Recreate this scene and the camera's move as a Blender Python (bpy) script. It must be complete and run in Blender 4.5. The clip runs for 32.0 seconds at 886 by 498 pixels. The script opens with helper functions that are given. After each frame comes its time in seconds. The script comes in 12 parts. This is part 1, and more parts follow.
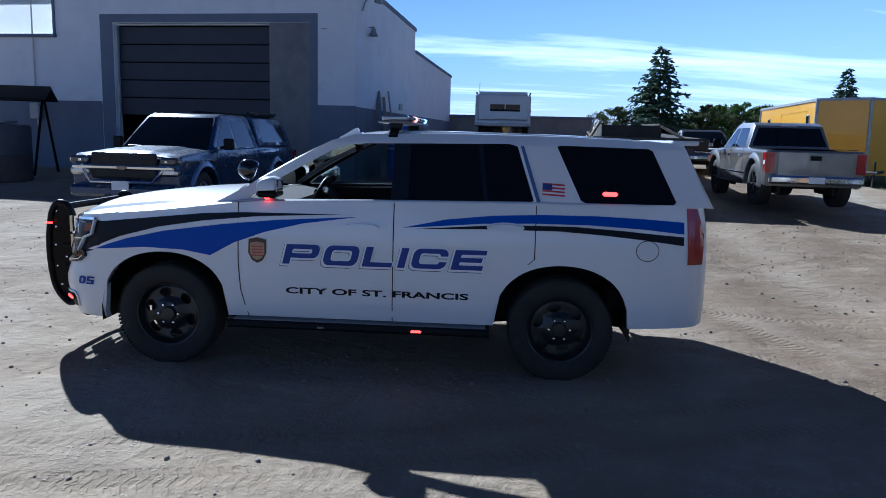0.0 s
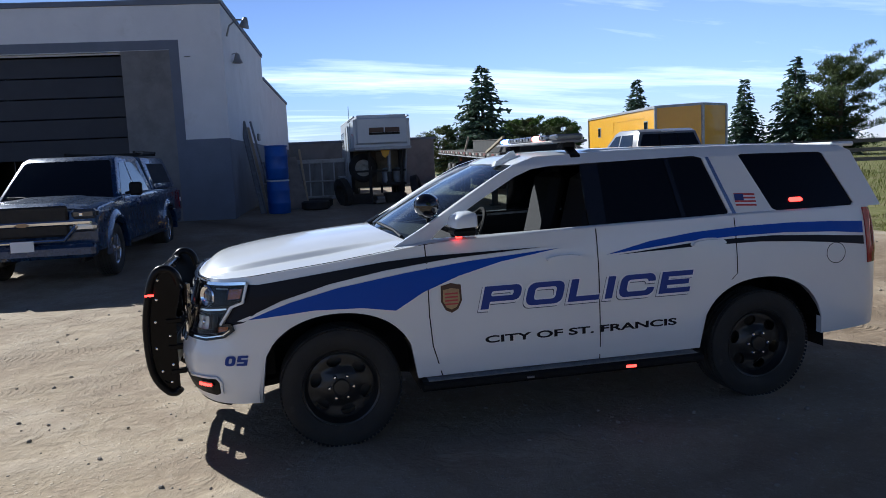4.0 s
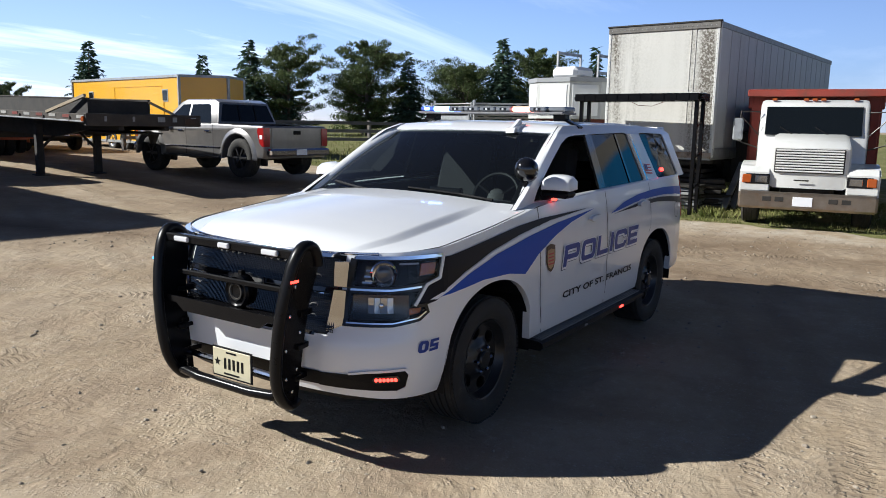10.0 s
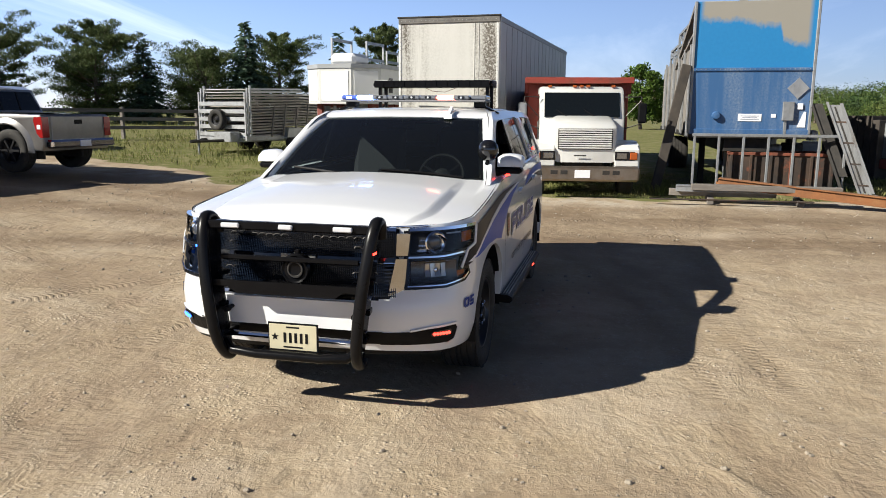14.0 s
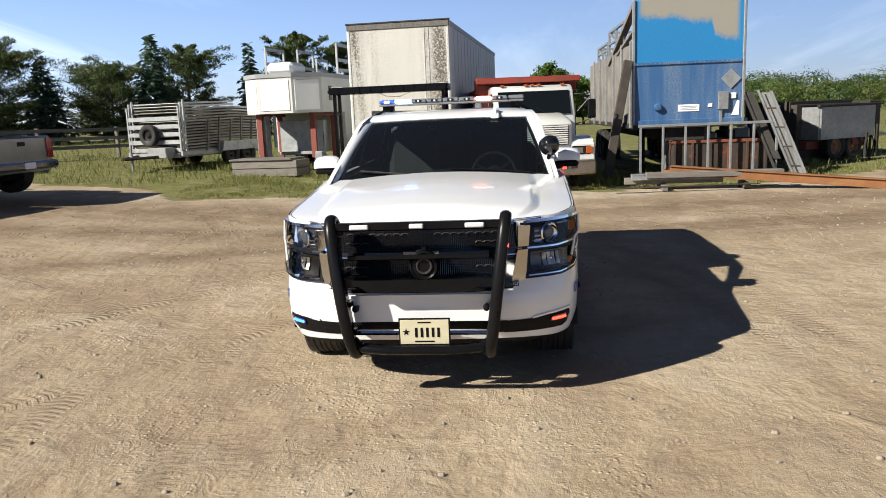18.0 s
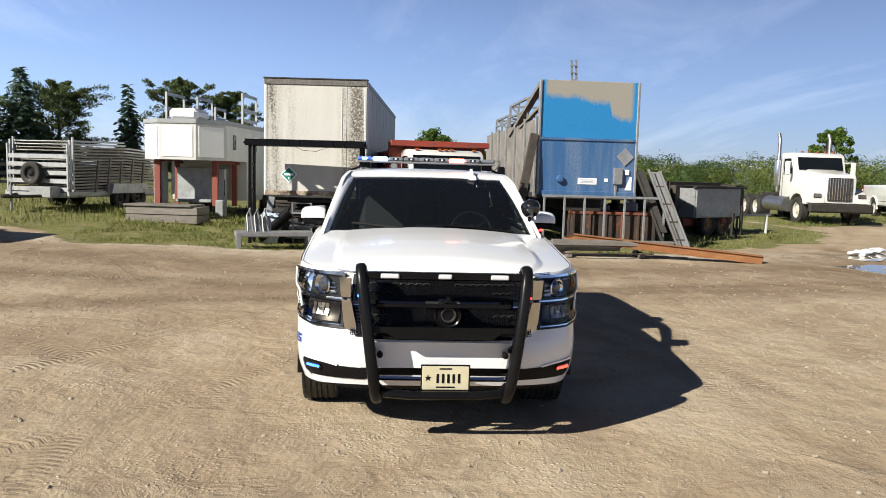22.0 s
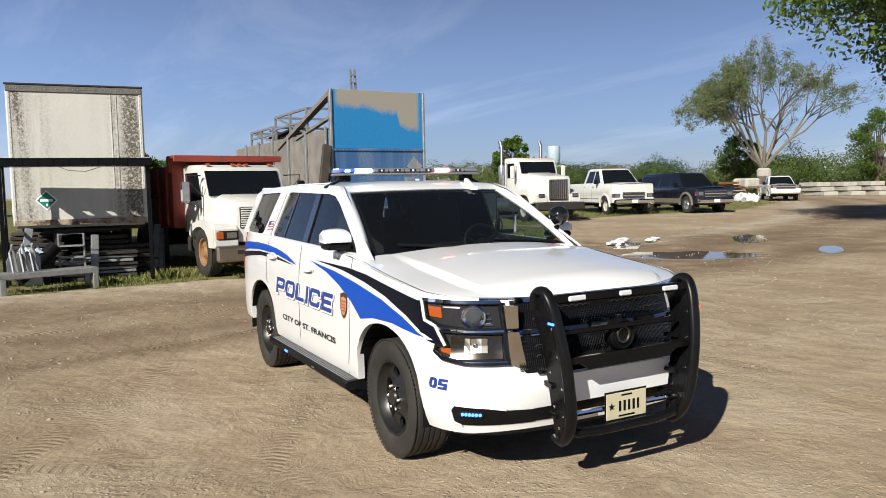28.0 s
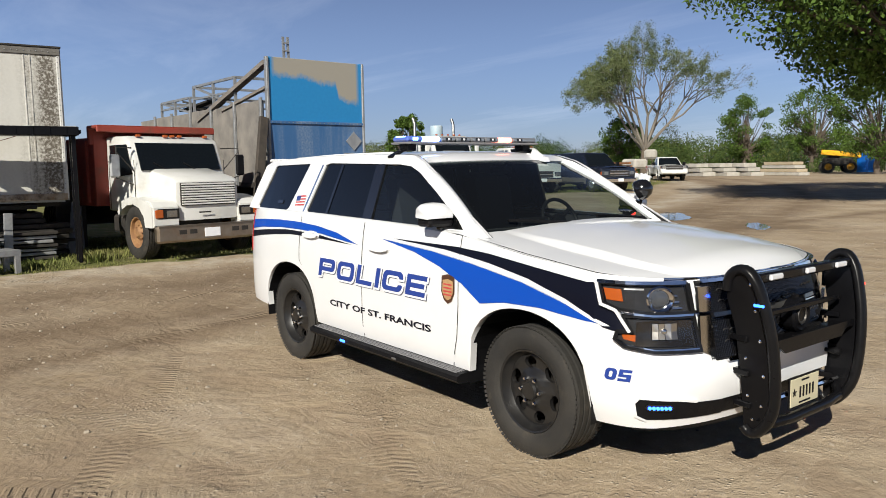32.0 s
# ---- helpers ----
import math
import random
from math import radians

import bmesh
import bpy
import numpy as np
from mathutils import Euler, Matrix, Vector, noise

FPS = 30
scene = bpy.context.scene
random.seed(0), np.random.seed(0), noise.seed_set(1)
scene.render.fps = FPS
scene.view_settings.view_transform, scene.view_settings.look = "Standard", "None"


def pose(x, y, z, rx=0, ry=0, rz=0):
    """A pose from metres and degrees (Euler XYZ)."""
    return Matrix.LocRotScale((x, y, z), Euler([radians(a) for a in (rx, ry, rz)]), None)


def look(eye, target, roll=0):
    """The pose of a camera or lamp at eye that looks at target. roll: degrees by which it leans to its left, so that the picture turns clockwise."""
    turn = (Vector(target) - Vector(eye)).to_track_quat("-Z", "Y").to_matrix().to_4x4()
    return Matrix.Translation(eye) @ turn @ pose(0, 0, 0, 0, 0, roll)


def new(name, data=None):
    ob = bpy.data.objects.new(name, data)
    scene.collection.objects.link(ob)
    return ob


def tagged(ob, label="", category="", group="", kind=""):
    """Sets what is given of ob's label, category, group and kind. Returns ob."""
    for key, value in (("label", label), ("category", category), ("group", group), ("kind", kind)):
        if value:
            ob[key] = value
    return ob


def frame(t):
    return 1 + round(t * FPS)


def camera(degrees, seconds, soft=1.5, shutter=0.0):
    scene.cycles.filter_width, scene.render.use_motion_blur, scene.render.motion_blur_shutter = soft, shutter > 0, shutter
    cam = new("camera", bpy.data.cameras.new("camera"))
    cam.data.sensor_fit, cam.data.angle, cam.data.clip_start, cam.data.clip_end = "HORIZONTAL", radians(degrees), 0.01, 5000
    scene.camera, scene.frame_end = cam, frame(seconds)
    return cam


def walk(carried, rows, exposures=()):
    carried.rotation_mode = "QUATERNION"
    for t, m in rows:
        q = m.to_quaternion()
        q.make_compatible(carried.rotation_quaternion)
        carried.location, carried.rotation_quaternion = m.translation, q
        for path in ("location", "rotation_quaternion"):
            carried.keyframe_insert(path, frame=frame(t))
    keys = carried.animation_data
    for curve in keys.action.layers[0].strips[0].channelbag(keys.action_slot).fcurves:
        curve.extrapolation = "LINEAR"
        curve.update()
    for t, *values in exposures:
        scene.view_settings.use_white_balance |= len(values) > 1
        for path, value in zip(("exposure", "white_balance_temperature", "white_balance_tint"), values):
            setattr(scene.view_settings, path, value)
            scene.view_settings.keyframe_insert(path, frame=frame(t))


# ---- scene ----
from mathutils import geometry

cam = camera(61.3, 32.0, 0.9)
METRES, EYE, TILT, LEAN, TURN = 16.09, 1.754, 0.0, 0.0, 0.0
ROWS = [
    (0.0, 0.0, 0.0, 0.0, 0.22, -8.56, -1.43),
    (0.5, -0.016, 0.0068, 0.0015, -3.01, -8.98, -0.07),
    (1.0, -0.0359, 0.0064, -0.0005, -7.57, -8.77, 1.51),
    (1.5, -0.058, 0.0108, 0.0016, -8.69, -7.86, 0.15),
    (2.0, -0.0795, 0.0201, 0.0019, -12.42, -6.58, 1.67),
    (2.5, -0.1031, 0.0274, 0.0004, -13.56, -5.04, 1.23),
    (3.0, -0.1275, 0.0379, 0.0014, -14.31, -7.76, 1.23),
    (3.5, -0.1484, 0.0485, 0.0011, -14.82, -6.95, 2.91),
    (5.5, -0.2191, 0.0936, 0.0018, -25.23, -8.07, 0.48),
    (6.0, -0.2426, 0.1049, 0.0007, -30.42, -9.13, 3.29),
    (6.5, -0.2601, 0.1179, 0.0008, -33.04, -8.98, 0.78),
    (7.0, -0.2738, 0.1339, 0.001, -37.03, -9.1, 1.67),
    (7.5, -0.2893, 0.1482, 0.0001, -39.78, -9.39, 0.14),
    (8.0, -0.3078, 0.1636, 0.0002, -44.45, -11.58, 0.11),
    (8.5, -0.3214, 0.1785, 0.0009, -50.13, -10.23, 1.44),
    (9.0, -0.3352, 0.1925, 0.0009, -52.8, -9.57, -0.4),
    (9.5, -0.3547, 0.2082, 0.0012, -57.66, -11.0, 1.08),
    (10.0, -0.3683, 0.2248, 0.0001, -60.06, -9.48, -1.01),
    (10.5, -0.38, 0.2408, 0.0019, -63.12, -10.17, -0.89),
    (11.0, -0.3967, 0.2565, 0.0006, -68.49, -11.3, 0.8),
    (11.5, -0.4101, 0.2735, 0.0012, -70.14, -9.87, -0.27),
    (12.0, -0.417, 0.2921, 0.0001, -73.92, -12.41, 1.31),
    (12.5, -0.4286, 0.303, -0.0001, -76.66, -11.3, 0.82),
    (13.0, -0.4399, 0.3097, 0.0, -80.2, -10.87, 1.4),
    (13.5, -0.4419, 0.31, -0.0001, -80.41, -11.14, -0.07),
    (14.0, -0.4431, 0.3101, 0.0002, -80.72, -10.39, -0.39),
    (14.5, -0.4448, 0.3096, 0.0001, -81.35, -9.33, -0.99),
    (16.5, -0.4474, 0.3188, -0.0002, -82.14, -10.81, -3.03),
    (17.0, -0.4478, 0.3374, -0.0019, -82.53, -10.29, -0.31),
    (17.5, -0.4527, 0.362, -0.0008, -80.82, -9.37, -0.14),
    (18.0, -0.4656, 0.3875, -0.0005, -88.35, -10.17, 2.26),
    (18.5, -0.4666, 0.4112, -0.0012, -92.12, -8.93, 4.5),
    (19.0, -0.4697, 0.4254, -0.0006, -93.13, -6.85, 0.86),
    (19.5, -0.4769, 0.439, -0.0016, -96.33, -6.81, 1.62),
    (20.0, -0.4783, 0.4448, -0.0012, -96.71, -6.45, 0.12),
    (20.5, -0.4778, 0.4465, -0.0009, -97.65, -6.58, -0.67),
    (21.0, -0.4789, 0.4472, -0.001, -98.0, -5.95, -1.22),
    (21.5, -0.4796, 0.4476, -0.001, -97.73, -5.99, -1.21),
    (22.0, -0.48, 0.4492, -0.0008, -98.06, -5.66, -1.57),
    (22.5, -0.4782, 0.4537, -0.0012, -98.87, -5.9, -2.24),
    (23.0, -0.4686, 0.4639, -0.0017, -102.17, -5.53, -0.92),
    (23.5, -0.4596, 0.4805, -0.0018, -106.25, -6.06, -0.44),
    (24.0, -0.4519, 0.5051, -0.0029, -111.74, -7.08, 1.71),
    (24.5, -0.4395, 0.5223, -0.0047, -111.95, -6.11, -0.35),
    (25.0, -0.4256, 0.5394, -0.0031, -114.13, -4.65, 0.32),
    (25.5, -0.4125, 0.5593, -0.0039, -117.98, -5.63, 2.08),
    (27.5, -0.3815, 0.599, -0.0028, -123.18, -4.75, 1.92),
    (28.0, -0.3813, 0.6006, -0.0026, -122.44, -4.57, 1.17),
    (28.5, -0.3823, 0.6016, -0.0026, -122.48, -4.22, 0.71),
    (29.0, -0.3825, 0.6023, -0.0025, -122.36, -4.13, 0.49),
    (29.5, -0.382, 0.6054, -0.0028, -122.78, -4.02, -0.11),
    (30.0, -0.3789, 0.6121, -0.0043, -123.41, -5.01, 0.33),
    (30.5, -0.3637, 0.619, -0.005, -123.41, -5.45, -1.38),
    (31.0, -0.3431, 0.6264, -0.0039, -124.5, -6.41, 1.1),
    (31.5, -0.3195, 0.6416, -0.0043, -129.71, -7.07, 1.06),
    (32.0, -0.2961, 0.6572, -0.0051, -131.68, -6.29, 0.73),
]
walk(cam, [(t, pose(0, 0, EYE, TILT, LEAN, TURN) @ pose(METRES * x, METRES * y, METRES * z, 90 + pitch, roll, yaw)) for t, x, y, z, yaw, pitch, roll in ROWS],
     [(0, 0.38, 4600, 10), (2, 0.38, 5300, 10), (6, 0.36, 5250, 10), (12, 0.50, 5950, 10), (19, 0.57, 6200, 10), (25, 0.48, 6150, 10), (28, 0.30, 6150, 10), (32, 0.18, 6150, 10)])


# ---------------------------------------------------------------- world and sun
SUN = Vector((-0.802, 1.362, 1.0)).normalized()
world = bpy.data.worlds.new("sky")
scene.world = world
world.use_nodes = True


def sky_nodes():
    nt = world.node_tree
    nt.nodes.clear()
    N, L = nt.nodes.new, nt.links.new
    sky = N("ShaderNodeTexSky")
    sky.sky_type, sky.sun_disc = "NISHITA", False
    sky.sun_elevation, sky.sun_rotation = math.asin(SUN.z), math.atan2(-SUN.x, SUN.y)
    sky.air_density, sky.dust_density, sky.ozone_density = 1.0, 0.2, 4.0
    # thin streaky cloud, laid on a flat layer overhead
    co = N("ShaderNodeTexCoord")
    sep = N("ShaderNodeSeparateXYZ")
    L(co.outputs["Generated"], sep.inputs[0])
    up = N("ShaderNodeMath")
    up.operation = "MAXIMUM"
    up.inputs[1].default_value = 0.03
    L(sep.outputs[2], up.inputs[0])
    add = N("ShaderNodeMath")
    add.inputs[1].default_value = 0.10
    L(up.outputs[0], add.inputs[0])
    dx, dy = N("ShaderNodeMath"), N("ShaderNodeMath")
    dx.operation = dy.operation = "DIVIDE"
    L(sep.outputs[0], dx.inputs[0]), L(add.outputs[0], dx.inputs[1])
    L(sep.outputs[1], dy.inputs[0]), L(add.outputs[0], dy.inputs[1])
    com = N("ShaderNodeCombineXYZ")
    L(dx.outputs[0], com.inputs[0]), L(dy.outputs[0], com.inputs[1])
    mp = N("ShaderNodeMapping")
    mp.inputs["Location"].default_value = (0.9, 0.35, 0)
    mp.inputs["Rotation"].default_value = (0, 0, radians(-22))
    mp.inputs["Scale"].default_value = (0.22, 0.75, 1)
    L(com.outputs[0], mp.inputs[0])
    nz = N("ShaderNodeTexNoise")
    nz.inputs["Scale"].default_value, nz.inputs["Detail"].default_value = 1.3, 9
    nz.inputs["Roughness"].default_value, nz.inputs["Distortion"].default_value = 0.62, 0.5
    L(mp.outputs[0], nz.inputs["Vector"])
    ramp = N("ShaderNodeValToRGB")
    ramp.color_ramp.elements[0].position, ramp.color_ramp.elements[1].position = 0.50, 0.72
    L(nz.outputs["Fac"], ramp.inputs[0])
    mix = N("ShaderNodeMixRGB")
    mix.inputs[2].default_value = (18, 18.5, 19.5, 1)
    # the cloud is thicker to the north
    nor = N("ShaderNodeMapRange")
    nor.inputs[1].default_value, nor.inputs[2].default_value, nor.inputs[3].default_value, nor.inputs[4].default_value = 0.30, 0.95, 0.12, 1.0
    L(sep.outputs[1], nor.inputs[0])
    thick = N("ShaderNodeMath")
    thick.operation = "MULTIPLY"
    L(ramp.outputs[0], thick.inputs[0]), L(nor.outputs[0], thick.inputs[1])
    hue = N("ShaderNodeMixRGB")
    hue.blend_type = "MULTIPLY"
    hue.inputs[0].default_value, hue.inputs[2].default_value = 1.0, (0.94, 0.98, 1.22, 1)
    L(sky.outputs[0], hue.inputs[1])
    veil = N("ShaderNodeMixRGB")
    veil.inputs[0].default_value, veil.inputs[2].default_value = 0.26, (7.2, 8.8, 12.6, 1)
    L(hue.outputs[0], veil.inputs[1])
    L(thick.outputs[0], mix.inputs[0]), L(veil.outputs[0], mix.inputs[1])
    # clear dry air: deep overhead, pale low down
    deep = N("ShaderNodeMapRange")
    deep.interpolation_type = "SMOOTHSTEP"
    deep.inputs[1].default_value, deep.inputs[2].default_value = 0.08, 0.54
    L(sep.outputs[2], deep.inputs[0])
    tone, dim = N("ShaderNodeMixRGB"), N("ShaderNodeMixRGB")
    tone.inputs[1].default_value, tone.inputs[2].default_value = (1.12, 1.12, 1.12, 1), (0.105, 0.125, 0.17, 1)
    L(deep.outputs[0], tone.inputs[0])
    dim.blend_type = "MULTIPLY"
    dim.inputs[0].default_value = 1.0
    L(mix.outputs[0], dim.inputs[1]), L(tone.outputs[0], dim.inputs[2])
    bg = N("ShaderNodeBackground")
    bg.inputs["Strength"].default_value = 0.056
    L(dim.outputs[0], bg.inputs["Color"])
    out = N("ShaderNodeOutputWorld")
    L(bg.outputs[0], out.inputs[0])


sky_nodes()
sun = new("sun", bpy.data.lights.new("sun", "SUN"))
sun.data.energy, sun.data.angle, sun.data.color = 6.0, radians(0.53), (1.0, 0.92, 0.77)
sun.matrix_world = look(SUN * 60, (0, 0, 0))


# ---------------------------------------------------------------- mesh helpers
def ground_z(x, y):
    d = min(max(0.0, math.hypot(x + 1, y - 6) - 7), 45)
    n = min(max(0.0, y - 8), 14)
    return 0.012 * d + 0.030 * n


def mesh_ob(name, bm, mat, smooth=False):
    me = bpy.data.meshes.new(name)
    bmesh.ops.recalc_face_normals(bm, faces=bm.faces)
    bm.to_mesh(me)
    bm.free()
    mats = mat if isinstance(mat, (list, tuple)) else [mat]
    for m in mats:
        me.materials.append(m)
    if smooth:
        me.polygons.foreach_set("use_smooth", [True] * len(me.polygons))
        me.set_sharp_from_angle(angle=radians(smooth if smooth > 1 else 38))
    return new(name, me)


def part(name, bm, mat, parent, label="", smooth=False):
    ob = mesh_ob(name, bm, mat, smooth)
    ob.parent = parent
    return tagged(ob, label) if label else ob


def thing(name, m, label, category, group="", kind=""):
    ob = new(name)
    ob.empty_display_size = 0.2
    ob.matrix_basis = m
    return tagged(ob, label, category, group, kind)


def piece(name, me, parent, m):
    """A repeat of the mesh me as an object of its own."""
    ob = new(name, me)
    ob.parent = parent
    ob.matrix_basis = m
    return ob


def B():
    return bmesh.new()


def box(bm, c, s, bev=0.0, m=None, mi=0):
    """A chamfered box of size s about c."""
    hx, hy, hz = s[0] / 2, s[1] / 2, s[2] / 2
    b = min(bev, hx * 0.9, hy * 0.9, hz * 0.9)
    T = (m or Matrix()) @ Matrix.Translation(c)
    if b <= 0:
        v = [bm.verts.new(T @ Vector((sx * hx, sy * hy, sz * hz))) for sx in (-1, 1) for sy in (-1, 1) for sz in (-1, 1)]
        for q in ((0, 1, 3, 2), (4, 6, 7, 5), (0, 4, 5, 1), (2, 3, 7, 6), (0, 2, 6, 4), (1, 5, 7, 3)):
            bm.faces.new([v[i] for i in q]).material_index = mi
        return
    V = {}
    for sx in (-1, 1):
        for sy in (-1, 1):
            for sz in (-1, 1):
                V[sx, sy, sz, 0] = bm.verts.new(T @ Vector((sx * hx, sy * (hy - b), sz * (hz - b))))
                V[sx, sy, sz, 1] = bm.verts.new(T @ Vector((sx * (hx - b), sy * hy, sz * (hz - b))))
                V[sx, sy, sz, 2] = bm.verts.new(T @ Vector((sx * (hx - b), sy * (hy - b), sz * hz)))
    fs = []
    for s1 in (-1, 1):
        fs.append([V[s1, -1, -1, 0], V[s1, 1, -1, 0], V[s1, 1, 1, 0], V[s1, -1, 1, 0]])
        fs.append([V[-1, s1, -1, 1], V[1, s1, -1, 1], V[1, s1, 1, 1], V[-1, s1, 1, 1]])
        fs.append([V[-1, -1, s1, 2], V[1, -1, s1, 2], V[1, 1, s1, 2], V[-1, 1, s1, 2]])
        for s2 in (-1, 1):
            fs.append([V[s1, s2, -1, 0], V[s1, s2, 1, 0], V[s1, s2, 1, 1], V[s1, s2, -1, 1]])
            fs.append([V[s1, -1, s2, 0], V[s1, 1, s2, 0], V[s1, 1, s2, 2], V[s1, -1, s2, 2]])
            fs.append([V[-1, s1, s2, 1], V[1, s1, s2, 1], V[1, s1, s2, 2], V[-1, s1, s2, 2]])
            for s3 in (-1, 1):
                fs.append([V[s1, s2, s3, 0], V[s1, s2, s3, 1], V[s1, s2, s3, 2]])
    for f in fs:
        bm.faces.new(f).material_index = mi


def frame_of(d):
    d = Vector(d).normalized()
    a = Vector((0, 0, 1)) if abs(d.z) < 0.9 else Vector((1, 0, 0))
    u = d.cross(a).normalized()
    return u, u.cross(d).normalized()


def tube(bm, pts, r, n=8, closed=False, mi=0):
    """A round bar through pts; r is one radius or one a point."""
    pts = [Vector(p) for p in pts]
    rs = r if isinstance(r, (list, tuple)) else [r] * len(pts)
    rings, u0 = [], None
    for i, p in enumerate(pts):
        a = pts[i - 1] if (i > 0 or closed) else p
        b = pts[(i + 1) % len(pts)] if (i < len(pts) - 1 or closed) else p
        d = (b - a).normalized()
        if u0 is None:
            u, v = frame_of(d)
        else:
            u = (u0 - d * u0.dot(d)).normalized()
            v = u.cross(d)
        u0 = u
        rings.append([bm.verts.new(p + (u * math.cos(2 * math.pi * k / n) + v * math.sin(2 * math.pi * k / n)) * rs[i]) for k in range(n)])
    m = len(rings)
    for i in range(m if closed else m - 1):
        A, C = rings[i], rings[(i + 1) % m]
        for k in range(n):
            bm.faces.new((A[k], A[(k + 1) % n], C[(k + 1) % n], C[k])).material_index = mi
    if not closed:
        for q in (rings[0], rings[-1]):
            bm.faces.new(q).material_index = mi


def lathe(bm, prof, n=24, m=None, mi=0):
    """Turns the profile (radius, height) about z."""
    T = m or Matrix()
    rings = []
    for r, h in prof:
        if r < 1e-6:
            rings.append([bm.verts.new(T @ Vector((0, 0, h)))])
        else:
            rings.append([bm.verts.new(T @ Vector((r * math.cos(2 * math.pi * k / n), r * math.sin(2 * math.pi * k / n), h))) for k in range(n)])
    for A, C in zip(rings, rings[1:]):
        for k in range(n):
            q = [A[k % len(A)], A[(k + 1) % n % len(A)], C[(k + 1) % n % len(C)], C[k % len(C)]]
            q = list(dict.fromkeys(q))
            if len(q) > 2:
                bm.faces.new(q).material_index = mi


def prism(bm, poly, a, b, axis="y", m=None, mi=0):
    """Extrudes a 2D outline from a to b along an axis; the outline lies in the other two (x z for y, y z for x, x y for z)."""
    T = m or Matrix()

    def at(p, h):
        return T @ Vector({"y": (p[0], h, p[1]), "x": (h, p[0], p[1]), "z": (p[0], p[1], h)}[axis])
    A = [bm.verts.new(at(p, a)) for p in poly]
    C = [bm.verts.new(at(p, b)) for p in poly]
    n = len(poly)
    for i in range(n):
        bm.faces.new((A[i], A[(i + 1) % n], C[(i + 1) % n], C[i])).material_index = mi
    for ring in (A, C):
        if n > 4:
            from_poly = geometry.tessellate_polygon([[Vector((p[0], p[1], 0)) for p in poly]])
            for t in from_poly:
                try:
                    bm.faces.new([ring[i] for i in t]).material_index = mi
                except ValueError:
                    pass
        else:
            bm.faces.new(ring).material_index = mi


def bar(bm, p, q, w, h, bev=0.0, mi=0):
    """A square bar from p to q."""
    p, q = Vector(p), Vector(q)
    u, v = frame_of(q - p)
    m = Matrix((u, (q - p).normalized(), v)).transposed().to_4x4()
    m.translation = (p + q) / 2
    box(bm, (0, 0, 0), (w, (q - p).length, h), bev, m, mi)


def lerp(xs, ys, x):
    return float(np.interp(x, xs, ys))


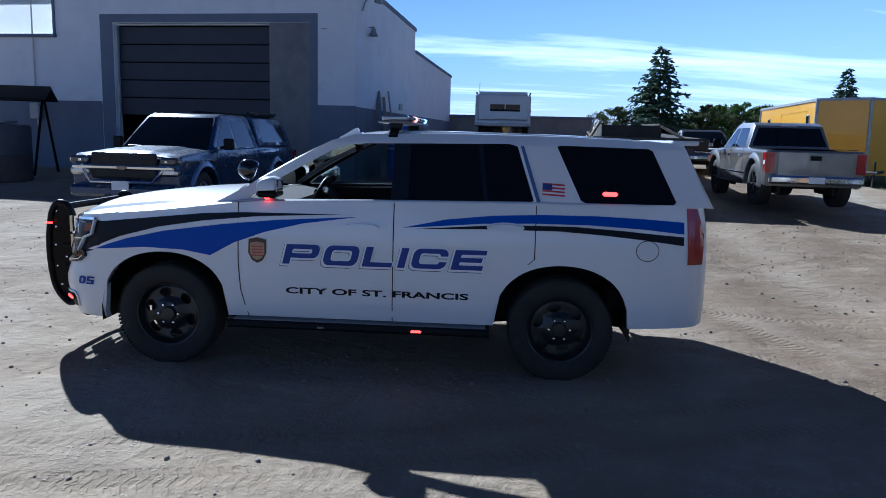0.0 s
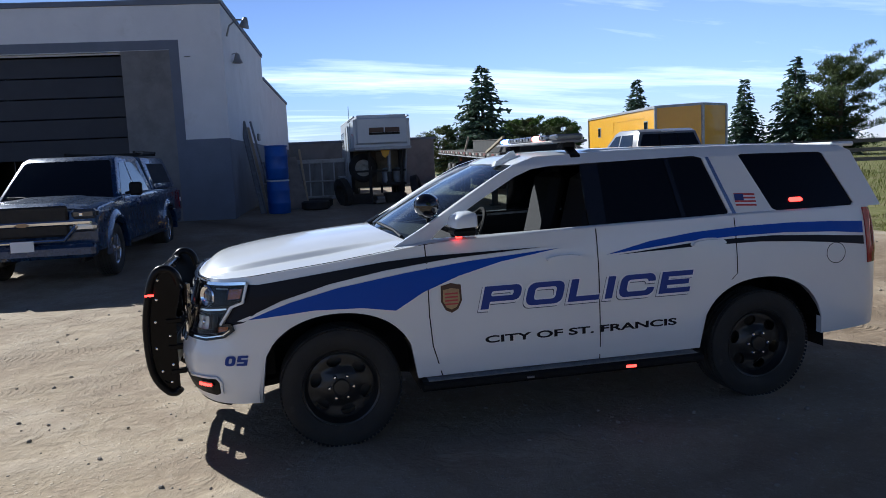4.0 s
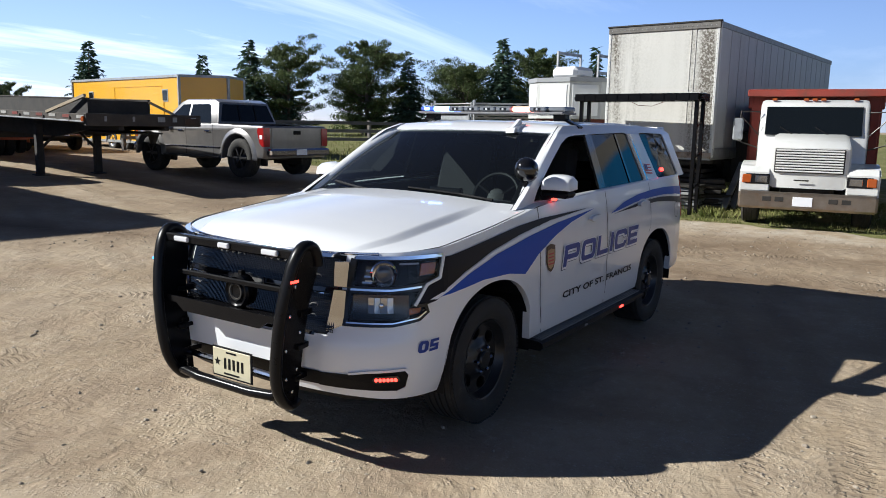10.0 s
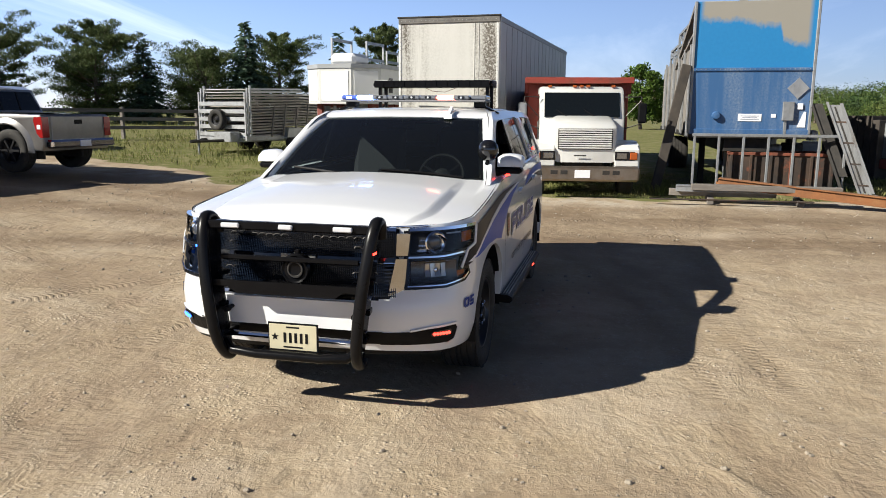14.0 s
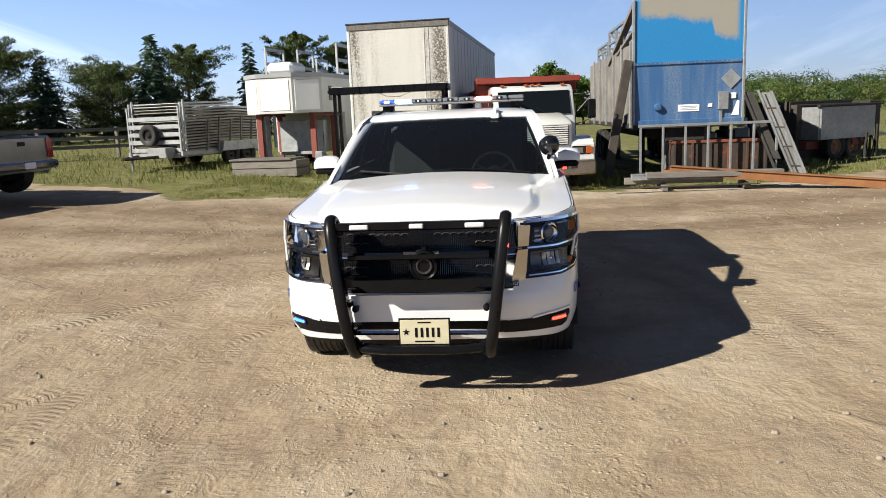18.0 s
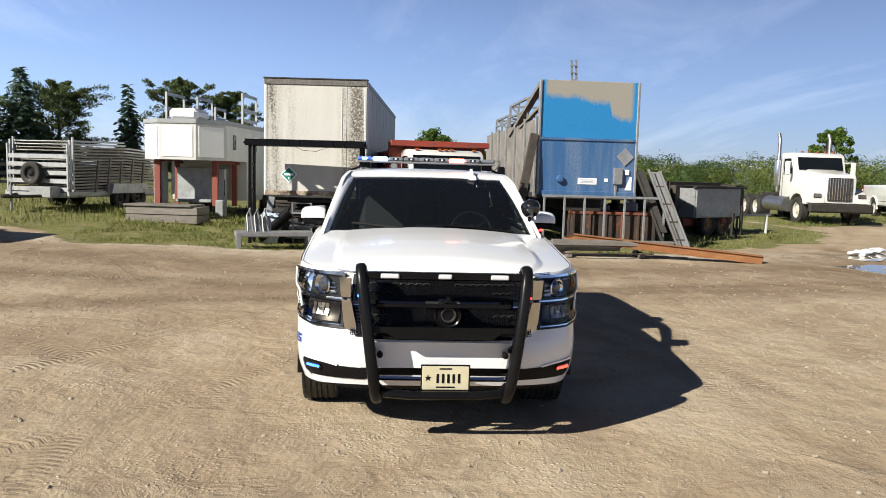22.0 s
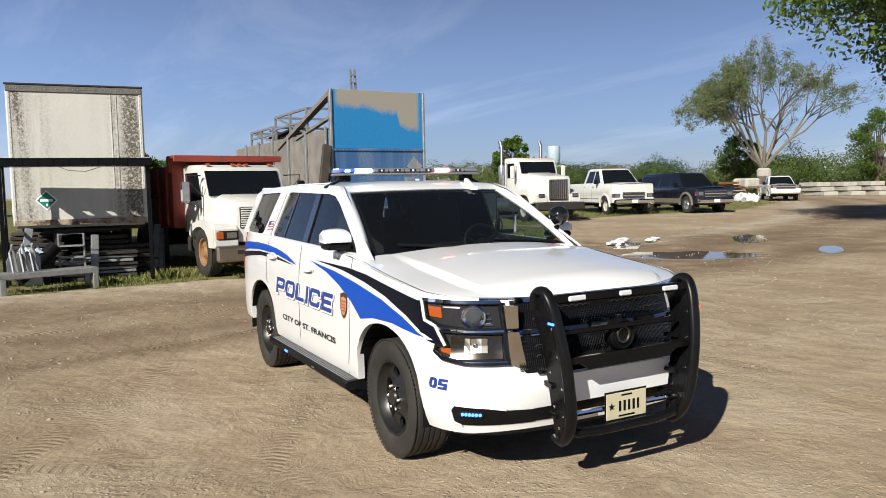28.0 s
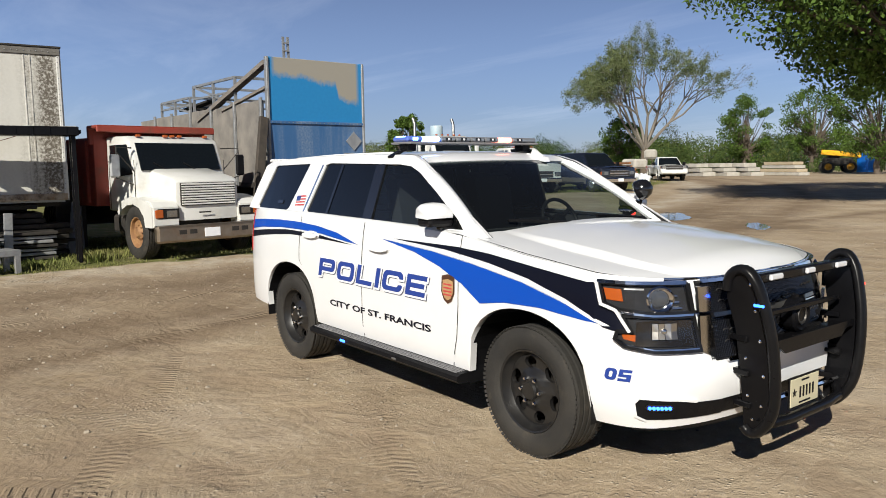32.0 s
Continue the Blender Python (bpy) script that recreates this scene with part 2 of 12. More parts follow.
# ---------------------------------------------------------------- materials
def mat(name, col, rough=0.6, metal=0.0, col2=None, scale=3.0, bump=0.0, bscale=40.0, coat=0.0, spec=0.5, dirt=None, dscale=0.8, dlo=0.5, dhi=0.7, stretch=(1, 1, 1), rvar=0.08, emit=0.0, trans=0.0, each=0.0, world_space=False):
    """A two-scale procedural surface: col to col2 by noise, stains of the colour dirt, fine relief."""
    m = bpy.data.materials.new(name)
    m.use_nodes = True
    nt = m.node_tree
    N, L = nt.nodes.new, nt.links.new
    p = nt.nodes["Principled BSDF"]
    p.inputs["Roughness"].default_value, p.inputs["Metallic"].default_value = rough, metal
    p.inputs["Specular IOR Level"].default_value = spec
    p.inputs["Coat Weight"].default_value, p.inputs["Coat Roughness"].default_value = coat, 0.04
    p.inputs["Transmission Weight"].default_value = trans
    c4 = (*col, 1)
    p.inputs["Base Color"].default_value = c4
    if emit:
        p.inputs["Emission Color"].default_value, p.inputs["Emission Strength"].default_value = c4, emit
    if not (col2 or bump or dirt or each):
        return m
    co = N("ShaderNodeTexCoord")
    mp = N("ShaderNodeMapping")
    mp.inputs["Scale"].default_value = stretch
    if world_space:
        geo = N("ShaderNodeNewGeometry")
        L(geo.outputs["Position"], mp.inputs[0])
    else:
        L(co.outputs["Object"], mp.inputs[0])

    def nz(s, detail=5, r=0.6):
        n = N("ShaderNodeTexNoise")
        n.inputs["Scale"].default_value, n.inputs["Detail"].default_value, n.inputs["Roughness"].default_value = s, detail, r
        L(mp.outputs[0], n.inputs["Vector"])
        return n.outputs["Fac"]

    def ramp(src, lo, hi):
        r = N("ShaderNodeMapRange")
        r.inputs[1].default_value, r.inputs[2].default_value = lo, hi
        L(src, r.inputs[0])
        return r.outputs[0]

    def mixc(f, a, b):
        x = N("ShaderNodeMixRGB")
        for s, v in ((x.inputs[0], f), (x.inputs[1], a), (x.inputs[2], b)):
            if isinstance(v, tuple):
                s.default_value = v
            else:
                L(v, s)
        return x.outputs[0]
    c = c4
    if col2:
        c = mixc(ramp(nz(scale), 0.3, 0.7), c4, (*col2, 1))
        L(ramp(nz(scale * 3.1), 0.0, 1.0), p.inputs["Roughness"])
        rr = p.inputs["Roughness"].links[0].from_node
        rr.inputs[3].default_value, rr.inputs[4].default_value = max(0.02, rough - rvar), min(1, rough + rvar)
    if dirt:
        c = mixc(ramp(nz(dscale, 8, 0.68), dlo, dhi), c, (*dirt, 1))
    if each:
        oi = N("ShaderNodeObjectInfo")
        hv = N("ShaderNodeHueSaturation")
        L(ramp(oi.outputs["Random"], 0, 1), hv.inputs["Value"])
        q = hv.inputs["Value"].links[0].from_node
        q.inputs[3].default_value, q.inputs[4].default_value = 1 - each, 1 + each
        if isinstance(c, tuple):
            hv.inputs["Color"].default_value = c
        else:
            L(c, hv.inputs["Color"])
        c = hv.outputs[0]
    if not isinstance(c, tuple):
        L(c, p.inputs["Base Color"])
    if bump:
        b = N("ShaderNodeBump")
        b.inputs["Strength"].default_value, b.inputs["Distance"].default_value = bump, 0.01
        L(nz(bscale, 6, 0.65), b.inputs["Height"])
        L(b.outputs[0], p.inputs["Normal"])
    return m


M = {}
M["white_paint"] = mat("white_car_paint", (0.74, 0.75, 0.77), 0.32, coat=0.8, col2=(0.71, 0.72, 0.74), scale=2.0, rvar=0.05)
M["blue_vinyl"] = mat("blue_vinyl", (0.006, 0.062, 0.40), 0.35, spec=0.22)
M["letter_vinyl"] = mat("letter_blue_vinyl", (0.022, 0.050, 0.255), 0.35, spec=0.25)
M["black_vinyl"] = mat("black_vinyl", (0.004, 0.005, 0.012), 0.35, spec=0.18)
M["white_vinyl"] = mat("white_vinyl", (0.78, 0.79, 0.82), 0.35)
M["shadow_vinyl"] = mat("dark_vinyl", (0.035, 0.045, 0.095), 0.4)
M["grey_vinyl"] = mat("grey_vinyl", (0.34, 0.37, 0.45), 0.4)
M["black_plastic"] = mat("black_plastic", (0.005, 0.005, 0.006), 0.45, bump=0.1, bscale=300, col2=(0.009, 0.009, 0.010), scale=8, spec=0.12)
M["rubber"] = mat("tyre_rubber", (0.014, 0.0135, 0.013), 0.8, col2=(0.030, 0.027, 0.023), scale=5, bump=0.3, bscale=120, dirt=(0.10, 0.082, 0.062), dscale=6, dlo=0.58, dhi=0.85)
M["black_steel"] = mat("black_powder_coat", (0.004, 0.004, 0.005), 0.24, col2=(0.007, 0.007, 0.008), scale=6, bump=0.03, bscale=200, spec=0.14)
M["black_gloss"] = mat("black_gloss", (0.008, 0.008, 0.009), 0.12, coat=0.5)
M["chrome"] = mat("chrome", (0.80, 0.80, 0.82), 0.08, 1.0)
M["steel"] = mat("worn_steel", (0.36, 0.36, 0.36), 0.45, 0.9, col2=(0.24, 0.24, 0.24), scale=6)
M["tint"] = mat("dark_tinted_glass", (0.004, 0.005, 0.007), 0.04, spec=0.26)
M["amber"] = mat("amber_plastic", (0.36, 0.075, 0.010), 0.2, coat=0.4)
M["red_lens"] = mat("red_lens", (0.30, 0.014, 0.014), 0.15, coat=0.6)
M["lit_red"] = mat("lit_red_lamp", (1.0, 0.035, 0.02), 0.3, emit=5.0)
M["lit_blue"] = mat("lit_blue_lamp", (0.03, 0.12, 1.0), 0.3, emit=6.0)
M["concrete_white"] = mat("white_painted_block", (0.72, 0.74, 0.78), 0.8, col2=(0.64, 0.66, 0.70), scale=1.2, bump=0.25, bscale=30, dirt=(0.45, 0.45, 0.44), dscale=0.7, dlo=0.58, dhi=0.85)
M["concrete_blue"] = mat("grey_blue_painted_block", (0.16, 0.185, 0.24), 0.8, col2=(0.13, 0.15, 0.20), scale=1.5, bump=0.25, bscale=30)
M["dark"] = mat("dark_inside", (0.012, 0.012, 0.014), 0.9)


def glass_mat(name="clear_glass", col=(0.44, 0.54, 0.54), ior=1.5, sky_haze=0.008):
    m = bpy.data.materials.new(name)
    m.use_nodes = True
    nt = m.node_tree
    nt.nodes.clear()
    N, L = nt.nodes.new, nt.links.new
    t, g, f, x, o = N("ShaderNodeBsdfTransparent"), N("ShaderNodeBsdfGlossy"), N("ShaderNodeFresnel"), N("ShaderNodeMixShader"), N("ShaderNodeOutputMaterial")
    t.inputs[0].default_value = (*col, 1)
    g.inputs["Roughness"].default_value = 0.02
    f.inputs["IOR"].default_value = ior
    # a faint pale diffuse share stands in for the haze of reflected sky
    d, y = N("ShaderNodeBsdfDiffuse"), N("ShaderNodeMixShader")
    d.inputs[0].default_value = (0.50, 0.56, 0.60, 1)
    y.inputs[0].default_value = sky_haze
    L(f.outputs[0], x.inputs[0]), L(t.outputs[0], x.inputs[1]), L(g.outputs[0], x.inputs[2])
    L(x.outputs[0], y.inputs[1]), L(d.outputs[0], y.inputs[2]), L(y.outputs[0], o.inputs[0])
    return m


M["glass"] = glass_mat()


# ---------------------------------------------------------------- ground
def inside(poly, x, y):
    c = False
    for (x1, y1), (x2, y2) in zip(poly, poly[1:] + poly[:1]):
        if (y1 > y) != (y2 > y) and x < (x2 - x1) * (y - y1) / (y2 - y1) + x1:
            c = not c
    return c


# where grass grows: the strip under the parked trailers, the far meadow, the verges
GRASS = [
    [(8.6, 4.0), (8.5, 8.4), (8.3, 12.3), (10.5, 14.5), (12, 19), (13, 26), (20, 40), (-6, 52), (-60, 60), (-60, 400), (400, 400), (400, -9), (24, -9.5),
     (14.5, -8.6), (11.6, -6.2), (9.6, -2.6), (8.6, -0.2), (8.4, 2.5)],
    [(400, -9), (24, -9.5), (17.0, -9.4), (17.5, -11.0), (18.8, -13.0), (19.2, -17.3), (18.4, -20.9), (18.1, -23.6), (19.5, -27), (22.3, -33.5), (30, -40), (45, -70), (30, -95), (-10, -90), (-80, -95), (-400, -400), (400, -400)],
]


# puddles: x, y, half length, half width, yaw
PUDDLES = [(5.5, -4.45, 1.6, 1.0, 47), (8.3, -5.4, 1.3, 0.40, -50), (7.3, -9.3, 1.8, 0.45, -55), (4.0, -7.8, 1.1, 0.26, -60)]


def make_ground():
    def axis(lo, hi, a, b):
        xs = list(np.arange(lo, hi + 0.01, 0.25))
        step = 0.3
        up, dn = [], []
        x = hi
        while x < b:
            step = min(step * 1.09, 120)
            x += step
            up.append(x)
        x, step = lo, 0.3
        while x > a:
            step = min(step * 1.09, 120)
            x -= step
            dn.append(x)
        return dn[::-1] + xs + up
    X, Y = axis(-10, 13, -1500, 1500), axis(-8, 15, -1500, 1500)
    nx, ny = len(X), len(Y)
    verts, grass = [], []
    for y in Y:
        for x in X:
            r = math.hypot(x, y - 5)
            z = ground_z(x, y)
            if r < 60:
                n = noise.noise((x * 0.35, y * 0.35, 0)) * 0.5 + noise.noise((x * 1.3, y * 1.3, 7)) * 0.5
                far_car = min(1.0, max(0.0, (math.hypot((x + 0.5) / 3.2, (y - 6.4) / 1.6) - 0.9) * 2))
                wet = 0.0
                for px, py, pa, pb, yaw in PUDDLES:
                    c, s = math.cos(radians(yaw)), math.sin(radians(yaw))
                    u, v = (x - px) * c + (y - py) * s, -(x - px) * s + (y - py) * c
                    w1 = min(1.0, max(0.0, (1.55 - math.hypot(u / (pa + 0.3), v / (pb + 0.35))) * 1.8))
                    if w1 > wet:
                        wet, level = w1, ground_z(px, py)
                z += 0.018 * n * far_car * (1 - wet)
                if wet:
                    z = z * (1 - wet) + (level - 0.022 + 0.010 * n) * wet
            verts.append((x, y, z))
            g = 1.0 if any(inside(P, x + 0.5 * noise.noise((x * 0.9, y * 0.9, 3)), y + 0.5 * noise.noise((x * 0.9, y * 0.9, 9))) for P in GRASS) else 0.0
            grass.append(g)
    faces = [(j * nx + i, j * nx + i + 1, (j + 1) * nx + i + 1, (j + 1) * nx + i) for j in range(ny - 1) for i in range(nx - 1)]
    me = bpy.data.meshes.new("ground")
    me.from_pydata(verts, [], faces)
    at = me.attributes.new("grass", "FLOAT", "POINT")
    at.data.foreach_set("value", grass)
    me.polygons.foreach_set("use_smooth", [True] * len(faces))
    me.materials.append(ground_mat())
    ob = tagged(new("ground", me), "gravelly brown dirt yard with grass verges", "ground", kind="structure")
    return ob


# wheel tracks: centre x, y, radius, half width, tread pitch (0: a damp lane without tread)
TRACKS = [(-14, 22, 16.5, 0.13, 0.075), (-14, 22, 18.2, 0.13, 0.075), (30, 14, 28.0, 0.12, 0.07), (30, 14, 26.2, 0.12, 0.07), (-2, -30, 33.5, 0.13, 0.08), (-2, -30, 31.7, 0.13, 0.08),
          (9, 24, 17.5, 0.11, 0.065), (9, 24, 19.1, 0.11, 0.065), (-20, -6, 17.8, 0.12, 0.07), (64, 3, 58.2, 1.35, 0.0), (64, 3, 60.6, 0.8, 0.0), (-40, -4, 44.2, 0.5, 0.0), (-4.0, 24, 20.05, 0.11, 0.07), (-4.2, 24, 20.6, 0.11, 0.07), (-7.6, 36.0, 28.4, 0.12, 0.06), (-3.2, 36.0, 27.1, 0.12, 0.06), (6.0, -14.0, 23.6, 0.12, 0.07)]


def ground_mat():
    m = bpy.data.materials.new("dirt_and_grass")
    m.use_nodes = True
    nt = m.node_tree
    N, L = nt.nodes.new, nt.links.new
    p = nt.nodes["Principled BSDF"]
    geo = N("ShaderNodeNewGeometry")

    def nz(s, detail=6, r=0.6, vec=None, dist=0.0):
        n = N("ShaderNodeTexNoise")
        n.inputs["Scale"].default_value, n.inputs["Detail"].default_value, n.inputs["Roughness"].default_value = s, detail, r
        n.inputs["Distortion"].default_value = dist
        L(vec or geo.outputs["Position"], n.inputs["Vector"])
        return n.outputs["Fac"]

    def mr(src, lo, hi, a=0.0, b=1.0):
        r = N("ShaderNodeMapRange")
        for i, v in enumerate((lo, hi, a, b)):
            r.inputs[i + 1].default_value = v
        L(src, r.inputs[0])
        return r.outputs[0]

    def mixc(f, a, b, mode="MIX"):
        x = N("ShaderNodeMixRGB")
        x.blend_type = mode
        for s, v in ((x.inputs[0], f), (x.inputs[1], a), (x.inputs[2], b)):
            if isinstance(v, (tuple, float)):
                s.default_value = v
            else:
                L(v, s)
        return x.outputs[0]

    def math2(op, a, b):
        x = N("ShaderNodeMath")
        x.operation = op
        for s, v in ((x.inputs[0], a), (x.inputs[1], b)):
            if isinstance(v, float):
                s.default_value = v
            else:
                L(v, s)
        return x.outputs[0]
    # dirt: pale sand, darker damp patches, grey gravel
    c = mixc(mr(nz(0.16, 4), 0.35, 0.65), (0.385, 0.308, 0.212, 1), (0.305, 0.234, 0.152, 1))
    c = mixc(mr(nz(0.55, 7, 0.65), 0.42, 0.72), c, (0.450, 0.374, 0.275, 1))
    c = mixc(mr(nz(2.2, 8, 0.7), 0.46, 0.72, 0, 0.6), c, (0.245, 0.184, 0.128, 1))
    c = mixc(mr(nz(9.0, 6, 0.7), 0.52, 0.74, 0, 0.35), c, (0.215, 0.160, 0.105, 1))
    c = mixc(mr(nz(13.0, 6, 0.7), 0.54, 0.70, 0, 0.45), c, (0.52, 0.447, 0.350, 1))

    def gravel(scale, lo, hi, a1, b1):
        """Small stones lying close together where a broad noise is high."""
        v = N("ShaderNodeTexVoronoi")
        v.inputs["Scale"].default_value = scale
        L(geo.outputs["Position"], v.inputs["Vector"])
        where = mr(math2("ADD", nz(a1, 4), math2("MULTIPLY", v.outputs["Color"], 0.30)), lo, hi)
        return v, math2("MULTIPLY", mr(v.outputs["Distance"], 0.16, 0.40, 1, 0), where)
    vo, peb = gravel(30, 0.68, 0.86, 0.9, 0)
    vo2, peb2 = gravel(75, 0.60, 0.80, 1.4, 0)
    pcol = mixc(vo.outputs["Color"], (0.24, 0.19, 0.14, 1), (0.62, 0.55, 0.45, 1))
    c = mixc(mr(peb, 0, 1, 0, 0.75), c, pcol)
    pcol2 = mixc(vo2.outputs["Color"], (0.19, 0.15, 0.11, 1), (0.64, 0.56, 0.45, 1))
    c = mixc(mr(peb2, 0, 1, 0, 0.65), c, pcol2)
    c = mixc(mr(nz(85, 3, 0.7), 0.54, 0.72, 0, 0.30), c, (0.185, 0.14, 0.092, 1))
    sx = N("ShaderNodeSeparateXYZ")
    L(geo.outputs["Position"], sx.inputs[0])

    def streaks(cx, cy, fine):
        """Long drag marks that bend about a far centre."""
        dx, dy = math2("SUBTRACT", sx.outputs[0], float(cx)), math2("SUBTRACT", sx.outputs[1], float(cy))
        r = math2("SQRT", math2("ADD", math2("MULTIPLY", dx, dx), math2("MULTIPLY", dy, dy)), 0.0)
        com = N("ShaderNodeCombineXYZ")
        L(math2("ADD", math2("MULTIPLY", r, float(fine)), math2("MULTIPLY", nz(0.8, 3), 2.2)), com.inputs[0])
        L(math2("MULTIPLY", math2("ARCTAN2", dy, dx), 9.0), com.inputs[1])
        return nz(1.0, 6, 0.62, com.outputs[0])
    st1, st2, st3 = streaks(-16, 20, 1.5), streaks(26, 16, 1.2), streaks(0, -34, 1.3)
    wsel = mr(nz(0.22, 3), 0.42, 0.58)
    rut = math2("ADD", math2("MULTIPLY", st1, wsel), math2("MULTIPLY", st2, math2("SUBTRACT", 1.0, wsel)))
    rut = math2("ADD", math2("MULTIPLY", rut, 0.65), math2("MULTIPLY", st3, 0.35))
    c = mixc(mr(rut, 0.485, 0.56, 0, 0.55), c, (0.27, 0.202, 0.138, 1))
    c = mixc(mr(rut, 0.47, 0.40, 0, 0.32), c, (0.50, 0.417, 0.32, 1))
    # wheel tracks: rings of tread about far centres
    wob = mr(nz(0.5, 3), 0, 1, -0.12, 0.12)
    worn = math2("MULTIPLY", mr(nz(0.7, 4), 0.46, 0.66), mr(sx.outputs[0], 0.5, 3.0, 0.55, 1.0))
    tread = None
    damp = None
    for cx, cy, R, w, pitch in TRACKS:
        dx, dy = math2("SUBTRACT", sx.outputs[0], float(cx)), math2("SUBTRACT", sx.outputs[1], float(cy))
        r = math2("SQRT", math2("ADD", math2("MULTIPLY", dx, dx), math2("MULTIPLY", dy, dy)), 0.0)
        off = math2("ABSOLUTE", math2("ADD", math2("SUBTRACT", r, float(R)), wob), 0.0)
        band = mr(off, w * 0.8, w, 1, 0)
        if pitch:
            ang = math2("ARCTAN2", dy, dx)
            ph = math2("ADD", math2("MULTIPLY", ang, float(R * 6.283 / pitch)), math2("MULTIPLY", off, 30.0))
            lug = math2("MULTIPLY", math2("MULTIPLY", mr(math2("SINE", ph, 0.0), -0.3, 0.5), band), worn)
            tread = lug if tread is None else math2("MAXIMUM", tread, lug)
        soft = mr(off, 0.0, w * 1.6, 1.0 if not pitch else 0.28, 0)
        damp = soft if damp is None else math2("MAXIMUM", damp, soft)
    damp = math2("MULTIPLY", damp, mr(nz(0.9, 6, 0.65), 0.28, 0.52))
    c = mixc(mr(damp, 0, 1, 0, 0.85), c, (0.175, 0.124, 0.080, 1))
    c = mixc(mr(tread, 0, 1, 0, 0.30), c, (0.22, 0.165, 0.11, 1))
    # pale washed gravel along the edge of the grass, wet mud about the puddles
    dx, dy = math2("SUBTRACT", sx.outputs[0], 64.0), math2("SUBTRACT", sx.outputs[1], 3.0)
    r = math2("SQRT", math2("ADD", math2("MULTIPLY", dx, dx), math2("MULTIPLY", dy, dy)), 0.0)
    shore = math2("MULTIPLY", mr(math2("ABSOLUTE", math2("SUBTRACT", r, 56.1), 0.0), 0.3, 1.0, 1, 0), mr(nz(1.3, 6, 0.7), 0.40, 0.60))
    c = mixc(mr(shore, 0, 1, 0, 0.75), c, (0.47, 0.42, 0.345, 1))
    mud = None
    for px, py, pa, pb, yaw in PUDDLES:
        dx, dy = math2("SUBTRACT", sx.outputs[0], float(px)), math2("SUBTRACT", sx.outputs[1], float(py))
        r = math2("SQRT", math2("ADD", math2("MULTIPLY", dx, dx), math2("MULTIPLY", dy, dy)), 0.0)
        one = mr(r, pa * 0.8, pa * 1.9 + 0.4, 1, 0)
        mud = one if mud is None else math2("MAXIMUM", mud, one)
    mud = math2("MULTIPLY", mud, mr(nz(1.1, 6, 0.65), 0.36, 0.56))
    c = mixc(mr(mud, 0, 1, 0, 0.8), c, (0.165, 0.120, 0.078, 1))
    # grass soil
    at = N("ShaderNodeAttribute")
    at.attribute_name = "grass"
    gm = mr(math2("ADD", at.outputs["Fac"], mr(nz(1.6, 8, 0.7), 0, 1, -0.5, 0.5)), 0.35, 0.75)
    gc = mixc(mr(nz(0.4, 5), 0.3, 0.7), (0.105, 0.120, 0.034, 1), (0.165, 0.165, 0.058, 1))
    gc = mixc(mr(nz(2.6, 7, 0.7), 0.47, 0.70), gc, (0.26, 0.215, 0.125, 1))
    L(mixc(gm, c, gc), p.inputs["Base Color"])
    p.inputs["Roughness"].default_value = 0.95
    p.inputs["Specular IOR Level"].default_value = 0.15
    h = math2("ADD", math2("MULTIPLY", nz(2.2, 8, 0.64), 0.044), math2("MULTIPLY", nz(55, 3, 0.6), 0.0015))
    h = math2("ADD", h, math2("MULTIPLY", nz(14, 5, 0.65), 0.006))
    h = math2("ADD", h, math2("ADD", math2("MULTIPLY", peb, 0.008), math2("MULTIPLY", peb2, 0.0032)))
    h = math2("SUBTRACT", h, math2("MULTIPLY", mr(rut, 0.42, 0.58), 0.019))
    h = math2("SUBTRACT", h, math2("MULTIPLY", tread, 0.014))
    b = N("ShaderNodeBump")
    b.inputs["Strength"].default_value, b.inputs["Distance"].default_value = 1.0, 1.0
    L(h, b.inputs["Height"])
    L(b.outputs[0], p.inputs["Normal"])
    return m


make_ground()


# ---------------------------------------------------------------- police car (x ahead, y to its left, origin under the middle of the wheelbase)
CAR = pose(-0.508, 6.366, 0.0, 0, 0, 176.1)
PLAN = [(2.49, 0), (2.485, 0.25), (2.455, 0.50), (2.40, 0.68), (2.31, 0.83), (2.18, 0.935), (2.0, 0.985), (1.7, 1.003), (1.0, 1.010), (0, 1.012),
        (-1, 1.010), (-1.8, 1.0), (-2.1, 0.985), (-2.33, 0.945), (-2.46, 0.86), (-2.52, 0.7), (-2.555, 0.35), (-2.56, 0)]
FX, RX, HUB, ARCH = 1.50, -1.44, 0.375, 0.485


def catmull(pts, n):
    out = []
    for i in range(len(pts) - 1):
        p0, p1, p2, p3 = (np.array(pts[max(0, i - 1)]), np.array(pts[i]), np.array(pts[i + 1]), np.array(pts[min(len(pts) - 1, i + 2)]))
        for k in range(n):
            t = k / n
            out.append(0.5 * (2 * p1 + (p2 - p0) * t + (2 * p0 - 5 * p1 + 4 * p2 - p3) * t * t + (3 * p1 - p0 - 3 * p2 + p3) * t ** 3))
    out.append(np.array(pts[-1]))
    return np.array(out)


PC = catmull(PLAN, 24)
PS = np.concatenate([[0], np.cumsum(np.hypot(*np.diff(PC, axis=0).T))])
PT = np.gradient(PC, PS, axis=0)
PN = np.stack([-PT[:, 1], PT[:, 0]], 1) * -1
PN /= np.hypot(*PN.T)[:, None]
PN *= np.sign(PN[0, 0])


def s_of(x):
    return float(np.interp(-x, -PC[:, 0], PS))


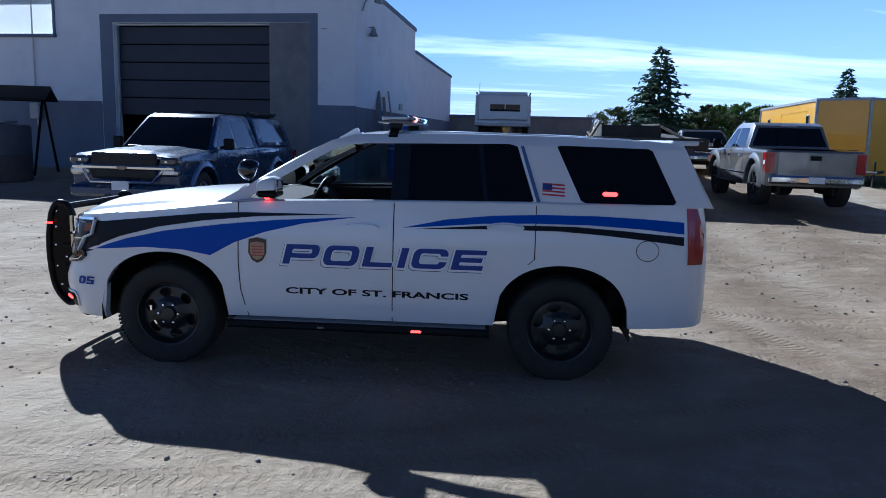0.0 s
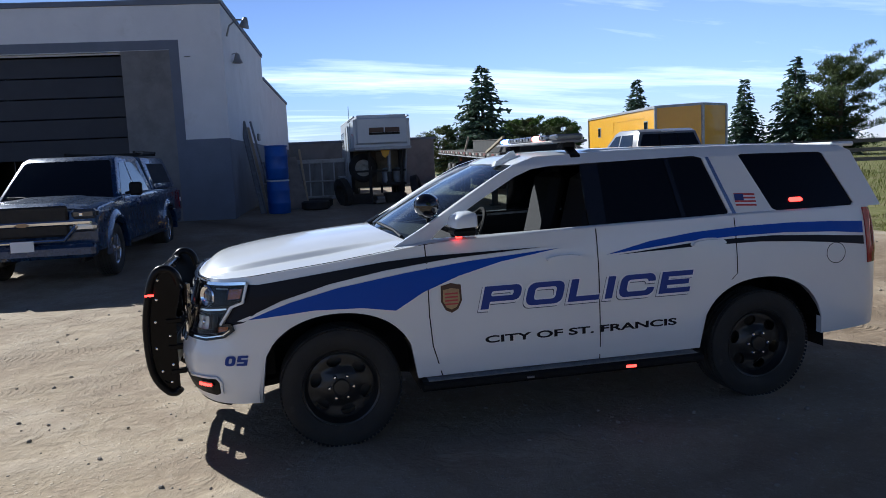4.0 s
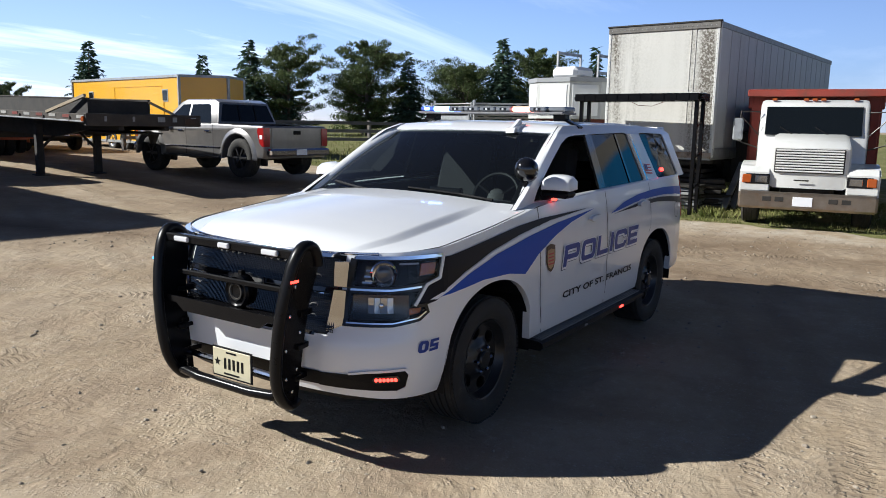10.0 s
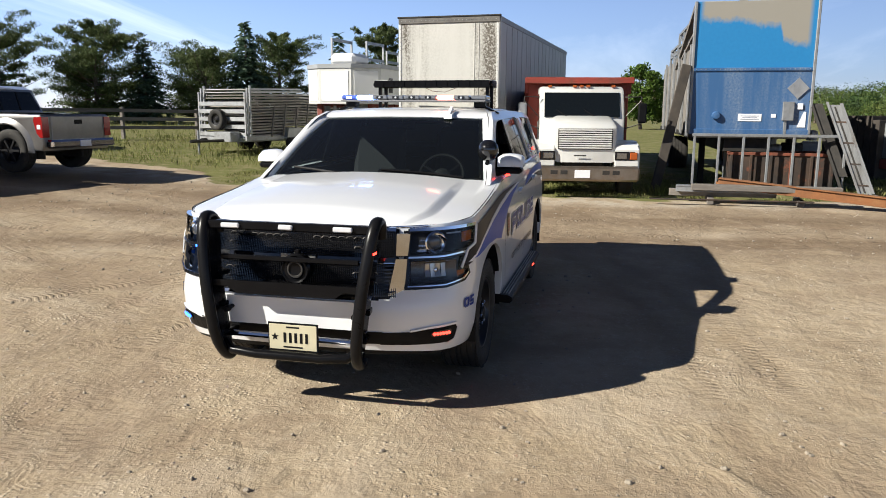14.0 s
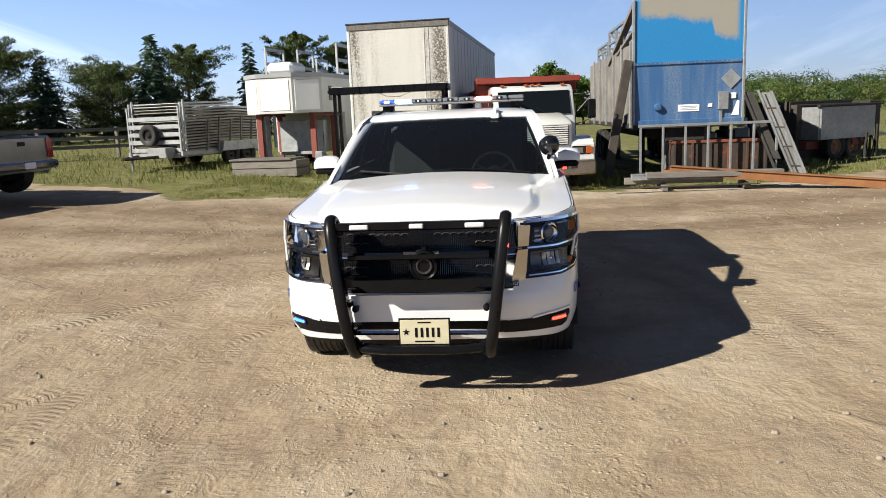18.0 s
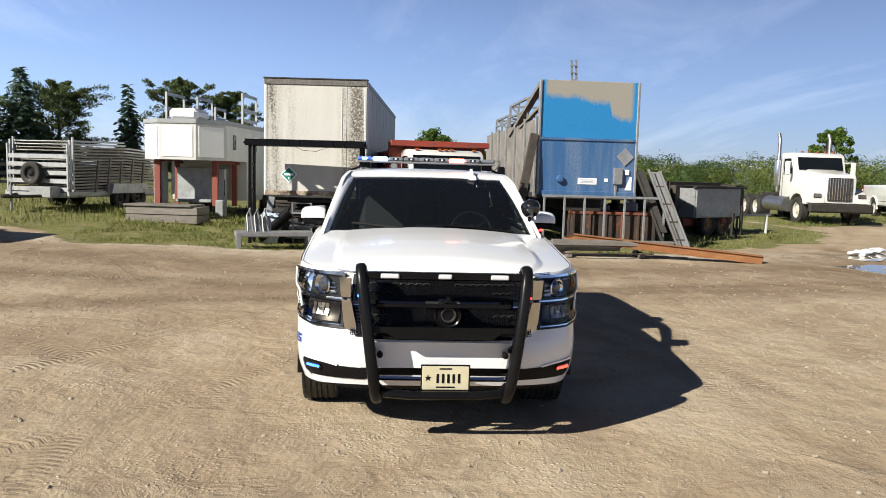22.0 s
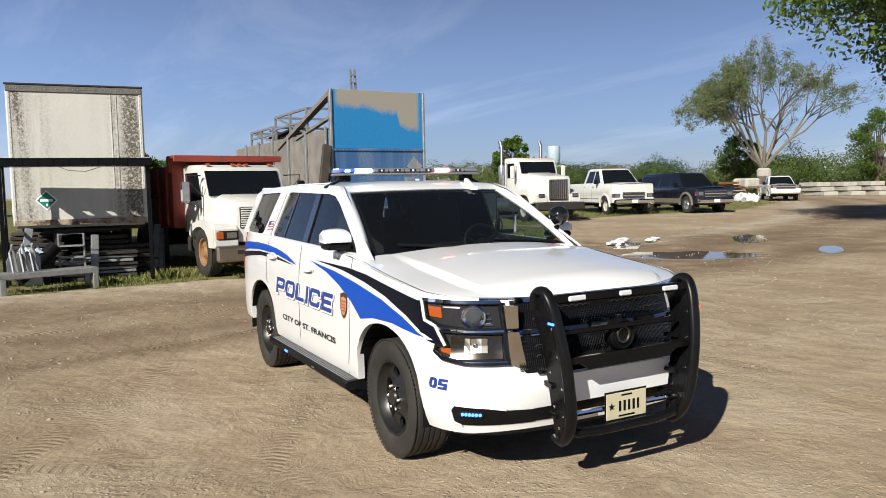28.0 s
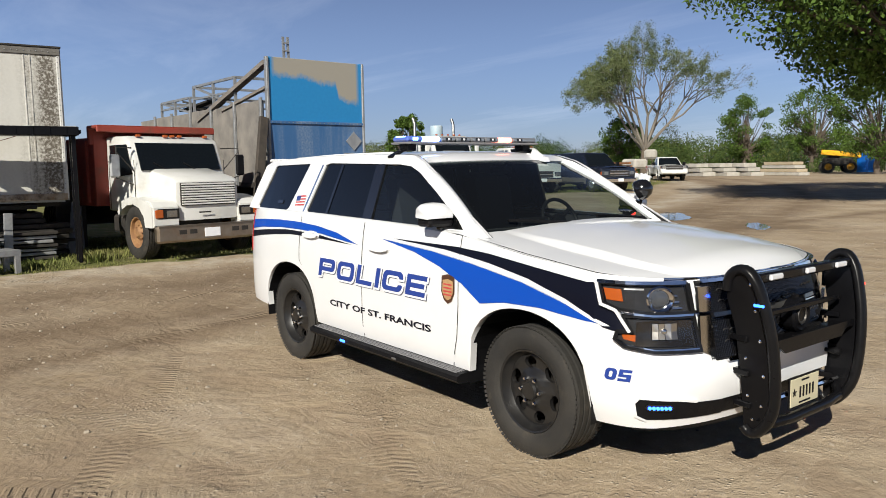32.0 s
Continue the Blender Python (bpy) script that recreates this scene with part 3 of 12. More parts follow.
def surf(s, z, off=0.0, side=1):
    """A point on the body's skin at s along the plan's outline and height z."""
    x, y = np.interp(s, PS, PC[:, 0]), np.interp(s, PS, PC[:, 1])
    nx, ny = np.interp(s, PS, PN[:, 0]), np.interp(s, PS, PN[:, 1])
    ins = lerp((0.28, 0.36, 0.45, 0.6, 0.85, 1.0, 1.1, 1.2, 1.32), (0.07, 0.03, 0.006, 0.0, 0.0, 0.006, 0.016, 0.03, 0.055), z)
    f = min(1.0, max(0.0, (x - 2.0) / 0.4))
    ins += 0.10 * f * max(0.0, z - 0.64) / 0.45
    # bumper step under the lamps
    ins -= 0.03 * f * math.exp(-((z - 0.58) / 0.13) ** 2)
    d = off - ins
    return Vector((x + nx * d, (y + ny * d) * side, z))


def z_top(x):
    return lerp((-2.6, -1.2, 0, 0.9, 1.0, 1.5, 2.0, 2.3, 2.5), (1.30, 1.295, 1.275, 1.25, 1.235, 1.17, 1.12, 1.098, 1.085), x)


def z_bot(x, s):
    z = lerp((-2.6, -2.4, -1.9, -0.9, 0.95, 2.0, 2.3, 2.5), (0.45, 0.43, 0.41, 0.40, 0.40, 0.33, 0.33, 0.36), x)
    for hx in (FX, RX):
        d = abs(x - hx)
        if d < ARCH:
            z = max(z, HUB + (ARCH ** 4 - d ** 4) ** 0.25 * 0.35 + math.sqrt(ARCH ** 2 - d * d) * 0.65)
    return z


def flat_bm(polys):
    """A flat mesh of outlines with holes: polys is a list of (outer, hole, hole ...) lists in 2D."""
    bm = B()
    for loops in polys:
        vs = [[Vector((p[0], p[1], 0)) for p in lp] for lp in loops]
        flat = [bm.verts.new(v) for lp in vs for v in lp]
        for t in geometry.tessellate_polygon(vs):
            try:
                bm.faces.new([flat[i] for i in t])
            except ValueError:
                pass
    return bm


def text_bm(body, width, height, x0, z0, bold=0.0, shear=0.0):
    """The words as a flat mesh, fitted to width and height, its lower left corner at x0, z0."""
    cu = bpy.data.curves.new("words", "FONT")
    cu.body, cu.offset, cu.resolution_u = body, bold, 4
    ob = new("words", cu)
    ev = ob.evaluated_get(bpy.context.evaluated_depsgraph_get())
    me = ev.to_mesh()
    bm = B()
    bm.from_mesh(me)
    ev.to_mesh_clear()
    bpy.data.objects.remove(ob)
    bpy.data.curves.remove(cu)
    xs, ys = [v.co.x for v in bm.verts], [v.co.y for v in bm.verts]
    for v in bm.verts:
        h = (v.co.y - min(ys)) / (max(ys) - min(ys))
        v.co = ((v.co.x - min(xs)) / (max(xs) - min(xs)) * width + x0 + shear * h * height, h * height + z0, 0)
    return bm


def round_box(x0, z0, x1, z1, r):
    """A rectangle with rounded corners."""
    out = []
    for cx, cz, a0 in ((x1 - r, z1 - r, 0), (x0 + r, z1 - r, 90), (x0 + r, z0 + r, 180), (x1 - r, z0 + r, 270)):
        out += [(cx + r * math.cos(radians(a0 + k * 22.5)), cz + r * math.sin(radians(a0 + k * 22.5))) for k in range(5)]
    return out


def block_letter(ch, h, w, g):
    """A wide square-cut capital of height h, its strokes thickened by g all round: its outlines and its advance."""
    t, v = 0.034, 0.053
    if ch == "O":
        return [round_box(-g, -g, w + g, h + g, 0.048), round_box(v + g, t + g, w - v - g, h - t - g, 0.020)], w
    if ch == "P":
        m = 0.046
        bowl = round_box(-g, m - g, w + g, h + g, 0.040)
        return [bowl[:5] + [(-g, h + g), (-g, -g), (v + g, -g), (v + g, m - g)] + bowl[15:], round_box(v + g, m + t + g, w - v - g, h - t - g, 0.012)], w
    if ch == "L":
        w *= 0.86
        return [[(-g, -g), (w + g, -g), (w + g, t + g), (v + g, t + g), (v + g, h + g), (-g, h + g)]], w
    if ch == "5":
        k = h * 0.60
        return [[(-g, h + g), (-g, k - t - g), (w - v - g, k - t - g), (w - v - g, t + g), (-g, t + g), (-g, -g), (w + g, -g), (w + g, k + g), (v + g, k + g), (v + g, h - t - g), (w + g, h - t - g), (w + g, h + g)]], w
    if ch == "I":
        return [[(-g, -g), (v + g, -g), (v + g, h + g), (-g, h + g)]], v
    if ch == "E":
        w *= 0.90
        k = 0.017
        return [[(-g, -g), (w + g, -g), (w + g, t + g), (v + g, t + g), (v + g, h / 2 - k - g), (w * 0.92 + g, h / 2 - k - g), (w * 0.92 + g, h / 2 + k + g), (v + g, h / 2 + k + g),
                 (v + g, h - t - g), (w + g, h - t - g), (w + g, h + g), (-g, h + g)]], w
    o, i = round_box(-g, -g, w + g, h + g, 0.048), round_box(v + g, t + g, w - v - g, h - t - g, 0.020)
    # C: the outer line round from its upper mouth to its lower one, and back along the inner one
    a, c = h * 0.64 - g, h * 0.36 + g
    return [[(w + g, a)] + o[:15] + o[15:] + [(w + g, c), (w - v - g, c)] + i[15:][::-1] + i[:15][::-1] + [(w - v - g, a)]], w


def cut(bm, du, dv):
    us, vs = [v.co.x for v in bm.verts], [v.co.y for v in bm.verts]
    for lo, hi, d, n in ((min(us), max(us), du, (1, 0, 0)), (min(vs), max(vs), dv, (0, 1, 0))):
        k = math.ceil(lo / d + 1e-6)
        while k * d < hi:
            bmesh.ops.bisect_plane(bm, geom=bm.verts[:] + bm.edges[:] + bm.faces[:], plane_co=(k * d * n[0], k * d * n[1], 0), plane_no=n, dist=1e-5)
            k += 1


def wrap(bm, fn, du=0.15, dv=0.08, thick=0.0):
    """Lays a flat mesh on a surface: fn(u, v, lift)."""
    cut(bm, du, dv)
    flat = {v: (v.co.x, v.co.y) for v in bm.verts}
    edges = [e for e in bm.edges if len(e.link_faces) == 1]
    for v, (u, w) in flat.items():
        v.co = fn(u, w, 0.0)
    if thick:
        low = {}
        for e in edges:
            for v in e.verts:
                if v not in low:
                    low[v] = bm.verts.new(fn(*flat[v], -thick))
            a, b = e.verts
            bm.faces.new((a, b, low[b], low[a]))
    return bm


def islands(bm):
    """Splits a mesh into its separate pieces."""
    left = set(bm.faces)
    while left:
        todo = [left.pop()]
        got = []
        while todo:
            f = todo.pop()
            got.append(f)
            for e in f.edges:
                for g in e.link_faces:
                    if g in left:
                        left.discard(g)
                        todo.append(g)
        out = B()
        vm = {}
        for f in got:
            for v in f.verts:
                if v not in vm:
                    vm[v] = out.verts.new(v.co)
            out.faces.new([vm[v] for v in f.verts])
        yield out
    bm.free()


def strip(pts, w, closed=False):
    """A flat ribbon of width w along a 2D line, mitred at its corners."""
    bm = B()
    n = len(pts)
    L, R = [], []
    for i, p in enumerate(pts):
        p = np.array(p, float)
        a = np.array(pts[i - 1], float) if (i or closed) else None
        c = np.array(pts[(i + 1) % n], float) if (i < n - 1 or closed) else None
        ns = []
        for d in ((p - a) if a is not None else None, (c - p) if c is not None else None):
            if d is not None:
                d = d / np.hypot(*d)
                ns.append(np.array((-d[1], d[0])))
        m = sum(ns) / len(ns)
        m = m / max(0.35, float(m @ m))
        L.append(bm.verts.new((*(p + m * w / 2), 0))), R.append(bm.verts.new((*(p - m * w / 2), 0)))
    for i in range(n if closed else n - 1):
        j = (i + 1) % n
        bm.faces.new((L[i], L[j], R[j], R[i]))
    return bm


def side_fn(side, off):
    return lambda x, z, lift: surf(s_of(x), z, off + lift, side)


def front_fn(side, off):
    return lambda s, z, lift: surf(s, z, off + lift, side)


def house_y(z):
    return 0.958 - 0.16 * ((z - 1.25) / 0.45) if z < 1.70 else 0.798 - 0.9 * (z - 1.70)


def house_fn(side, off):
    """The upper side, where the windows are; it bows in slightly towards the ends."""
    def fn(x, z, lift):
        y = house_y(z) + off + lift - 0.012 * max(0.0, x + 0.2) ** 2 * 2.2 - 0.02 * max(0.0, -1.6 - x) ** 2 * 2
        return Vector((x, y * side, z))
    return fn


def police_car():
    car = thing("police_car", CAR, "white police patrol SUV with blue and black stripes on dirt", "police car")
    P = lambda n, b, m, par=car, lab="", sm=False: part(n, b, M[m], par, lab, sm)
    # skin from the nose round to the tail, both sides, with the wheel openings
    xs = [x for x in PC[:, 0]]
    marks = sorted(set([0.0] + [float(s) for s in PS[::6]] + [s_of(h + d) for h in (FX, RX) for d in np.linspace(-ARCH, ARCH, 25)] +
                       [s_of(h + d * (ARCH + 0.002)) for h in (FX, RX) for d in (-1, 1)] + [float(PS[-1])]))
    b = B()
    K = 14
    grid = {}
    for side in (1, -1):
        for i, s in enumerate(marks):
            x = float(np.interp(s, PS, PC[:, 0]))
            zb, zt = z_bot(x, s), z_top(x)
            for k in range(K + 1):
                z = zb + (zt - zb) * (k / K)
                if side == -1 and (i in (0, len(marks) - 1)):
                    grid[side, i, k] = grid[1, i, k]
                else:
                    grid[side, i, k] = b.verts.new(surf(s, z, 0, side))
            if not (side == -1 and i in (0, len(marks) - 1)):
                low = b.verts.new(surf(s, zb + 0.001, -0.05, side))
                grid[side, i, -1] = low
            else:
                grid[side, i, -1] = grid[1, i, -1]
        for i in range(len(marks) - 1):
            for k in range(-1, K):
                q = (grid[side, i, k], grid[side, i + 1, k], grid[side, i + 1, k + 1], grid[side, i, k + 1])
                b.faces.new(q if side == 1 else q[::-1])
    P("body_shell", b, "white_paint", sm=34)
    # bonnet: a raised middle between two steps that run back from the lamps to the pillars
    ss = [float(v) for v in PS if np.interp(v, PS, PC[:, 0]) > 0.90]
    edge = [surf(v, z_top(float(np.interp(v, PS, PC[:, 0]))), -0.006) for v in ss]
    ex, ey, ez = (np.array([e[k] for e in edge]) for k in range(3))
    kc = int(np.argmax(ey > 0.76))
    x_side = lambda x: float(np.interp(-x, -ex[kc:], ey[kc:]))
    q_lines = [0.07 * k for k in range(10)] + [0.69, 0.70, 0.705, 0.725, 0.75, 0.765, 0.77, 0.78, 0.83, 0.88, 0.93, 0.97, 1.0]
    p_lines = [0.84 * k / 16 for k in range(17)] + [0.87, 0.90, 0.925, 0.945, 0.96, 0.973, 0.984, 0.993, 1.0]

    def bonnet_at(p, q):
        a = abs(q)
        yf = ey[kc] * a
        xf, zf = float(np.interp(yf, ey[:kc + 1], ex[:kc + 1])), float(np.interp(yf, ey[:kc + 1], ez[:kc + 1]))
        x = 1.16 - 0.23 * a * a + (xf - 1.16 + 0.23 * a * a) * p
        y = a * x_side(0.93 + (ex[kc] - 0.93) * p)
        ze = float(np.interp(-(0.93 + (ex[kc] - 0.93) * p), -ex[kc:], ez[kc:])) * (1 - p ** 8) + zf * p ** 8
        main = lerp((1.0, 1.5, 2.0, 2.3, 2.44), (1.295, 1.258, 1.205, 1.158, 1.098), x) + 0.027 - 0.052 * (y / 0.68) ** 2 - 0.014 * max(0.0, (x - 1.8) / 0.5)
        ledge = ze + 0.016 * min(1.0, (1 - a) / 0.2) ** 0.7
        w = min(1.0, max(0.0, (0.775 - a) / 0.07))
        w = w * w * (3 - 2 * w)
        z = ledge + (max(main, ledge) - ledge) * w
        t = min(1.0, (1 - p) / 0.16)
        return Vector((x, y if q >= 0 else -y, zf + (z - zf) * (1 - (1 - t) ** 2.6)))
    b = B()
    qs = [-v for v in q_lines[:0:-1]] + q_lines
    g = [[b.verts.new(bonnet_at(p, q)) for q in qs] for p in p_lines]
    for A, C in zip(g, g[1:]):
        for k in range(len(qs) - 1):
            b.faces.new((A[k], A[k + 1], C[k + 1], C[k]))
    P("bonnet", b, "white_paint", sm=40)
    # shut line between bonnet and wing, with the bright strip along its nose
    for side in (1, -1):
        b = B()
        tube(b, [bonnet_at(p, 0.985 * side) + Vector((0, 0.001 * side, 0.0)) for p in np.linspace(0.05, 0.93, 24)], 0.0026, 4)
        P("bonnet_gap", b, "black_plastic")
    b = B()
    tube(b, [bonnet_at(1.0, q) + Vector((0.006, 0, -0.004)) for q in np.linspace(-0.97, 0.97, 41)], 0.008, 6)
    P("nose_strip", b, "chrome", sm=60)
    # cowl with the wiper trough
    b = B()
    for side in (1, -1):
        prism(b, [(1.16, 0.0), (1.0, 0.84 * side), (0.88, 0.93 * side), (1.02, 0)], 1.20, 1.262, "z")
    P("cowl", b, "black_plastic")
    for y0, y1 in ((0.70, 0.08), (-0.02, -0.66)):
        b = B()
        f = lambda y: 1.20 - 0.16 * (y / 0.86) ** 2
        tube(b, [(f(y0) - 0.06, y0, 1.275), (f(y0) - 0.045, y0 * 0.6 + y1 * 0.4, 1.30), (f(y1) - 0.09, y1, 1.325)], 0.011, 6)
        P("wiper", b, "black_plastic")
    # upper sides with window openings
    front_win = [(0.88, 1.268), (0.80, 1.335), (0.52, 1.50), (0.28, 1.632), (0.16, 1.676), (0.02, 1.692), (-1.03, 1.712), (-1.09, 1.695), (-1.215, 1.315), (-1.19, 1.297), (0, 1.283)]
    quart = [(-1.375, 1.700), (-1.40, 1.71), (-2.03, 1.700), (-2.06, 1.685), (-2.225, 1.33), (-2.20, 1.306), (-1.59, 1.306), (-1.55, 1.325)]
    outer = [(1.12, 1.235), (0.86, 1.375), (0.62, 1.518), (0.40, 1.648), (0.28, 1.708), (0.12, 1.756), (-0.5, 1.776), (-1.5, 1.772), (-2.22, 1.745), (-2.30, 1.70), (-2.455, 1.30), (-1.2, 1.285), (0, 1.265)]
    for side in (1, -1):
        P("window_frame", wrap(flat_bm([[outer, front_win, quart]]), house_fn(side, 0), 0.2, 0.1, 0.03), "white_paint", sm=30)
        if side == -1:    # the driver's window is wound down
          P("front_door_window", wrap(flat_bm([[[p for p in front_win if p[0] > -0.2][:-1] + [(-0.20, 1.696), (-0.20, 1.285)] + [(0, 1.283)]]]), house_fn(side, -0.018), 0.2, 0.1), "glass").visible_shadow = False
        lining = P("pillar_lining", wrap(flat_bm([[outer, front_win, quart]]), house_fn(side, -0.036), 0.2, 0.1), "seat")
        P("rear_door_window", wrap(flat_bm([[[(-0.30, 1.698), (-1.03, 1.712), (-1.09, 1.695), (-1.215, 1.315), (-1.19, 1.297), (-0.30, 1.286)]]]), house_fn(side, -0.014), 0.2, 0.1), "tint")
        P("quarter_window", wrap(flat_bm([[quart]]), house_fn(side, -0.012), 0.2, 0.1), "tint")
        P("centre_pillar", wrap(flat_bm([[[(-0.185, 1.28), (-0.185, 1.70), (-0.31, 1.70), (-0.31, 1.28)]]]), house_fn(side, -0.006), 0.2, 0.1, 0.02), "black_gloss")
        P("rear_window_bar", wrap(flat_bm([[[(-0.86, 1.29), (-0.80, 1.708), (-0.835, 1.708), (-0.895, 1.29)]]]), house_fn(side, -0.008), 0.2, 0.1), "black_gloss")
        P("window_trim", wrap(flat_bm([[[(0.90, 1.250), (0.90, 1.262), (0, 1.278), (-1.21, 1.292), (-1.235, 1.31), (-1.11, 1.70), (-1.135, 1.70), (-1.265, 1.305), (-1.23, 1.278), (0, 1.264)]]]), house_fn(side, 0.008), 0.2, 0.1, 0.01), "chrome")
    # windscreen, bowed
    def screen(u, v):
        return Vector((1.19 - 0.90 * v - (0.17 - 0.08 * v) * u * u, u * (0.855 - 0.165 * v), 1.24 + 0.472 * v + 0.03 * math.sin(math.pi * v) - 0.012 * v * u * u))
    ox, oz = (1.12, 0.86, 0.62, 0.40, 0.28, 0.12, -0.5, -1.5, -2.22, -2.30), (1.235, 1.375, 1.518, 1.648, 1.708, 1.756, 1.776, 1.772, 1.745, 1.70)

    def rail(x, side):
        """The upper edge of the side frame."""
        return house_fn(side, 0.003)(x, lerp(ox[::-1], oz[::-1], x), 0)
    b = B()
    g = [[b.verts.new(screen(k / 8 - 1, i / 12)) for k in range(17)] for i in range(13)]
    for A, C in zip(g, g[1:]):
        for k in range(16):
            b.faces.new((A[k], A[k + 1], C[k + 1], C[k]))
    P("windscreen", b, "glass", sm=60).visible_shadow = False
    # black band baked round the edge of the screen
    b = B()
    ring = [(u, 0.0) for u in np.linspace(-1, 1, 17)] + [(1, v) for v in np.linspace(0.1, 0.9, 9)] + [(u, 1.0) for u in np.linspace(1, -1, 17)] + [(-1, v) for v in np.linspace(0.9, 0.1, 9)]
    A = [b.verts.new(screen(u, v) - Vector((0.004, 0, 0.004))) for u, v in ring]
    C = [b.verts.new(screen(u * 0.955, 0.045 + v * 0.92) - Vector((0.004, 0, 0.004))) for u, v in ring]
    for i in range(len(ring)):
        j = (i + 1) % len(ring)
        b.faces.new((A[i], A[j], C[j], C[i]))
    P("windscreen_band", b, "black_gloss")
    for side in (1, -1):
        # the pillar spans from the edge of the windscreen to the side frame
        b = B()
        q = []
        for v in np.linspace(0, 1.0, 15):
            inn = screen(side, v)
            outp = rail(1.10 - 0.90 * v, side)
            swell = math.sin(math.pi * v) ** 0.5
            m1 = inn.lerp(outp, 0.30) + Vector((0.010, 0.003 * side, 0.013)) * swell
            m2 = inn.lerp(outp, 0.70) + Vector((0.010, 0.007 * side, 0.012)) * swell
            q.append([b.verts.new(inn + Vector((-0.012, -0.012 * side, -0.016))), b.verts.new(inn + Vector((0.002, 0, 0.007)) * swell), b.verts.new(m1), b.verts.new(m2), b.verts.new(outp)])
        for A, C in zip(q, q[1:]):
            for i in range(4):
                b.faces.new((A[i], A[i + 1], C[i + 1], C[i]))
        P("windscreen_pillar", b, "white_paint", sm=60)
        # shoulder between the door skins and the window frames, with the foot of the pillar
        b = B()
        q = []
        for x in np.linspace(1.26, -2.30, 40):
            e = surf(s_of(x), z_top(x), -0.001, side)
            f = house_fn(side, -0.004)(x, z_top(x) + 0.012, 0)
            if x > 0.92:
                t = min(1.0, (x - 0.92) / 0.20)
                f = f.lerp(Vector((x - 0.01, 0.885 * side, z_top(x) + 0.010)), t)
            q.append([b.verts.new(e), b.verts.new(e.lerp(f, 0.5) + Vector((0, 0, 0.006))), b.verts.new(f)])
        for A, C in zip(q, q[1:]):
            for i in range(2):
                b.faces.new((A[i], A[i + 1], C[i + 1], C[i]))
        P("shoulder", b, "white_paint", sm=60)
    # roof: its front edge follows the windscreen and the heads of the pillars
    b = B()
    zx, zz = (-2.3, -2.2, -1.5, -0.5, -0.1, 0.1, 0.2, 0.27, 0.33), (1.735, 1.755, 1.79, 1.80, 1.793, 1.776, 1.760, 1.746, 1.730)
    us = [k / 12 - 1 for k in range(25)]

    def header(u):
        a = abs(u)
        if a <= 0.9:
            return screen(u / 0.9, 1.0) + Vector((0.004, 0, 0.004))
        sd = 1 if u > 0 else -1
        return (screen(sd, 1.0) + Vector((0.004, 0, 0.004))).lerp(rail(0.20, sd), (a - 0.9) / 0.1)

    def plain(r, u):
        xc, xe = 0.29 - 2.56 * r, 0.20 - 2.45 * r
        e = rail(xe, 1)
        zc = lerp(zx, zz, xc)
        return Vector((xc + (xe - xc) * u * u, e.y * u, e.z + (zc - e.z) * (1 - abs(u) ** 3.0)))
    g = []
    for i in range(29):
        r = (i / 28) ** 1.4
        fade = max(0.0, 1 - r / 0.085) ** 2
        g.append([b.verts.new(plain(r, u) + (header(u) - plain(0, u)) * fade) for u in us])
    lip = [b.verts.new(header(u) + Vector((-0.012, 0, -0.016))) for u in us]
    for A, C in zip([lip] + g, g):
        for k in range(24):
            b.faces.new((A[k], A[k + 1], C[k + 1], C[k]))
    P("roof", b, "white_paint", sm=50)
    for side in (1, -1):
        b = B()
        tube(b, [(-0.25, 0.645 * side, 1.768), (-0.32, 0.645 * side, 1.782), (-1.2, 0.645 * side, 1.780), (-1.9, 0.64 * side, 1.762), (-2.0, 0.64 * side, 1.745)], 0.010, 6)
        P("roof_rail", b, "white_paint")
    # tailgate, its window and spoiler
    b = B()
    prism(b, [(-2.54, 1.28), (-2.29, 1.735), (-2.22, 1.745), (-2.40, 1.28)], -0.72, 0.72, "y")
    P("tailgate", b, "white_paint")
    b = B()
    prism(b, [(-2.536, 1.30), (-2.315, 1.70), (-2.32, 1.71), (-2.545, 1.305)], -0.62, 0.62, "y")
    P("rear_window", b, "tint")
    b = B()
    box(b, (-2.31, 0, 1.748), (0.20, 1.40, 0.035), 0.012)
    P("spoiler", b, "white_paint")
    # underbody and wheel housings
    b = B()
    box(b, (0.03, 0, 0.50), (1.9, 1.7, 0.26), 0.05)
    box(b, (2.1, 0, 0.52), (0.5, 1.4, 0.26), 0.05)
    box(b, (-2.1, 0, 0.58), (0.7, 1.5, 0.26), 0.05)
    box(b, (0.0, 0, 0.70), (4.4, 1.1, 0.3), 0.05)
    P("underbody", b, "black_plastic")
    for hx in (FX, RX):
        for side in (1, -1):
            b = B()
            prev = None
            for a in np.linspace(-0.12, math.pi + 0.12, 17):
                c, s_ = math.cos(a), math.sin(a)
                q = [b.verts.new((hx + c * 0.50, w * side, HUB + s_ * 0.50)) for w in (0.55, 0.985)]
                q.append(b.verts.new((hx, 0.55 * side, HUB)))
                if prev:
                    b.faces.new((prev[0], q[0], q[1], prev[1]))
                    b.faces.new((prev[0], q[0], q[2], prev[2]))
                prev = q
            P("wheel_housing", b, "black_plastic")
    # doors: shut lines as fine dark grooves
    for side in (1, -1):
        for line in ([(0.935, 1.245), (0.93, 1.10), (0.93, 0.80), (0.915, 0.60), (0.86, 0.40)], [(-0.215, 1.27), (-0.215, 0.40)], [(-1.235, 1.28), (-1.235, 0.90), (-1.19, 0.86)]):
            poly = [(x + 0.0035, z) for x, z in line] + [(x - 0.0035, z) for x, z in line[::-1]]
            P("door_gap", wrap(flat_bm([[poly]]), side_fn(side, 0.0022), 0.3, 0.1), "black_plastic")
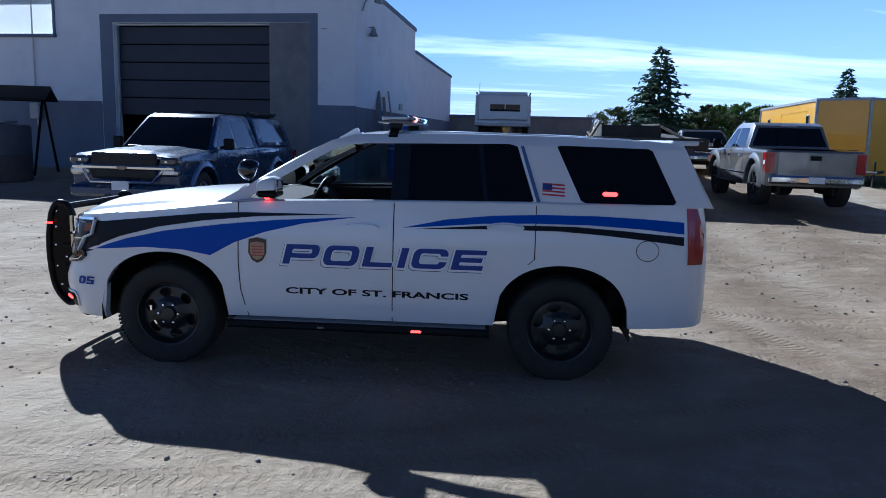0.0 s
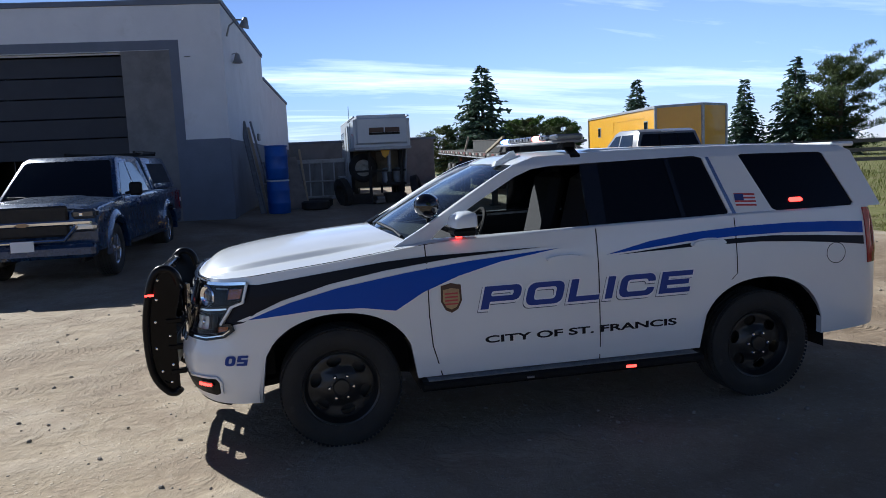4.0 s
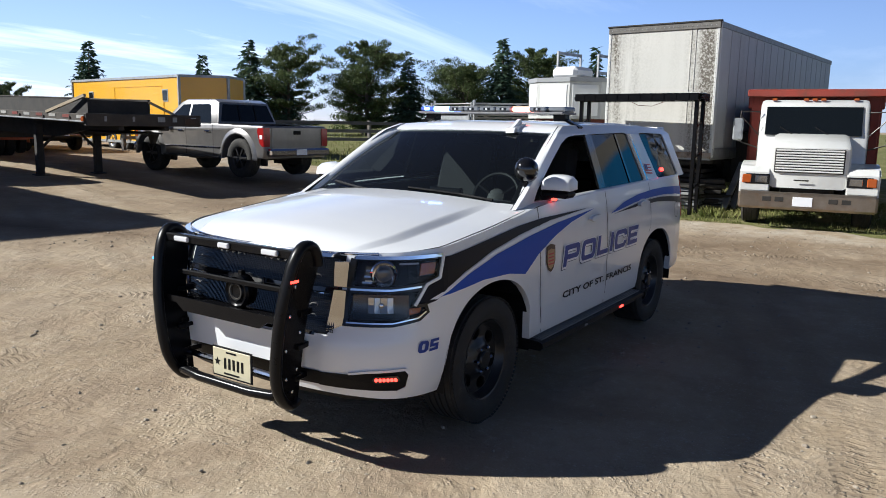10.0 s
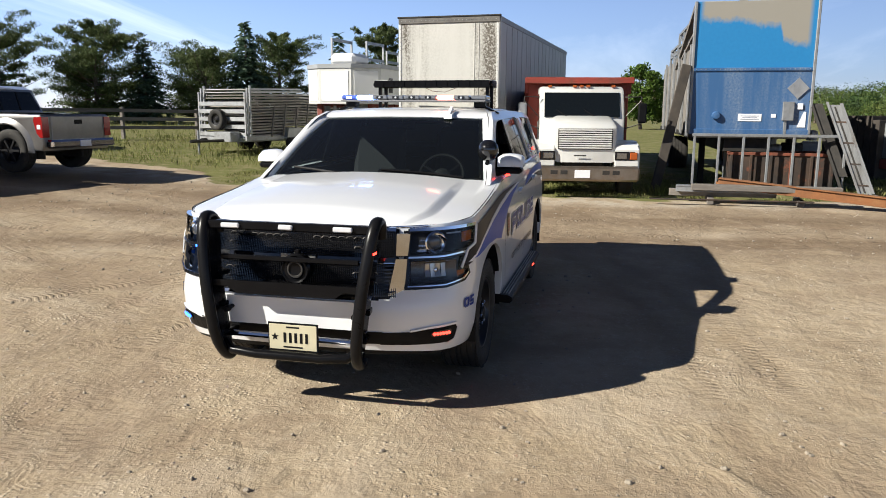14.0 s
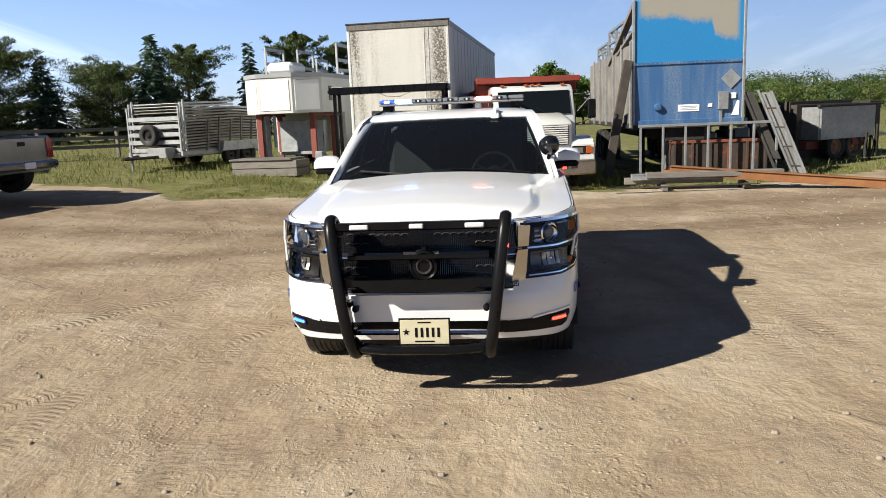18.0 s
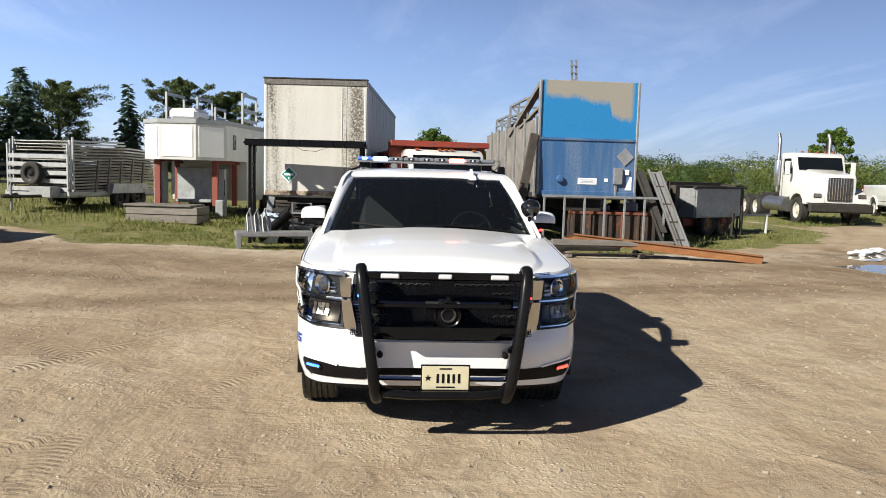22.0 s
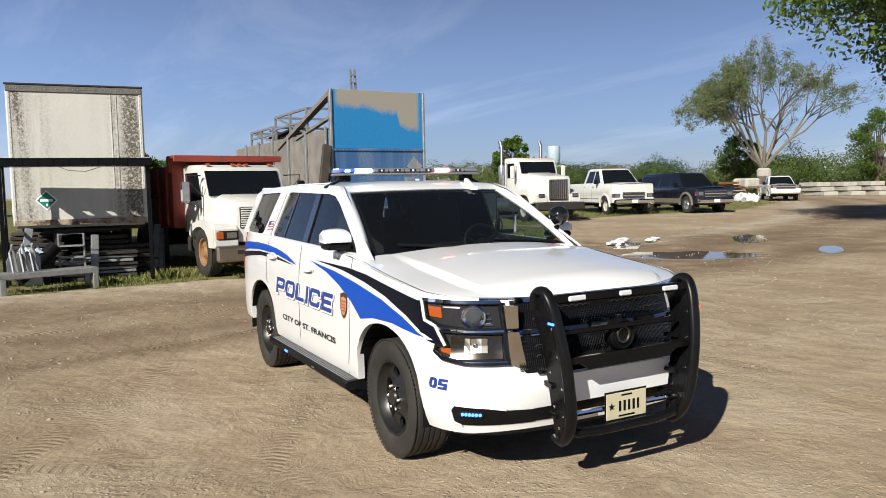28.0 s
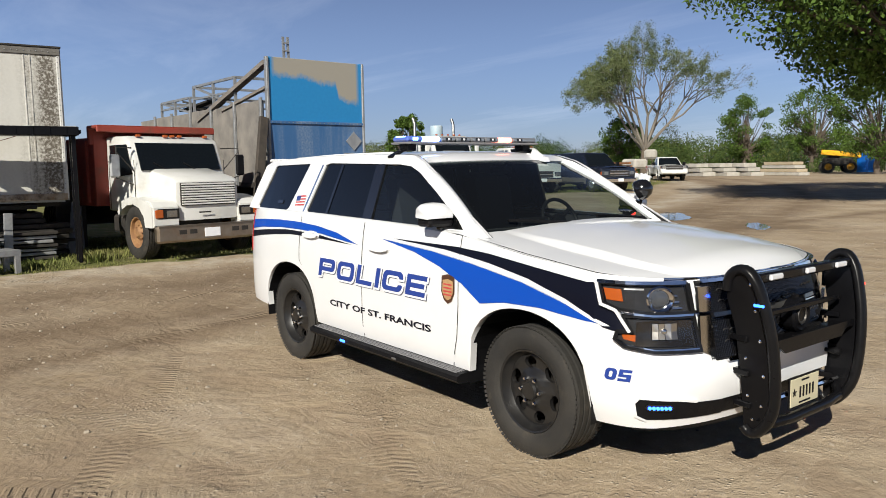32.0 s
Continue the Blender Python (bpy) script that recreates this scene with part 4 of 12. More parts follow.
        for hx_, hz in ((0.02, 1.093), (-1.02, 1.122)):
            b = wrap(flat_bm([[[(hx_ + 0.125 * math.cos(a), hz + 0.024 * math.sin(a)) for a in np.linspace(0, 2 * math.pi, 20)[:-1]]]]), side_fn(side, 0.030), 0.1, 0.1, 0.03)
            P("door_handle", b, "white_paint")
            b = wrap(flat_bm([[[(hx_ + 0.135 * math.cos(a), hz + 0.036 * math.sin(a)) for a in np.linspace(0, 2 * math.pi, 20)[:-1]]]]), side_fn(side, 0.0058), 0.1, 0.1)
            P("handle_recess", b, "white_paint")
    ring = [(-2.03 + 0.082 * math.cos(a), 0.985 + 0.075 * math.sin(a)) for a in np.linspace(0, 2 * math.pi, 33)[:-1]]
    ring2 = [(-2.03 + 0.077 * math.cos(a), 0.985 + 0.070 * math.sin(a)) for a in np.linspace(0, 2 * math.pi, 33)[:-1]]
    P("fuel_flap_gap", wrap(flat_bm([[ring, ring2]]), side_fn(1, 0.003), 0.3, 0.3), "black_plastic")
    # stripes
    blk = [(2.03, 1.075), (1.96, 1.070), (1.63, 1.107), (1.2, 1.154), (0.9, 1.171), (0.16, 1.177), (0.78, 1.146), (1.2, 1.100), (1.54, 1.043), (1.83, 0.964), (1.98, 0.902), (2.06, 0.845), (2.13, 0.830), (2.205, 0.836), (2.128, 0.952), (2.06, 0.982)]
    blu = [(0.04, 1.163), (0.65, 1.122), (1.06, 1.078), (1.49, 1.016), (1.78, 0.949), (2.06, 0.858), (1.64, 0.89), (1.35, 0.881), (1.14, 0.847), (0.96, 0.948), (0.73, 1.033), (0.45, 1.103)]
    pin = [(0.02, 1.168), (0.16, 1.171), (0.78, 1.140), (1.2, 1.094), (1.54, 1.037), (1.83, 0.958), (2.10, 0.855), (2.06, 0.852), (1.78, 0.955), (1.49, 1.022), (1.06, 1.084), (0.65, 1.128)]
    blu2 = [(-0.28, 1.097), (-0.59, 1.165), (-0.92, 1.202), (-1.28, 1.219), (-1.66, 1.221), (-2.01, 1.210), (-2.29, 1.192), (-2.29, 1.108), (-2.02, 1.136), (-1.61, 1.156), (-1.23, 1.156), (-0.85, 1.143), (-0.49, 1.112)]
    blk2 = [(-0.35, 1.090), (-0.89, 1.131), (-1.15, 1.140), (-1.51, 1.142), (-1.87, 1.122), (-2.29, 1.088), (-2.29, 1.026), (-2.02, 1.06), (-1.72, 1.087), (-1.41, 1.106), (-1.15, 1.106), (-0.89, 1.105)]
    for side in (1, -1):
        P("black_stripe", wrap(flat_bm([[blk]]), side_fn(side, 0.005), 0.03, 0.04), "black_vinyl")
        P("blue_stripe", wrap(flat_bm([[blu]]), side_fn(side, 0.0042)), "blue_vinyl")
        P("white_stripe", wrap(flat_bm([[pin]]), side_fn(side, 0.0062)), "white_vinyl")
        P("blue_stripe", wrap(flat_bm([[blu2]]), side_fn(side, 0.004)), "blue_vinyl")
        P("black_stripe", wrap(flat_bm([[blk2]]), side_fn(side, 0.0042)), "black_vinyl")
        # lettering: it reads forwards on both sides
        w0, w1 = (0.600, -0.930) if side == 1 else (-0.880, 0.640)
        sgn = -1 if side == 1 else 1
        fn0 = lambda off: (lambda u, z, lift: surf(s_of(w0 + sgn * u), z, off + lift, side))
        L = abs(w1 - w0)
        dark_x = -0.012 if side == 1 else 0.012
        for grow, dx, dz, off, mt in ((0.0085, dark_x, -0.012, 0.0034, "shadow_vinyl"), (0.0105, dark_x * 0.45, -0.005, 0.0052, "white_vinyl"), (0.0, 0.0, 0.0, 0.0070, "letter_vinyl")):
            x = 0.0
            for ch in "POLICE":
                loops, wd = block_letter(ch, 0.146, 0.253, grow)
                flat = [[(px + x + dx + 0.25 * pz, pz + 0.806 + dz) for px, pz in lp] for lp in loops]
                P("letter", wrap(flat_bm([flat]), fn0(off), 0.3, 0.1), mt)
                x += wd + 0.041
        w2 = 0.575 if side == 1 else -0.70
        fn1 = lambda u, z, lift: surf(s_of(w2 + sgn * u), z, 0.004 + lift, side)
        for bl in islands(wrap(text_bm("CITY OF ST. FRANCIS", 1.345, 0.048, 0, 0.584, 0.03), fn1, 0.3, 0.1)):
            P("letter", bl, "black_vinyl")
        w3 = 2.185 if side == 1 else 2.075
        fn2 = lambda off: (lambda u, z, lift: surf(s_of(w3) + (sgn * -u), z, off + lift, side))
        for k, ch in enumerate("05"):
            loops, wd = block_letter("O" if ch == "0" else ch, 0.146, 0.150, 0.0)
            flat = [[(0.42 * (px + 0.172 * k + 0.2 * pz), 0.584 + 0.42 * pz) for px, pz in lp] for lp in loops]
            P("digit", wrap(flat_bm([flat]), fn2(0.005), 0.3, 0.1), "letter_vinyl")
        # badge and flag
        sh = [(-0.065, 0.08), (0, 0.095), (0.065, 0.08), (0.068, -0.02), (0.04, -0.075), (0, -0.095), (-0.04, -0.075), (-0.068, -0.02)]
        cx = 0.785 if side == 1 else 0.83
        P("badge", wrap(flat_bm([[[(cx + a, 0.898 + c) for a, c in sh]]]), side_fn(side, 0.005)), "badge_brown")
        P("badge_field", wrap(flat_bm([[[(cx + a * 0.8, 0.893 + c * 0.72) for a, c in sh]]]), side_fn(side, 0.0065)), "badge_gold")
        for k in range(4):
            z = 0.855 + 0.022 * k
            P("badge_bar", wrap(flat_bm([[[(cx - 0.042, z), (cx + 0.042, z), (cx + 0.042, z + 0.010), (cx - 0.042, z + 0.010)]]]), side_fn(side, 0.0075)), "flag_red")
        fx = -1.275
        P("flag", wrap(flat_bm([[[(fx, 1.355), (fx - 0.16, 1.345), (fx - 0.16, 1.432), (fx, 1.44)]]]), house_fn(side, 0.004), 0.1, 0.05), "white_vinyl")
        for k in range(4):
            z = 1.349 + 0.0245 * k
            P("flag_bar", wrap(flat_bm([[[(fx, z + 0.008), (fx - 0.16, z), (fx - 0.16, z + 0.0125), (fx, z + 0.0205)]]]), house_fn(side, 0.0055), 0.1, 0.05), "flag_red")
        fs = 0 if side == 1 else 0.09
        P("flag_canton", wrap(flat_bm([[[(fx - fs, 1.395), (fx - fs - 0.07, 1.392), (fx - fs - 0.07, 1.434), (fx - fs, 1.438)]]]), house_fn(side, 0.0068), 0.1, 0.05), "flag_blue")
    nose(car, P)
    running_gear(car, P)
    roof_gear(car, P)
    cabin(car, P)
    return car


M["badge_brown"] = mat("badge_brown", (0.07, 0.03, 0.015), 0.4)
M["badge_gold"] = mat("badge_gold", (0.45, 0.30, 0.14), 0.4, col2=(0.35, 0.2, 0.1), scale=40)
M["flag_red"] = mat("flag_red", (0.45, 0.05, 0.05), 0.4)
M["flag_blue"] = mat("flag_blue", (0.03, 0.05, 0.2), 0.4)
M["plate_yellow"] = mat("plate_yellow", (0.55, 0.51, 0.36), 0.4, col2=(0.50, 0.46, 0.32), scale=8)
M["lens_ball"] = mat("projector_lens", (0.05, 0.055, 0.065), 0.03, 0.0, coat=1.0)
M["bowl_chrome"] = mat("faceted_reflector", (0.60, 0.56, 0.50), 0.30, 1.0)
M["bright_panel"] = mat("polished_panel", (0.58, 0.56, 0.53), 0.13, 1.0, col2=(0.53, 0.51, 0.48), scale=5, rvar=0.03)
M["smoked_bowl"] = mat("smoked_reflector", (0.085, 0.075, 0.065), 0.22, 0.9)
M["lamp_glass"] = glass_mat("lamp_cover", (0.94, 0.95, 0.96), 1.34, 0.0)
M["lamp_clear"] = mat("lamp_clear", (0.30, 0.31, 0.33), 0.08, 0.9, coat=0.6)
M["lamp_dark"] = mat("lamp_housing", (0.010, 0.010, 0.011), 0.18, spec=0.4)
M["seat"] = mat("seat_cloth", (0.016, 0.016, 0.018), 0.9, bump=0.2, bscale=200)
M["grey_plastic"] = mat("grey_plastic", (0.20, 0.20, 0.21), 0.5, col2=(0.17, 0.17, 0.18), scale=10)
M["bar_clear"] = mat("clear_plastic", (0.24, 0.25, 0.27), 0.12, 0.4, coat=0.6)
M["grille_clear"] = mat("clear_lamp_plastic", (0.62, 0.63, 0.66), 0.15, coat=0.5)


def nose(car, P):
    for side in (1, -1):
        F = lambda off: front_fn(side, off)
        # lamp: dark bowl, chrome brow, projector, faceted bowl, amber corners, clear cover
        lamp = thing_part("headlight", car)
        up = [(0.690, 1.068), (0.675, 0.925), (0.90, 0.925), (1.085, 0.945), (1.155, 0.972), (1.185, 1.078)]
        lo = [(0.672, 0.908), (0.655, 0.742), (0.90, 0.742), (1.04, 0.765), (1.09, 0.800), (1.08, 0.835), (1.01, 0.838), (1.055, 0.915)]
        rim = [(0.690, 1.068), (0.655, 0.742), (0.90, 0.742), (1.04, 0.765), (1.09, 0.80), (1.08, 0.835), (1.01, 0.838), (1.085, 0.945), (1.155, 0.972), (1.185, 1.078)]
        P("housing", wrap(flat_bm([[rim]]), F(0.004), 0.05, 0.06), "dark", lamp)
        P("bezel", wrap(strip(up, 0.016, True), F(0.026), 0.05, 0.06, 0.024), "lamp_dark", lamp)
        P("bezel", wrap(strip(lo, 0.018, True), F(0.026), 0.05, 0.06, 0.024), "lamp_dark", lamp)
        P("brow", wrap(strip([(0.690, 1.074), (1.00, 1.080), (1.192, 1.086)], 0.018), F(0.030), 0.05, 0.06, 0.028), "chrome", lamp)
        P("surround", wrap(strip([(1.196, 1.080), (1.166, 0.970), (1.090, 0.942), (1.018, 0.836)], 0.014), F(0.033), 0.05, 0.06, 0.028), "white_paint", lamp)
        P("divider", wrap(strip([(0.676, 0.916), (0.90, 0.917), (1.06, 0.932)], 0.010), F(0.030), 0.05, 0.06, 0.012), "chrome", lamp)
        P("lower_trim", wrap(strip([(0.665, 0.752), (0.90, 0.752), (1.035, 0.775), (1.078, 0.804)], 0.007), F(0.030), 0.05, 0.06, 0.012), "chrome", lamp)

        def at(c, z, off=0.006):
            o = F(off)(c, z, 0)
            return Matrix.Translation(o) @ (F(0.1)(c, z, 0) - o).normalized().to_track_quat("Z", "Y").to_matrix().to_4x4()
        bm = B()
        lathe(bm, [(0.066, 0.0), (0.070, 0.012), (0.062, 0.018), (0.054, 0.010), (0.046, 0.006)], 30, at(0.86, 0.995))
        P("reflector", bm, "chrome", lamp, sm=40)
        bm = B()
        lathe(bm, [(0.046, 0.0), (0.044, 0.008), (0.030, 0.017), (0.014, 0.020), (0, 0.021)], 26, at(0.86, 0.995))
        P("lens", bm, "lens_ball", lamp, sm=60)
        # lower bowl: smoked shell, bright facets in its middle, bulb
        bm = B()
        gr = []
        for i in range(7):
            v = i / 6
            gr.append([bm.verts.new(F(0.005 + 0.016 * ((2 * u - 1) ** 4 * 0.6 + (2 * v - 1) ** 2 * 0.6))(0.690 + 0.30 * u, 0.765 + 0.125 * v, 0)) for u in np.linspace(0, 1, 13)])
        for A, C in zip(gr, gr[1:]):
            for k in range(12):
                bm.faces.new((A[k], A[k + 1], C[k + 1], C[k]))
        P("bowl", bm, "smoked_bowl", lamp, sm=60)
        for k in range(4):
            s0, s1 = 0.775 + 0.034 * k, 0.775 + 0.034 * (k + 1) - 0.003
            dep = 0.010 * (k % 2)
            bm = B()
            q = [bm.verts.new(F(o_)(s_, z_, 0)) for s_, z_, o_ in ((s0, 0.800, 0.020), (s1, 0.800, 0.020), (s1, 0.838, 0.010 + dep * 0.4), (s0, 0.838, 0.010 + dep))]
            r_ = [bm.verts.new(F(o_)(s_, z_, 0)) for s_, z_, o_ in ((s1, 0.878, 0.019), (s0, 0.878, 0.022))]
            bm.faces.new(q), bm.faces.new((q[3], q[2], r_[0], r_[1]))
            P("reflector", bm, "bowl_chrome", lamp)
        bm = B()
        lathe(bm, [(0.016, 0.0), (0.016, 0.010), (0.010, 0.014), (0, 0.015)], 14, at(0.845, 0.838))
        P("bulb", bm, "chrome", lamp, sm=60)
        # fins beside the projector
        for k in range(3):
            P("inner_fin", wrap(flat_bm([[[(0.735 + 0.010 * k, 0.945 + 0.030 * k), (0.79, 0.945 + 0.030 * k), (0.79, 0.955 + 0.030 * k), (0.735 + 0.010 * k, 0.955 + 0.030 * k)]]]), F(0.014), 0.05, 0.06, 0.008), "lamp_clear", lamp)
        for s0, s1, z0 in ((0.95, 1.06, 1.045), (0.75, 0.80, 0.955)):
            P("inner_trim", wrap(flat_bm([[[(s0, z0 - 0.004), (s1, z0 - 0.002), (s1, z0 + 0.006), (s0, z0 + 0.004)]]]), F(0.012), 0.05, 0.06, 0.006), "steel", lamp)
        P("turn_signal", wrap(flat_bm([[[(1.06, 0.985), (1.145, 0.992), (1.165, 1.050), (1.075, 1.045)]]]), F(0.012), 0.05, 0.06, 0.006), "amber", lamp)
        P("turn_signal", wrap(flat_bm([[[(0.985, 0.785), (1.05, 0.798), (1.06, 0.822), (0.985, 0.820)]]]), F(0.012), 0.05, 0.06, 0.006), "amber", lamp)
        P("cover", wrap(flat_bm([[up]]), F(0.0245), 0.05, 0.06), "lamp_glass", lamp).visible_shadow = False
        P("cover", wrap(flat_bm([[lo]]), F(0.0245), 0.05, 0.06), "lamp_glass", lamp).visible_shadow = False
        # bright upright between lamp and grille, steeper than the skin
        FU = lambda s_, z_, lift: surf(s_, z_, 0.004 + 0.105 * (z_ - 0.69) / 0.38 + lift, side)
        P("grille_upright", wrap(flat_bm([[[(0.604, 1.062), (0.682, 1.062), (0.668, 0.935), (0.600, 0.935)]]]), FU, 0.05, 0.06, 0.02), "bright_panel", sm=30)
        P("grille_upright", wrap(flat_bm([[[(0.598, 0.915), (0.664, 0.915), (0.648, 0.735), (0.550, 0.690), (0.560, 0.74)]]]), FU, 0.05, 0.06, 0.02), "bright_panel", sm=30)
        P("upright_gap", wrap(flat_bm([[[(0.590, 0.918), (0.674, 0.918), (0.676, 0.932), (0.590, 0.932)]]]), F(0.012), 0.05, 0.06, 0.01), "black_gloss")
        P("lamp_seal", wrap(flat_bm([[[(0.655, 1.066), (0.704, 1.066), (0.672, 0.738), (0.640, 0.738)]]]), F(0.007), 0.05, 0.06), "lamp_dark")
        for k in range(9):
            z = 0.715 + 0.021 * k
            P("grille_fin", wrap(flat_bm([[[(0.53, z), (0.592, z + 0.004), (0.592, z + 0.012), (0.53, z + 0.008)]]]), F(0.017), 0.05, 0.06, 0.006), "black_gloss")
        # fog pocket with its lamp
        pk = [(0.50, 0.395), (0.93, 0.385), (0.975, 0.405), (0.985, 0.475), (0.965, 0.500), (0.78, 0.492), (0.68, 0.478), (0.50, 0.475)]
        P("fog_pocket", wrap(flat_bm([[pk]]), F(0.006), 0.06, 0.06, 0.01), "black_plastic")
        P("fog_pocket_trim", wrap(flat_bm([[[(0.93, 0.374), (0.990, 0.398), (1.002, 0.480), (0.972, 0.514), (0.78, 0.505), (0.68, 0.490), (0.68, 0.478), (0.78, 0.492), (0.965, 0.500), (0.985, 0.475), (0.975, 0.405), (0.93, 0.385)]]]), F(0.012), 0.06, 0.06, 0.012), "white_paint")
        warn = P("warning_lamp", wrap(flat_bm([[[(0.815, 0.437), (0.925, 0.440), (0.940, 0.458), (0.925, 0.478), (0.815, 0.475), (0.800, 0.456)]]]), F(0.016), 0.06, 0.06, 0.012), "black_gloss")
        for k in range(6):
            bm = B()
            lathe(bm, [(0.0095, 0.0), (0.009, 0.006), (0, 0.009)], 10, at(0.822 + 0.019 * k, 0.457, 0.017))
            P("diode", bm, "lit_red" if side == 1 else "lit_blue", warn)
        # tail lamp
        t0 = s_of(-2.315)
        tl = [(t0, 1.29), (t0 + 0.10, 1.285), (t0 + 0.16, 1.1), (t0 + 0.14, 0.89), (t0 + 0.01, 0.89)]
        P("tail_lamp", wrap(flat_bm([[tl]]), F(0.008), 0.05, 0.06, 0.03), "red_lens")
        P("lower_lip", wrap(flat_bm([[[(0, 0.335), (1.0, 0.315), (1.0, 0.345), (0.5, 0.37), (0, 0.372)]]]), F(-0.004), 0.06, 0.06, 0.03), "black_plastic")
    # grille: black recess, wire mesh, frame bars
    F1 = lambda off: (lambda u, z, lift: surf(abs(u), z, off + lift, 1 if u >= 0 else -1))
    P("grille_backing", wrap(flat_bm([[[(-0.56, 0.68), (0.56, 0.68), (0.61, 0.76), (0.625, 1.075), (-0.625, 1.075), (-0.61, 0.76)]]]), F1(0.004), 0.05, 0.08, 0.01), "black_plastic")
    b = B()
    for k in range(40):
        z = 0.695 + 0.0096 * k
        pts = [F1(0.012)(u, z, 0) for u in np.linspace(-0.595, 0.595, 19)]
        tube(b, pts, 0.0021, 4)
    for k in range(98):
        u = -0.595 + 1.19 * k / 97
        tube(b, [F1(0.013)(u, z, 0) for z in (0.69, 0.88, 1.07)], 0.0021, 4)
    P("grille_mesh", b, "black_gloss")
    for z, h, w, mt in ((1.075, 0.018, 0.60, "chrome"), (0.905, 0.022, 0.60, "black_gloss"), (0.885, 0.006, 0.60, "chrome"), (0.685, 0.018, 0.50, "chrome")):
        P("grille_bar", wrap(flat_bm([[[(-w, z - h / 2), (w, z - h / 2), (w, z + h / 2), (-w, z + h / 2)]]]), F1(0.026), 0.06, 0.1, 0.03), mt)
    b = B()
    for sx in range(-9, 10):
        for z in (1.02, 0.965, 0.82, 0.765):
            if abs(sx) > 1 and (z > 1.0 or abs(sx) > 6):
                pts = [F1(0.02)(sx * 0.052 + dx, z + dz, 0) for dx, dz in ((-0.024, 0), (-0.014, 0.009), (0.014, 0.009), (0.024, 0))]
                tube(b, pts, 0.003, 4)
    tagged(P("grille_accent", b, "steel_dark"), kind="stuff")
    b = B()
    o = surf(0, 0.905, 0.03)
    prism(b, [(-0.11, -0.018), (-0.03, -0.018), (-0.025, -0.03), (0.025, -0.03), (0.03, -0.018), (0.11, -0.018), (0.11, 0.018), (0.03, 0.018), (0.025, 0.03), (-0.025, 0.03), (-0.03, 0.018), (-0.11, 0.018)],
          o.x, o.x + 0.012, "x", Matrix.Translation((0, 0, 0.905)))
    P("emblem", b, "steel")
    P("lower_grille", wrap(flat_bm([[[(-0.52, 0.40), (0.52, 0.40), (0.52, 0.48), (0.25, 0.49), (-0.25, 0.49), (-0.52, 0.48)]]]), F1(0.006), 0.06, 0.06), "black_plastic")
    # push bumper: two upright plates with padded edges, cross bars, tray
    push = thing_part("push_bumper", car)
    prof_b = [(2.47, 1.04), (2.49, 1.11), (2.535, 1.148), (2.59, 1.143), (2.635, 1.08), (2.665, 0.98), (2.695, 0.82), (2.705, 0.64), (2.695, 0.48), (2.66, 0.38), (2.60, 0.31), (2.555, 0.305), (2.53, 0.33)]
    for side in (1, -1):
        yo = lambda z: (0.415 + 0.115 * max(0.0, (z - 0.30) / 0.87)) * side
        b = B()
        inner = [(2.47, 1.0), (2.51, 0.84), (2.525, 0.6), (2.53, 0.33)]
        loop = prof_b + inner[::-1]
        A = [b.verts.new((x, yo(z) - 0.006, z)) for x, z in loop]
        C = [b.verts.new((x, yo(z) + 0.006, z)) for x, z in loop]
        for t in geometry.tessellate_polygon([[Vector((x, z, 0)) for x, z in loop]]):
            b.faces.new([A[i] for i in t])
            b.faces.new([C[i] for i in t])
        for i in range(len(loop)):
            j = (i + 1) % len(loop)
            b.faces.new((A[i], A[j], C[j], C[i]))
        P("side_plate", b, "black_steel", push)
        b = B()
        path = catmull([(x, z) for x, z in prof_b], 3)
        rings = []
        for i, (x, z) in enumerate(path):
            d = path[min(i + 1, len(path) - 1)] - path[max(i - 1, 0)]
            d = d / np.hypot(*d)
            nx, nz_ = -d[1], d[0]
            ring = []
            for a in np.linspace(0, 2 * math.pi, 13)[:-1]:
                ring.append(b.verts.new((x + nx * 0.026 * math.cos(a), yo(z) + 0.036 * math.sin(a), z + nz_ * 0.026 * math.cos(a))))
            rings.append(ring)
        for A, C in zip(rings, rings[1:]):
            for k in range(12):
                b.faces.new((A[k], A[(k + 1) % 12], C[(k + 1) % 12], C[k]))
        for r in (rings[0], rings[-1]):
            b.faces.new(r)
        P("pad", b, "rubber_pad", push, "black rubber edge pad", sm=50)
        for x, z in ((2.60, 1.08), (2.62, 0.95), (2.64, 0.80), (2.65, 0.62), (2.63, 0.46), (2.58, 0.38), (2.56, 0.70), (2.56, 0.50)):
            b = B()
            lathe(b, [(0.008, -0.010), (0.008, 0.010), (0, 0.012)], 8, Matrix.Translation((x, yo(z), z)) @ pose(0, 0, 0, 90 if side == -1 else -90))
            P("bolt", b, "chrome", push)
        b = B()
        box(b, (2.655, yo(0.98) + 0.035 * side, 0.985), (0.055, 0.008, 0.014), 0.003)
        P("side_lamp", b, "lit_red" if side == 1 else "lit_blue", push)
        for z in (0.45, 0.62, 0.80):
            b = B()
            bar(b, (2.48, yo(z) * 0.96, z), (2.58, yo(z), z), 0.05, 0.03, 0.004)
            P("mount", b, "black_steel", push)
        b = B()
        lathe(b, [(0.0, 0.03), (0.018, 0.025), (0.022, 0), (0.012, -0.04), (0.012, -0.10)], 12, pose(2.60, 0.40 * side, 0.60, 0, 90, 0))
        P("rubber_stop", b, "black_plastic", push)
    b = B()
    bar(b, (2.60, -0.50, 1.105), (2.60, 0.50, 1.105), 0.05, 0.05, 0.008)
    P("top_bar", b, "black_steel", push)
    b = B()
    box(b, (2.60, 0, 0.755), (0.13, 0.93, 0.012), 0.003)
